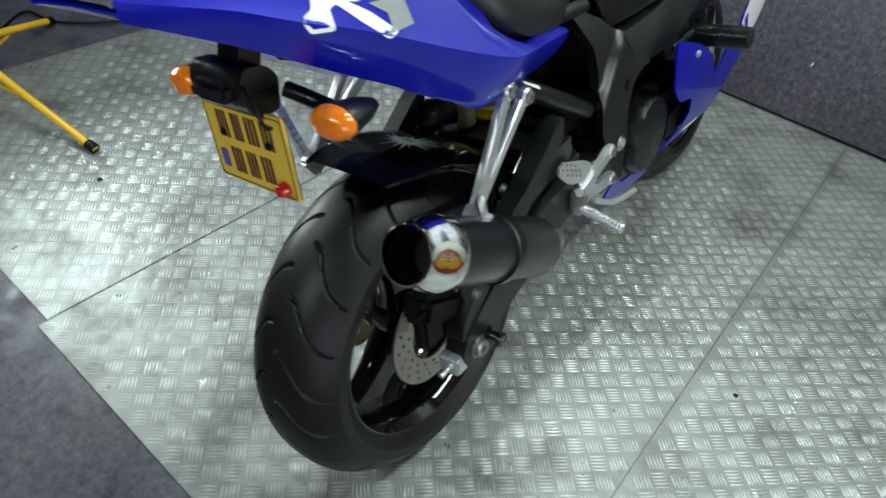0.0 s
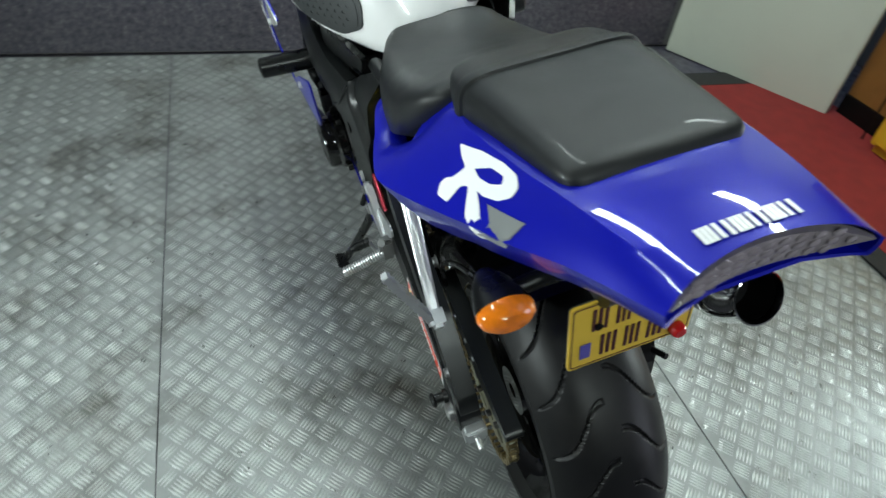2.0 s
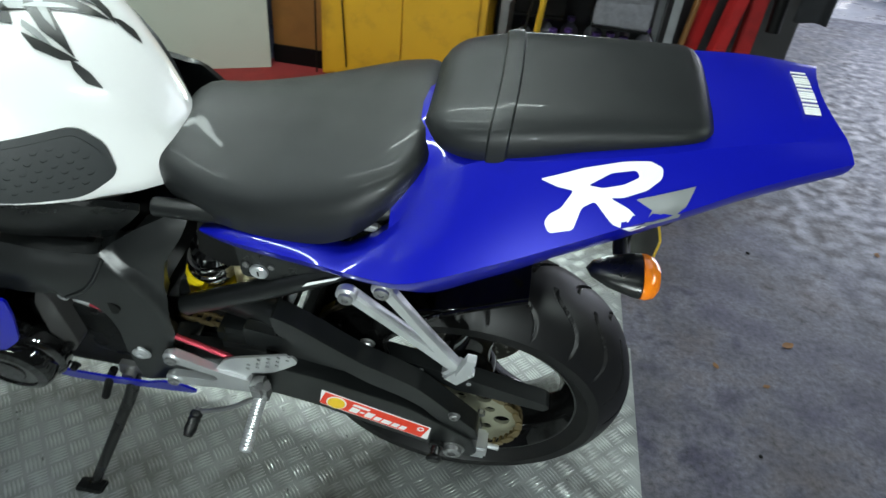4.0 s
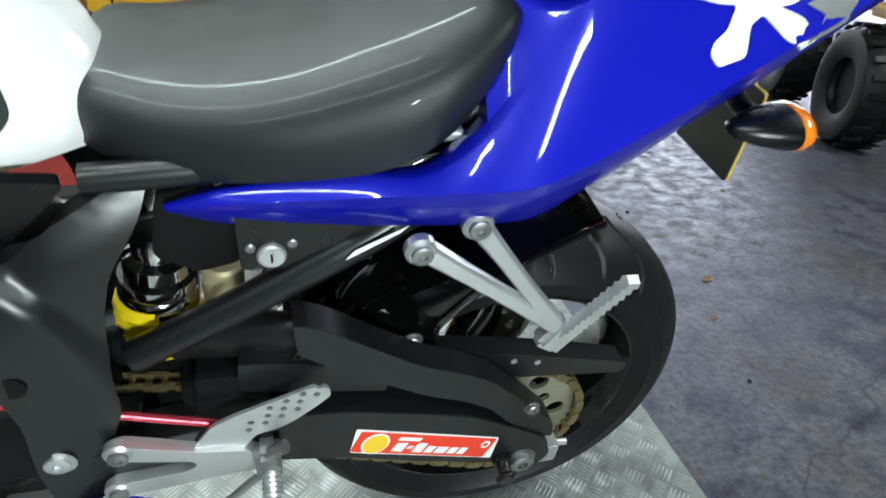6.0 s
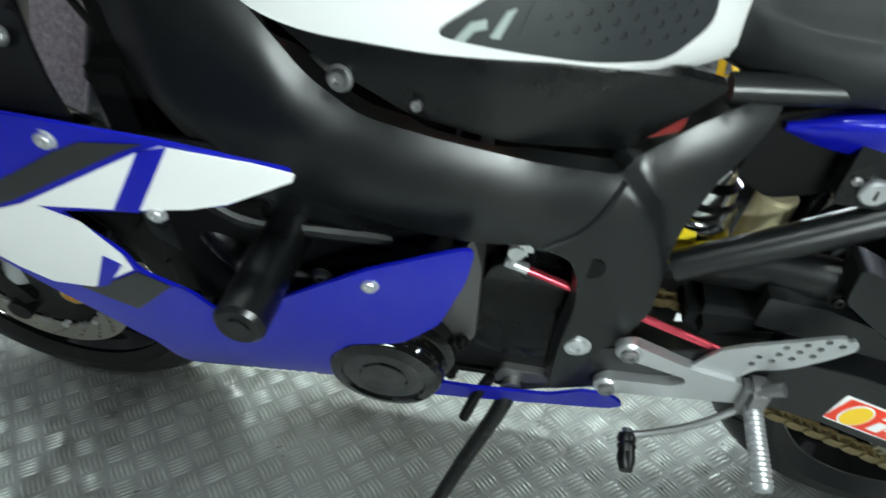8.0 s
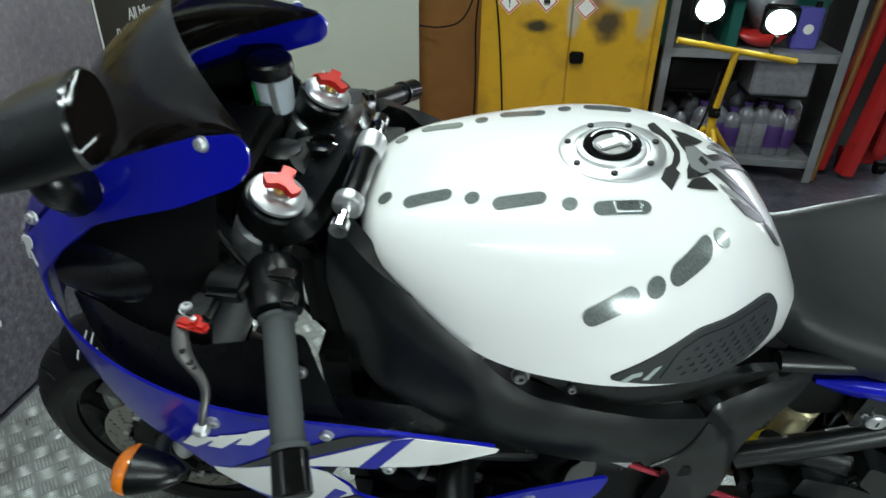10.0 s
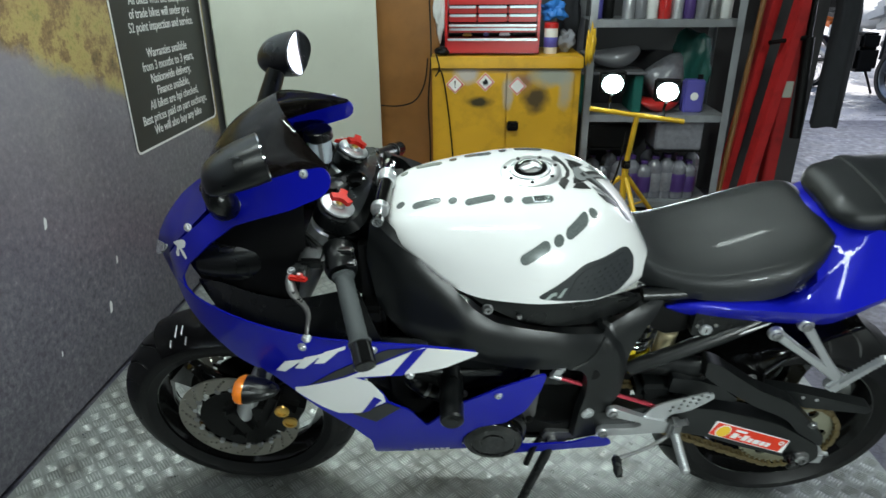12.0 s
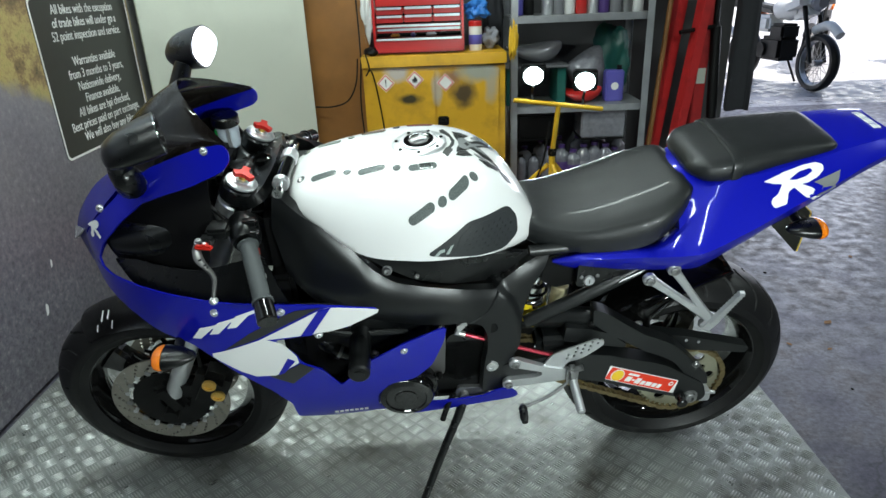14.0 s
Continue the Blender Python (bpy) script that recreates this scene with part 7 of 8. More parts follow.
def work_light(base, heads, label, reach, turn, hinge=0.34):
    """A yellow tripod with a cross bar and two LED heads."""
    w = thing("work_light", label, "work light", pose(*base), "yellow work lights")
    bx, by = base[0], base[1]
    loc = [Vector(p) - Vector(base) for p, _ in heads]
    mid = (loc[0] + loc[1]) / 2
    bar_z = mid.z - 0.13
    part("post", merged(rod((0, 0, 0.10), (0, 0, bar_z * 0.62), 0.017, None, 16), rod((0, 0, bar_z * 0.6), (mid.x, mid.y, bar_z), 0.013, None, 16)), STAND_YELLOW, w)
    part("collar", rod((0, 0, bar_z * 0.58), (0, 0, bar_z * 0.64), 0.023, None, 16, 0.003), DULL, w)
    part("knob", rod((0, -0.02, bar_z * 0.61), (0, -0.05, bar_z * 0.61), 0.014, None, 12, 0.003), DULL, w)
    e = (loc[1] - loc[0]).normalized()
    part("cross_bar", rod(mid + e * -0.24 + Vector((0, 0, -0.13)), mid + e * 0.24 + Vector((0, 0, -0.13)), 0.012, None, 14), STAND_YELLOW, w)
    for k in range(3):
        a = radians(turn + 120 * k)
        foot = Vector((reach * math.cos(a), reach * math.sin(a), 0.012))
        leg = part("leg", rod((0.02 * math.cos(a), 0.02 * math.sin(a), hinge), foot, 0.0125, None, 14), STAND_YELLOW, w)
        part("rubber_foot", rod(foot + (Vector((0, 0, hinge)) - foot) * 0.06, foot, 0.016, 0.017, 14, 0.002), DULL, leg)
        part("brace", rod((0.01 * math.cos(a), 0.01 * math.sin(a), hinge * 0.5), (reach * 0.5 * math.cos(a), reach * 0.5 * math.sin(a), hinge * 0.5), 0.006), STAND_YELLOW, w)
    for (p, aim), c in zip(heads, loc):
        m = look(c, c + Vector(aim) - Vector(p))
        head = part("lamp_head", moved(merged(box(0, 0, 0.03, 0.125, 0.105, 0.05, 0.008), *[box(-0.05 + 0.02 * k, 0, 0.062, 0.006, 0.09, 0.02, 0.001) for k in range(6)]), m), DULL, w, "black finned lamp head")
        part("lens", moved(lathe([(0, 0.006), (0.040, 0.006), (0.0455, 0.003), (0.0455, -0.002), (0.040, -0.004), (0, -0.005)], 28, Matrix.Diagonal((1.08, 0.98, 1, 1))), m), LED, head, "bright white LED lens")
        part("bracket", tube([c + Vector((0, 0, -0.05)), c + Vector((0, 0.03, -0.09)), c + Vector((0, 0.0, -0.13))], 0.007, 8), DULL, w)
    return w


work_light((0.63, 1.92, 0.012), HEADS[:2], "yellow tripod work light with two lit LED heads", 0.36, 40)
work_light((0.735, -1.66, 0.0), HEADS[2:], "yellow tripod work light standing beside the platform", 0.54, 101, 0.17)
part_cable = tagged(part("power_cable", tube([(0.735, -1.66, 0.40), (0.72, -1.72, 0.1), (0.50, -2.05, 0.008), (0.36, -2.15, 0.008), (0.30, -1.98, 0.008), (0.02, -1.86, 0.008), (-0.3, -2.04, 0.008), (-0.8, -2.3, 0.008), (-1.25, -2.9, 0.008)], 0.0055, 8), DULL), "thin black power cable lying on the floor", "cable")
tagged(part("lamp_cable", tube([(0.60, 1.86, 0.60), (0.57, 1.84, 0.40), (0.50, 1.87, 0.20), (0.44, 1.95, 0.03), (0.40, 2.0, 0.022), (0.3, 2.03, 0.02)], 0.005, 8), DULL), "black cable hanging from the work light", "cable")

# yellow cabinet
CX0, CX1, CYF, CZT = -0.382, 0.398, 2.12, 0.935
cab = thing("storage_cabinet", "yellow steel cabinet smeared with paint, hazard labels on it", "cabinet", pose(0, 0, 0))
part("body", box((CX0 + CX1) / 2, CYF + 0.235, 0.455, CX1 - CX0, 0.45, 0.83, 0.004), CAB_YELLOW, cab)
part("top", box((CX0 + CX1) / 2, CYF + 0.225, 0.905, CX1 - CX0 + 0.012, 0.475, 0.060, 0.004), CAB_YELLOW, cab)
part("plinth", box((CX0 + CX1) / 2, CYF + 0.24, 0.022, CX1 - CX0 - 0.03, 0.42, 0.044, 0.003), CAB_YELLOW, cab)
for x0, x1 in ((CX0 + 0.03, 0.010), (0.016, CX1 - 0.035)):
    part("door", box((x0 + x1) / 2, CYF + 0.003, 0.455, x1 - x0, 0.018, 0.80, 0.004), CAB_YELLOW, cab)
part("handle", merged(box(0.050, CYF - 0.012, 0.577, 0.062, 0.014, 0.052, 0.006), rod((0.050, CYF - 0.018, 0.577), (0.050, CYF - 0.026, 0.577), 0.018), box(0.050, CYF - 0.030, 0.577, 0.045, 0.008, 0.010, 0.003)), DULL, cab, "black recessed handle")
LABEL_RED = material("label_red", (0.6, 0.03, 0.03), 0.5)
LABEL_WHITE = material("label_white", (0.75, 0.74, 0.7), 0.5, vary=0.1, scale=30)
LABEL_BLACK = material("label_black", (0.01, 0.01, 0.01), 0.5)


def diamond(x, z, r):
    return [(x - r, z), (x, z - r), (x + r, z), (x, z + r)]


def face(outline, y, mat, parent, name, holes=(), step=0.5):
    return part(name, sheet(outline, lambda u, v: (u, y, v), 0.0008, step, holes=holes), mat, parent)


for x, z, sign_kind in ((-0.259, 0.793, 1), (-0.099, 0.806, 2), (0.068, 0.785, 0)):
    lab = face(diamond(x, z, 0.049), CYF - 0.0068, LABEL_WHITE, cab, "hazard_label")
    face(diamond(x, z, 0.045), CYF - 0.0078, LABEL_RED, lab, "red_edge", holes=[diamond(x, z, 0.038)])
    if sign_kind == 1:
        face([(x - 0.004, z + 0.020), (x - 0.002, z - 0.006), (x + 0.002, z - 0.006), (x + 0.004, z + 0.020)], CYF - 0.0078, LABEL_BLACK, lab, "mark")
        face(circle2(x, z - 0.014, 0.0035, 10), CYF - 0.0078, LABEL_BLACK, lab, "mark")
    elif sign_kind == 2:
        face(curve2([(x - 0.012, z - 0.010), (x - 0.014, z + 0.004), (x - 0.005, z + 0.006), (x - 0.002, z + 0.020), (x + 0.008, z + 0.010), (x + 0.014, z - 0.002), (x + 0.010, z - 0.010)], 3), CYF - 0.0078, LABEL_BLACK, lab, "flame")
        face([(x - 0.014, z - 0.016), (x + 0.014, z - 0.016), (x + 0.014, z - 0.013), (x - 0.014, z - 0.013)], CYF - 0.0078, LABEL_BLACK, lab, "mark")
def spray_material():
    """The cabinet's yellow paint with blurred overspray of other colours at chosen spots."""
    mat = CAB_YELLOW.copy()
    mat.name = "yellow_paint_with_overspray"
    nt = mat.node_tree
    b = nt.nodes["Principled BSDF"]
    last = b.inputs["Base Color"].links[0].from_socket
    at = nt.nodes.new("ShaderNodeTexCoord")
    wob = nt.nodes.new("ShaderNodeTexNoise")
    wob.inputs["Scale"].default_value, wob.inputs["Detail"].default_value = 14, 5
    nt.links.new(at.outputs["Object"], wob.inputs["Vector"])
    for x, z, rx, rz, colour, amount in ((-0.13, 0.700, 0.075, 0.030, (0.015, 0.018, 0.012), 0.95), (0.165, 0.715, 0.075, 0.075, (0.015, 0.016, 0.02), 0.9), (0.09, 0.80, 0.06, 0.05, (0.12, 0.03, 0.09), 0.6), (0.24, 0.84, 0.11, 0.06, (0.25, 0.32, 0.32), 0.8), (-0.19, 0.85, 0.07, 0.05, (0.4, 0.4, 0.42), 0.8), (0.32, 0.78, 0.04, 0.13, (0.33, 0.34, 0.30), 0.7), (-0.02, 0.90, 0.26, 0.04, (0.08, 0.14, 0.16), 0.75), (-0.31, 0.90, 0.05, 0.04, (0.02, 0.12, 0.03), 0.8), (0.02, 0.75, 0.03, 0.09, (0.4, 0.4, 0.38), 0.7), (0.30, 0.90, 0.10, 0.035, (0.35, 0.36, 0.33), 0.6)):
        mp = nt.nodes.new("ShaderNodeMapping")
        mp.inputs["Location"].default_value = (-x / rx, 0, -z / rz)
        mp.inputs["Scale"].default_value = (1 / rx, 0, 1 / rz)
        nt.links.new(at.outputs["Object"], mp.inputs["Vector"])
        add = nt.nodes.new("ShaderNodeVectorMath")
        add.operation = "LENGTH"
        nt.links.new(mp.outputs[0], add.inputs[0])
        summed = nt.nodes.new("ShaderNodeMath")
        summed.operation = "ADD"
        nt.links.new(add.outputs["Value"], summed.inputs[0])
        nt.links.new(wob.outputs[0], summed.inputs[1])
        fall = nt.nodes.new("ShaderNodeMapRange")
        fall.inputs[1].default_value, fall.inputs[2].default_value, fall.inputs[3].default_value, fall.inputs[4].default_value = 1.0, 1.7, amount, 0.0
        nt.links.new(summed.outputs[0], fall.inputs[0])
        mix = nt.nodes.new("ShaderNodeMix")
        mix.data_type = "RGBA"
        nt.links.new(fall.outputs[0], mix.inputs[0])
        nt.links.new(last, mix.inputs[6])
        mix.inputs[7].default_value = (*colour, 1)
        last = mix.outputs[2]
    nt.links.new(last, b.inputs["Base Color"])
    return mat


SPRAYED = spray_material()
for o in cab.children:
    if o.name.split(".")[0] in ("body", "door"):
        o.data.materials[0] = SPRAYED

# red tool chest
chest = thing("tool_chest", "red steel tool chest with half open drawers", "tool chest", pose(0, 0, 0.937))
part("case", merged(box(-0.068, 2.38, 0.005, 0.50, 0.30, 0.01, 0.002), box(-0.068, 2.525, 0.19, 0.50, 0.012, 0.38, 0.002), box(-0.311, 2.38, 0.19, 0.014, 0.30, 0.38, 0.003), box(0.175, 2.38, 0.19, 0.014, 0.30, 0.38, 0.003), box(-0.068, 2.38, 0.36, 0.50, 0.30, 0.07, 0.004)), TOOL_RED, chest)
part("inside", box(-0.068, 2.42, 0.18, 0.47, 0.2, 0.34, 0.002), DULL, chest)
for x0, x1, z0, z1, out in ((-0.305, 0.17, 0.012, 0.082, 0.075), (-0.298, 0.165, 0.108, 0.128, 0.012), (-0.298, 0.165, 0.135, 0.150, 0.06), (-0.298, -0.150, 0.160, 0.195, 0.0), (-0.145, 0.010, 0.160, 0.195, 0.0), (0.015, 0.165, 0.160, 0.195, 0.0), (-0.298, -0.150, 0.202, 0.237, 0.0), (-0.145, 0.010, 0.202, 0.237, 0.0), (0.015, 0.165, 0.202, 0.237, 0.0), (-0.298, 0.165, 0.245, 0.31, 0.0)):
    dr = part("drawer", box((x0 + x1) / 2, 2.32 - out, (z0 + z1) / 2, x1 - x0, 0.18, z1 - z0, 0.004), TOOL_RED, chest)
    part("grip_rail", box((x0 + x1) / 2, 2.223 - out, z1 - 0.003, x1 - x0 - 0.01, 0.014, 0.012, 0.003), ALLOY, dr, "silver grip rail")
for x, z, sx, mat in ((-0.2, 0.085, 0.05, CAB_YELLOW), (-0.1, 0.087, 0.03, PLATE_BLUE), (0.0, 0.086, 0.06, STEEL), (0.07, 0.088, 0.04, DULL)):
    part("tool", box(x, 2.29, z + 0.005, sx, 0.05, 0.02, 0.006), mat, chest)
for k, (x, y, r, hgt, mat, nm, lb, cat) in enumerate(((0.245, 2.27, 0.036, 0.13, LABEL_WHITE, "wipes_tub", "white plastic tub with red lid on the cabinet", "tub"),)):
    tb = thing(nm, lb, cat, pose(x, y, 0.933))
    part("tub", lathe([(0, 0), (r - 0.003, 0), (r, 0.004), (r, hgt), (0, hgt)], 28), mat, tb)
    part("lid", lathe([(0, hgt + 0.0005), (r + 0.002, hgt + 0.0005), (r + 0.002, hgt + 0.025), (r - 0.006, hgt + 0.03), (0, hgt + 0.03)], 28), TOOL_RED, tb, "red lid")
    part("label_panel", lathe([(r + 0.0006, 0.035), (r + 0.0012, 0.036), (r + 0.0012, 0.085), (r + 0.0006, 0.086)], 28), PLATE_BLUE, tb)
def cloth(name, c, size, mat, label, category, seed, rough=0.35):
    bm = bmesh.new()
    bmesh.ops.create_icosphere(bm, subdivisions=4, radius=1.0)
    for v in bm.verts:
        n = 1 + rough * noise.noise(v.co * 1.6 + Vector((seed, 0, 0))) + 0.5 * rough * noise.noise(v.co * 4.5 + Vector((0, seed, 0)))
        v.co = Vector((v.co.x * size[0] * n, v.co.y * size[1] * n, v.co.z * size[2] * n))
    low = min(v.co.z for v in bm.verts)
    bm.transform(Matrix.Translation((0, 0, -low)))
    ob = part(name, bm, mat, angle=80)
    ob.matrix_world = pose(*c)
    return tagged(ob, label, category)


GLOVE_BLUE = material("blue_nitrile", (0.02, 0.16, 0.5), 0.5, vary=0.2, scale=30)
SACK = material("white_plastic_sack", (0.6, 0.6, 0.58), 0.45, vary=0.15, scale=20)
GREYCLOTH = material("grey_cloth", (0.2, 0.2, 0.22), 0.9, vary=0.3, scale=20)
cloth("rubber_glove", (0.250, 2.30, 1.095), (0.07, 0.05, 0.045), GLOVE_BLUE, "crumpled blue nitrile gloves on the white tub", "gloves", 3.0, 0.7)
cloth("white_sack", (-0.345, 2.27, 0.985), (0.038, 0.035, 0.16), SACK, "white plastic sack hanging beside the tool chest", "bag", 8.0, 0.4)
cloth("grey_rag", (0.335, 2.32, 0.933), (0.045, 0.05, 0.05), GREYCLOTH, "grey rag on the yellow cabinet", "rag", 5.0, 0.5)
cloth("dark_coverall", (0.36, 2.50, 0.933), (0.06, 0.06, 0.22), CLOTH, "dark clothing hanging behind the cabinet top", "clothing", 6.0, 0.4)
cloth("tool_pouch", (-0.33, 2.16, 0.933), (0.035, 0.035, 0.022), DULL, "small dark tape measure on the cabinet corner", "tape measure", 7.0, 0.3)
for n, pts in enumerate((((-0.40, 2.24, 1.25), (-0.385, 2.12, 0.95), (-0.40, 2.09, 0.7), (-0.392, 2.08, 0.45), (-0.40, 2.1, 0.05)), ((-0.36, 2.10, 0.96), (-0.34, 2.085, 0.88), (-0.36, 2.085, 0.84), (-0.33, 2.095, 0.86), (-0.30, 2.095, 0.7), (-0.27, 2.10, 0.4), (-0.25, 2.10, 0.1)), ((-0.68, 2.24, 0.66), (-0.58, 2.22, 0.66), (-0.48, 2.16, 0.70), (-0.42, 2.10, 0.80), (-0.40, 2.09, 0.93)))):
    tagged(part("hanging_cable", tube(pts, 0.004, 8), DULL), "thin dark cable hanging beside the yellow cabinet", "cable")

# galvanised shelving
GX0, GX1, GY0, GY1 = 0.445, 1.235, 2.28, 2.66
rack = thing("shelving_unit", "galvanised steel shelving unit full of workshop supplies", "shelving")
for x in (GX0, GX1):
    for y in (GY0, GY1):
        sx = 1 if x == GX0 else -1
        part("upright", merged(box(x, y, 1.0, 0.004, 0.04, 2.0, 0.001), box(x + sx * 0.018, y - 0.018 * (1 if y == GY0 else -1), 1.0, 0.038, 0.004, 2.0, 0.001)), GALV, rack)
for z in (0.10, 0.60, 1.10, 1.60):
    part("shelf", merged(box((GX0 + GX1) / 2, (GY0 + GY1) / 2, z, GX1 - GX0 - 0.01, GY1 - GY0 - 0.01, 0.004, 0.001), box((GX0 + GX1) / 2, GY0 + 0.004, z - 0.018, GX1 - GX0 - 0.01, 0.004, 0.036, 0.001)), GALV, rack)
PURPLE = material("purple_label", (0.055, 0.025, 0.13), 0.4)
CLEARISH = material("clear_bottle", (0.13, 0.13, 0.15), 0.15, 0, 0.5, vary=0.4, scale=30)
FILM_GREY = material("creased_film_label", (0.19, 0.19, 0.21), 0.25, 0, 0.3, vary=0.4, scale=40)
GREENB = material("dark_green_plastic", (0.01, 0.10, 0.08), 0.4, vary=0.2, scale=10)
GREYP = material("grey_paint", (0.16, 0.16, 0.17), 0.25, 0, 0.5)
ORANGE = material("orange_plastic", (0.7, 0.15, 0.01), 0.4)


def bottle(x, y, z, r, h, mat, cap_mat, label, lab_mat=None):
    b = thing("bottle", label, "bottle", pose(x, y, z), "bottles on the shelving")
    part("body", lathe([(0, 0), (r * 0.92, 0), (r, 0.006), (r, h * 0.72), (r * 0.9, h * 0.8), (r * 0.35, h * 0.9), (r * 0.35, h * 0.93), (0, h * 0.93)], 20), mat, b)
    part("cap", lathe([(0, h * 0.93), (r * 0.42, h * 0.93), (r * 0.42, h), (0, h)], 16), cap_mat, b)
    if lab_mat:
        part("label_panel", lathe([(r + 0.0005, h * 0.18), (r + 0.001, h * 0.19), (r + 0.001, h * 0.6), (r + 0.0005, h * 0.61)], 20), lab_mat, b)
    return b


def spray_can(x, y, z, mat, cap_mat, label):
    c = thing("spray_can", label, "spray can", pose(x, y, z), "spray cans on the shelving")
    part("can", lathe([(0, 0), (0.030, 0), (0.0325, 0.004), (0.0325, 0.145), (0.024, 0.162), (0, 0.162)], 20), mat, c)
    part("cap", lathe([(0, 0.1625), (0.026, 0.1625), (0.0255, 0.20), (0, 0.202)], 18), cap_mat, c)


rng = random.Random(11)
cans = [(ALLOY, GREYP, "silver"), (GREYP, DULL, "grey"), (SACK, PURPLE, "white"), (TOOL_RED, DULL, "red"), (ALLOY, TOOL_RED, "silver"), (PURPLE, SACK, "purple"), (GREYP, ALLOY, "grey"), (STEEL, GREENB, "steel"), (SACK, TOOL_RED, "white")]
for k in range(9):
    body, top, word = cans[k]
    spray_can(0.66 + 0.064 * k, 2.36 + 0.03 * rng.random(), 1.102, body, top, f"{word} aerosol can standing on the upper shelf")
for k, x in enumerate((0.50, 0.56)):
    spray_can(x, 2.42, 1.102, (PLATE_BLUE, DULL)[k], (DULL, DULL)[k], ("blue", "black")[k] + " aerosol can standing on the upper shelf")
for k, (x, y, hgt) in enumerate(((0.52, 2.37, 0.20), (0.60, 2.38, 0.20), (0.70, 2.37, 0.24), (0.84, 2.36, 0.22), (0.97, 2.37, 0.26), (1.10, 2.38, 0.22), (0.56, 2.50, 0.22), (0.78, 2.52, 0.27), (1.03, 2.52, 0.30), (0.77, 2.37, 0.25), (0.905, 2.37, 0.25), (1.035, 2.36, 0.25), (0.66, 2.50, 0.26), (0.90, 2.53, 0.27), (1.15, 2.50, 0.27))):
    bottle(x, y, 0.102, 0.048 if k > 1 else 0.034, hgt, CLEARISH, (PURPLE, DULL)[k < 2], "clear plastic bottle with " + ("purple" if k > 1 else "black") + " cap on the low shelf", (PURPLE if k % 2 else FILM_GREY) if k > 1 else None)
for k, (x, y, sx, sy, sz, mat, lb) in enumerate(((1.0, 2.42, 0.26, 0.22, 0.17, FILM_GREY, "grey wrapped box of bottles on the low shelf"), (0.62, 2.47, 0.24, 0.25, 0.14, DULL, "dark cardboard box on the low shelf"))):
    bx = thing("box", lb, "box", pose(x, y, 0.40))
    part("carton", box(0, 0, sz / 2, sx, sy, sz, 0.008), mat, bx)
    part("tape_band", box(0, 0, sz + 0.001, sx * 0.99, 0.05, 0.002, 0.0005), PURPLE, bx)
    part("support_board", box(0, 0, -0.006, sx, sy, 0.012, 0.002), DULL, bx)
# painted motorcycle panels and a can on the middle shelf
def panel_on_shelf(name, x, y, z, size, mat, label, seed, turn=0):
    bm = bmesh.new()
    bmesh.ops.create_icosphere(bm, subdivisions=4, radius=1.0)
    for v in bm.verts:
        t = v.co.x
        v.co = Vector((t * size[0], v.co.y * size[1] * (1 - 0.35 * t), v.co.z * size[2] * (0.75 + 0.35 * t) + 0.04 * t * t))
    low = min(v.co.z for v in bm.verts)
    bm.transform(Matrix.Translation((0, 0, -low)))
    ob = part(name, bm, mat, angle=60)
    ob.matrix_world = pose(x, y, z, 0, 0, turn)
    return tagged(ob, label, "bodywork")


panel_on_shelf("spare_fuel_tank", 0.60, 2.47, 0.83, (0.17, 0.10, 0.075), GREYP, "grey spare motorcycle tank stored on the shelf", 1)
slab("shelf_board", 0.60, 2.47, 0.822, 0.38, 0.3, 0.014, GREYP, "thin grey board laid on boxes", "board", "thing")
for x in (0.45, 0.75):
    slab("packing_block", x + 0.0, 2.47, 0.708, 0.05, 0.26, 0.21, GREENB, "dark green plastic crate under the board", "crate", "thing")
panel_on_shelf("spare_fairing", 0.93, 2.50, 0.602, (0.13, 0.09, 0.19), FILM_GREY, "pale spare fairing panel standing on the shelf", 2, 15)
panel_on_shelf("spare_mudguard", 0.88, 2.40, 0.602, (0.12, 0.08, 0.05), TOOL_RED, "red spare motorcycle panel lying on the shelf", 3, -20)
tin = thing("oil_tin", "blue rectangular oil tin on the shelf", "tin", pose(1.07, 2.40, 0.602))
part("tin_body", box(0, 0, 0.09, 0.11, 0.07, 0.18, 0.008), PLATE_BLUE, tin)
part("tin_label", lathe([(0, 0), (0.022, 0), (0.022, 0.002), (0, 0.002)], 20, Matrix.Translation((0, -0.0352, 0.09)) @ Matrix.Rotation(radians(90), 4, "X")), LABEL_WHITE, tin)
part("spout", rod((0.03, 0, 0.18), (0.03, 0, 0.205), 0.014), DULL, tin)
cloth("dark_green_sack", (1.08, 2.56, 0.602), (0.12, 0.08, 0.22), GREENB, "dark green plastic sack on the shelf", "bag", 9.0, 0.3)
cloth("hanging_key_bunch", (0.455, 2.255, 0.86), (0.018, 0.015, 0.10), STAND_YELLOW, "bunch of tags hanging from the shelving upright", "tags", 10.0, 0.9)

# engine crane folded against the shelving
crane = thing("engine_crane", "red folding engine crane parked beside the shelving", "engine crane")


def beam(p0, p1, w, d, mat, name, parent):
    p0, p1 = Vector(p0), Vector(p1)
    return part(name, moved(box(0, 0, (p1 - p0).length / 2, w, d, (p1 - p0).length, 0.006), along(p0, p1)), mat, parent)


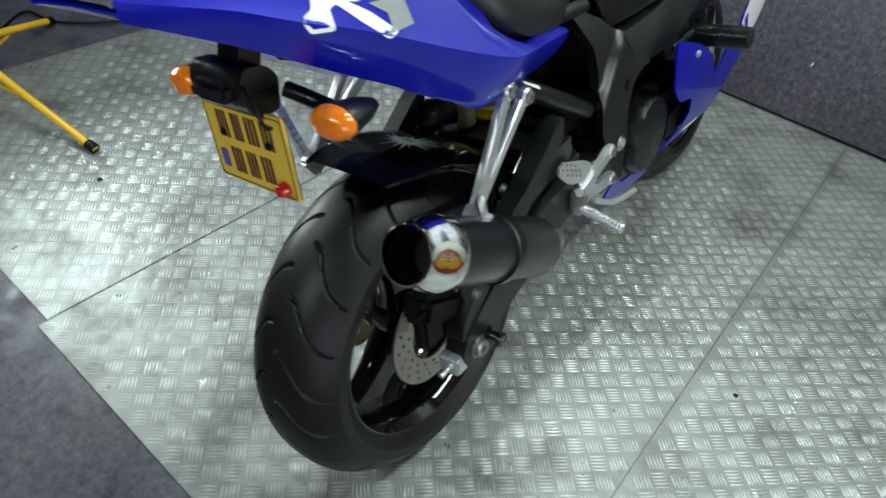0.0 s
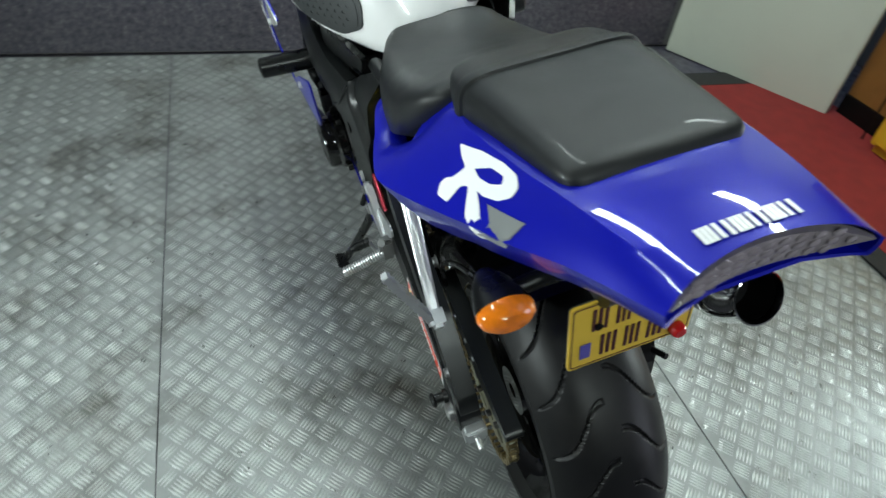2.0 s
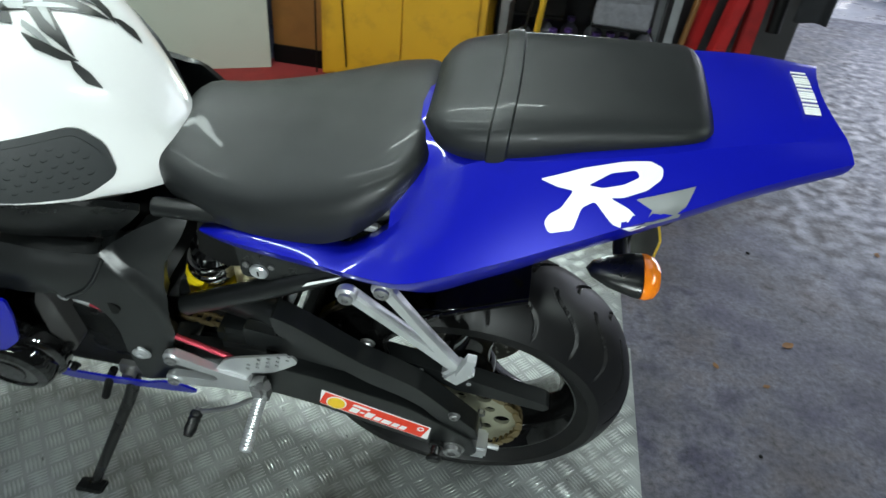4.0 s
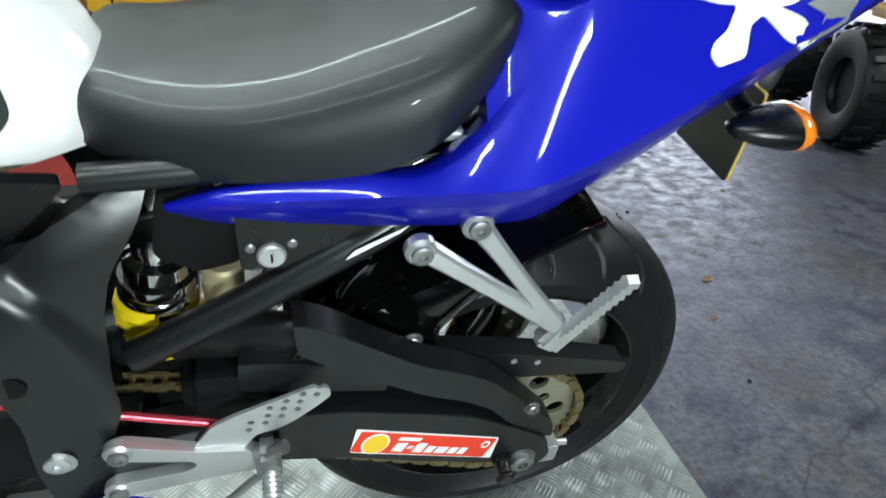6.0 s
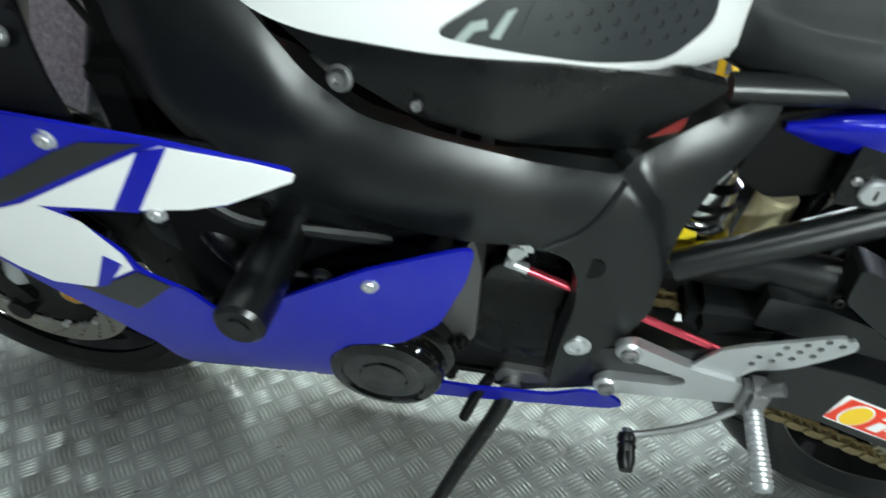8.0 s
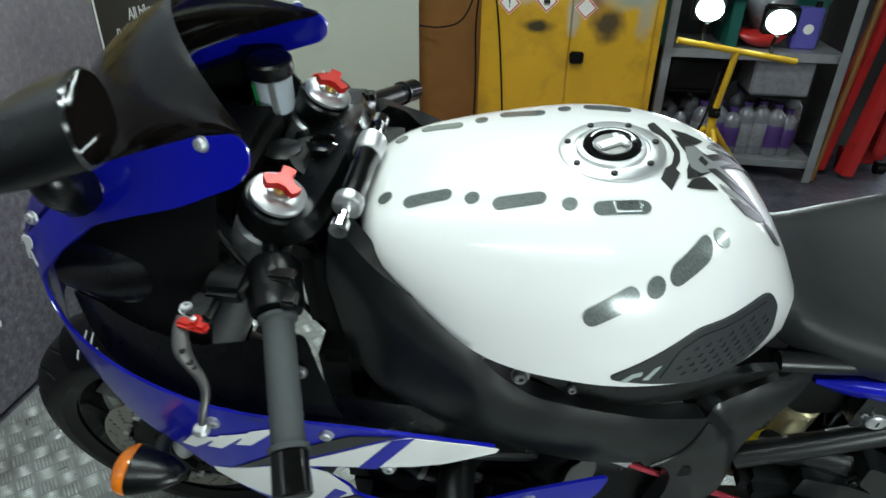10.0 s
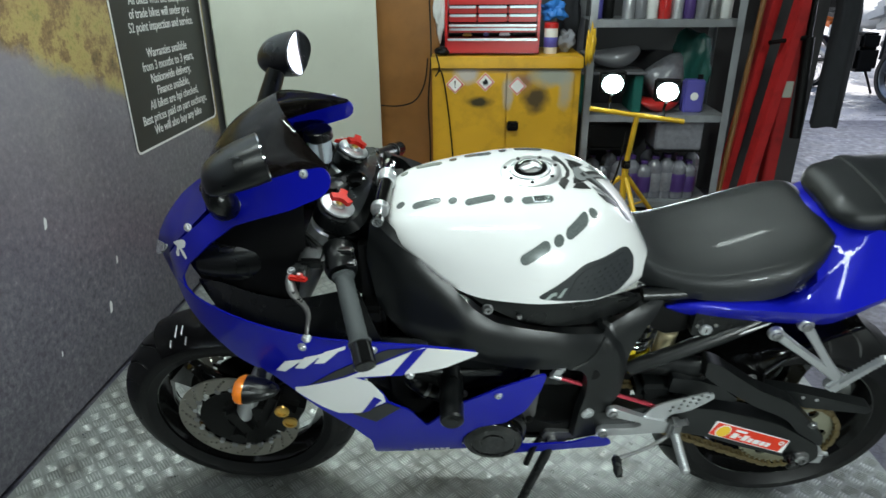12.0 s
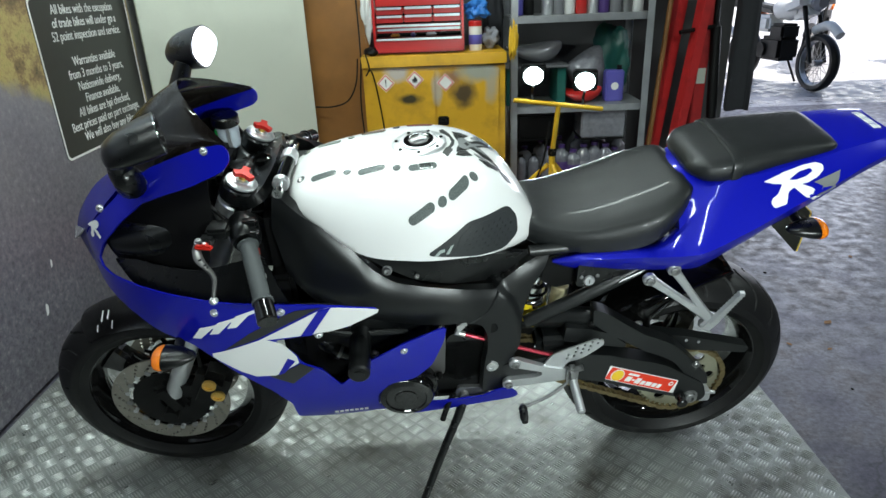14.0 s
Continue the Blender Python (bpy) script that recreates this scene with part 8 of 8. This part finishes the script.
beam((1.31, 2.42, 0.02), (1.53, 2.52, 1.75), 0.065, 0.065, CRANE_RED, "leg", crane)
beam((1.42, 2.36, 0.02), (1.60, 2.40, 1.45), 0.075, 0.06, CRANE_RED, "leg", crane)
beam((1.60, 2.48, 0.10), (1.62, 2.48, 1.85), 0.07, 0.07, CRANE_RED, "mast", crane)
beam((1.46, 2.55, 0.06), (1.66, 2.55, 0.06), 0.07, 0.07, CRANE_RED, "foot_beam", crane)
part("ram", merged(rod((1.69, 2.42, 0.45), (1.66, 2.44, 1.0), 0.03), rod((1.66, 2.44, 1.0), (1.65, 2.46, 1.4), 0.016)), DULL, crane, "black hydraulic ram")
part("cross_pin", rod((1.42, 2.35, 0.98), (1.66, 2.44, 1.0), 0.012), DULL, crane)
part("label_band", box(1.605, 2.438, 0.72, 0.05, 0.004, 0.09, 0.001), CREAM, crane)
for x in (1.33, 1.44, 1.62):
    part("castor", merged(rod((x - 0.02, 2.45, 0.03), (x + 0.02, 2.45, 0.03), 0.03), box(x, 2.45, 0.055, 0.05, 0.05, 0.02, 0.004)), DULL, crane)
pole = tagged(part("wooden_pole", rod((1.255, 2.30, 0.0), (1.44, 2.50, 1.7), 0.014), WOOD), "thin dark wooden pole leaning on the shelving", "pole")
# black jacket hung on the crane
jk = []
for k in range(15):
    t = k / 14
    z = 1.75 - 1.23 * t
    ring = []
    for i in range(28):
        a = 2 * math.pi * i / 28
        f = 1 + 0.10 * math.sin(5 * a + 3 * t) + 0.06 * math.sin(9 * a - 5 * t)
        ring.append((1.745 + 0.085 * min(1, 2 * t) + (0.05 + 0.022 * t) * f * math.cos(a), 2.42 + (0.045 + 0.02 * t) * f * math.sin(a), z + 0.008 * math.sin(3 * a)))
    jk.append(ring)
tagged(part("jacket", loft(jk), CLOTH, angle=70), "black jacket hanging from the engine crane", "jacket")

# yard outside: parked motorcycles
def parked_bike(m, tank_mat, label):
    p = thing("parked_motorcycle", label, "motorcycle", m, "motorcycles parked in the yard")
    for x in (-0.70, 0.70):
        wm = Matrix.Translation((x, 0, 0.31)) @ YAX
        w = part("wheel", moved(lathe([(0.25, -0.05), (0.29, -0.055), (0.312, -0.03), (0.318, 0), (0.312, 0.03), (0.29, 0.055), (0.25, 0.05)], 48, closed=True), wm), RUBBER, p)
        part("rim", moved(merged(lathe([(0.252, -0.035), (0.24, -0.03), (0.24, 0.03), (0.252, 0.035)], 40, closed=True), lathe([(0, -0.05), (0.035, -0.05), (0.035, 0.05), (0, 0.05)], 20), *[rod((0.03 * math.cos(a), 0.03 * math.sin(a), e), (0.245 * math.cos(a + 0.3 * e), 0.245 * math.sin(a + 0.3 * e), 0), 0.003, None, 6) for e in (-0.04, 0.04) for a in [2 * math.pi * k / 12 for k in range(12)]]), wm), STEEL, w)
    part("engine", merged(box(0.02, 0, 0.42, 0.42, 0.28, 0.28, 0.04), box(-0.05, 0, 0.62, 0.26, 0.24, 0.18, 0.03), rod((0.15, 0.13, 0.40), (0.15, 0.17, 0.40), 0.09)), DULL, p)
    part("fork", merged(*[rod((-0.70, s * 0.09, 0.31), (-0.42, s * 0.09, 1.0), 0.024) for s in (-1, 1)]), DULL, p)
    part("mudguard", tube([(-0.98, 0, 0.62), (-0.80, 0, 0.72), (-0.58, 0, 0.66)], 0.05, 10), tank_mat, p)
    part("tank", moved(lathe([(0, -0.28), (0.09, -0.24), (0.14, -0.05), (0.13, 0.12), (0.05, 0.25), (0, 0.27)], 24, Matrix.Rotation(radians(90), 4, "Y")), Matrix.Translation((-0.08, 0, 0.88))), tank_mat, p)
    part("seat", box(0.38, 0, 0.88, 0.62, 0.22, 0.09, 0.035, Matrix.Rotation(radians(-5), 4, "Y")), VINYL, p)
    part("tail_box", merged(box(0.78, 0, 0.99, 0.28, 0.34, 0.22, 0.04)), DULL, p, "black top box")
    part("side_panel", merged(box(0.30, 0, 0.70, 0.36, 0.24, 0.2, 0.04)), tank_mat, p)
    part("front_cowl", box(-0.36, 0, 0.93, 0.46, 0.36, 0.30, 0.11, Matrix.Rotation(radians(18), 4, "Y"), 4), tank_mat, p)
    part("tail_cowl", box(0.58, 0, 0.80, 0.34, 0.22, 0.14, 0.05, Matrix.Rotation(radians(-10), 4, "Y"), 3), ORANGE, p, "orange tail panel")
    part("swingarm", merged(*[rod((0.1, s * 0.1, 0.42), (0.70, s * 0.1, 0.31), 0.025) for s in (-1, 1)]), DULL, p)
    part("exhaust", rod((0.25, 0.16, 0.42), (0.85, 0.18, 0.60), 0.055, 0.06), STEEL, p)
    part("screen", sheet(rounded([(-0.12, 0.0), (0.12, 0.0), (0.09, 0.26), (-0.09, 0.26)], 0.04), lambda u, v: (-0.58 + 0.5 * v + 1.5 * u * u, u, 1.02 + v), 0.004, 0.05), SMOKE, p)
    part("headlamp", moved(lathe([(0, -0.05), (0.08, -0.03), (0.095, 0.03), (0.06, 0.08), (0, 0.09)], 22, Matrix.Rotation(radians(-90), 4, "Y")), Matrix.Translation((-0.56, 0, 0.95))), HEAD, p)
    part("handlebar", tube([(-0.36, -0.40, 1.12), (-0.40, -0.2, 1.10), (-0.42, 0, 1.04), (-0.40, 0.2, 1.10), (-0.36, 0.40, 1.12)], 0.013, 8), DULL, p)
    part("stand", rod((0.05, -0.13, 0.36), (0.02, -0.30, 0.0), 0.014), DULL, p)
    return p


parked_bike(pose(4.27, 6.65, 0, 0, 0, 98), SACK, "white touring motorcycle with black top box parked in the yard")
parked_bike(pose(5.5, 8.0, 0, 0, 0, 55), GREYP, "grey motorcycle parked behind in the yard")
parked_bike(pose(6.8, 7.2, 0, 0, 0, 75), ORANGE, "orange motorcycle parked further along the yard")
# fat tyred machine by the east side
quad = thing("quad_bike", "dark quad bike with chunky tyres parked on the concrete", "quad bike", pose(3.45, 2.12, 0, 0, 0, 70))
for x in (-0.45, 0.45):
    for y in (-0.36, 0.36):
        wm = Matrix.Translation((x, y, 0.27)) @ YAX
        w = part("wheel", moved(lathe([(0.13, -0.09), (0.20, -0.115), (0.25, -0.105), (0.272, -0.06), (0.275, 0), (0.272, 0.06), (0.25, 0.105), (0.20, 0.115), (0.13, 0.09)], 48, closed=True), wm), RUBBER, quad)
        part("rim", moved(lathe([(0, -0.05), (0.12, -0.06), (0.135, -0.085), (0.135, 0.085), (0.12, 0.06), (0, 0.05)], 28), wm), DULL, w)
        part("tread_block", moved(merged(*[moved(box(0.277, 0, e * 0.055, 0.014, 0.03, 0.075, 0.003), Matrix.Rotation(2 * math.pi * (k + 0.25 * e) / 22, 4, "Z")) for k in range(22) for e in (-1, 1)]), wm), RUBBER, w)
part("chassis", merged(box(0, 0, 0.38, 0.8, 0.22, 0.16, 0.03), rod((-0.45, -0.36, 0.27), (-0.45, 0.36, 0.27), 0.025), rod((0.45, -0.36, 0.27), (0.45, 0.36, 0.27), 0.025)), DULL, quad)
part("bodywork", merged(box(0.0, 0, 0.60, 0.7, 0.26, 0.18, 0.06), box(-0.45, 0, 0.62, 0.32, 0.8, 0.05, 0.02), box(0.45, 0, 0.62, 0.34, 0.85, 0.05, 0.02)), CAB_YELLOW, quad)
part("seat", box(0.18, 0, 0.73, 0.55, 0.24, 0.1, 0.04), VINYL, quad)
part("handlebar", tube([(-0.18, -0.36, 0.95), (-0.26, -0.15, 0.93), (-0.28, 0, 0.88), (-0.26, 0.15, 0.93), (-0.18, 0.36, 0.95)], 0.013, 8), DULL, quad)
part("column", rod((-0.42, 0, 0.45), (-0.27, 0, 0.9), 0.02), DULL, quad)

# dry leaves blown onto the concrete
LEAF = material("dry_leaf", (0.16, 0.075, 0.025), 0.7, vary=0.4, scale=60)
for x, y, turn, size in ((1.518, 0.73, 30, 0.020), (1.292, 0.586, 110, 0.012), (1.417, 0.543, 200, 0.011), (1.98, 1.337, 70, 0.016)):
    outline = curve2([(-1.0, 0.0), (-0.4, 0.5), (0.3, 0.55), (1.1, 0.05), (0.4, -0.45), (-0.3, -0.5)], 3)
    leaf = part("fallen_leaf", sheet([(u * size, v * size) for u, v in outline], lambda u, v: (u, v, 0.004 + 9.0 * v * v + 4.0 * u * u), 0.0008, 0.006), LEAF)
    leaf.matrix_world = pose(x, y, -0.006, 0, 0, turn)
    tagged(leaf, "curled dry brown leaf on the concrete", "leaf", "leaves on the floor")

# grit on the floor
for x, y, r in ((0.058, 0.691, 0.006), (0.692, -1.003, 0.008), (0.371, 1.011, 0.004), (0.027, 1.076, 0.004), (1.5, 1.2, 0.007), (1.35, 0.3, 0.005), (1.3, -0.5, 0.004)):
    bm = bmesh.new()
    bmesh.ops.create_icosphere(bm, subdivisions=2, radius=r)
    for v in bm.verts:
        v.co *= 1 + 0.35 * noise.noise(v.co * 300 + Vector((x, y, 0)))
        v.co.z = v.co.z * 0.55 + r * 0.45
    ob = part("grit", bm, DULL)
    ob.matrix_world = pose(x, y, 0.0 if x < 1.04 else -0.005)
    tagged(ob, "small dark crumb of grit on the floor", "grit", "crumbs on the floor")
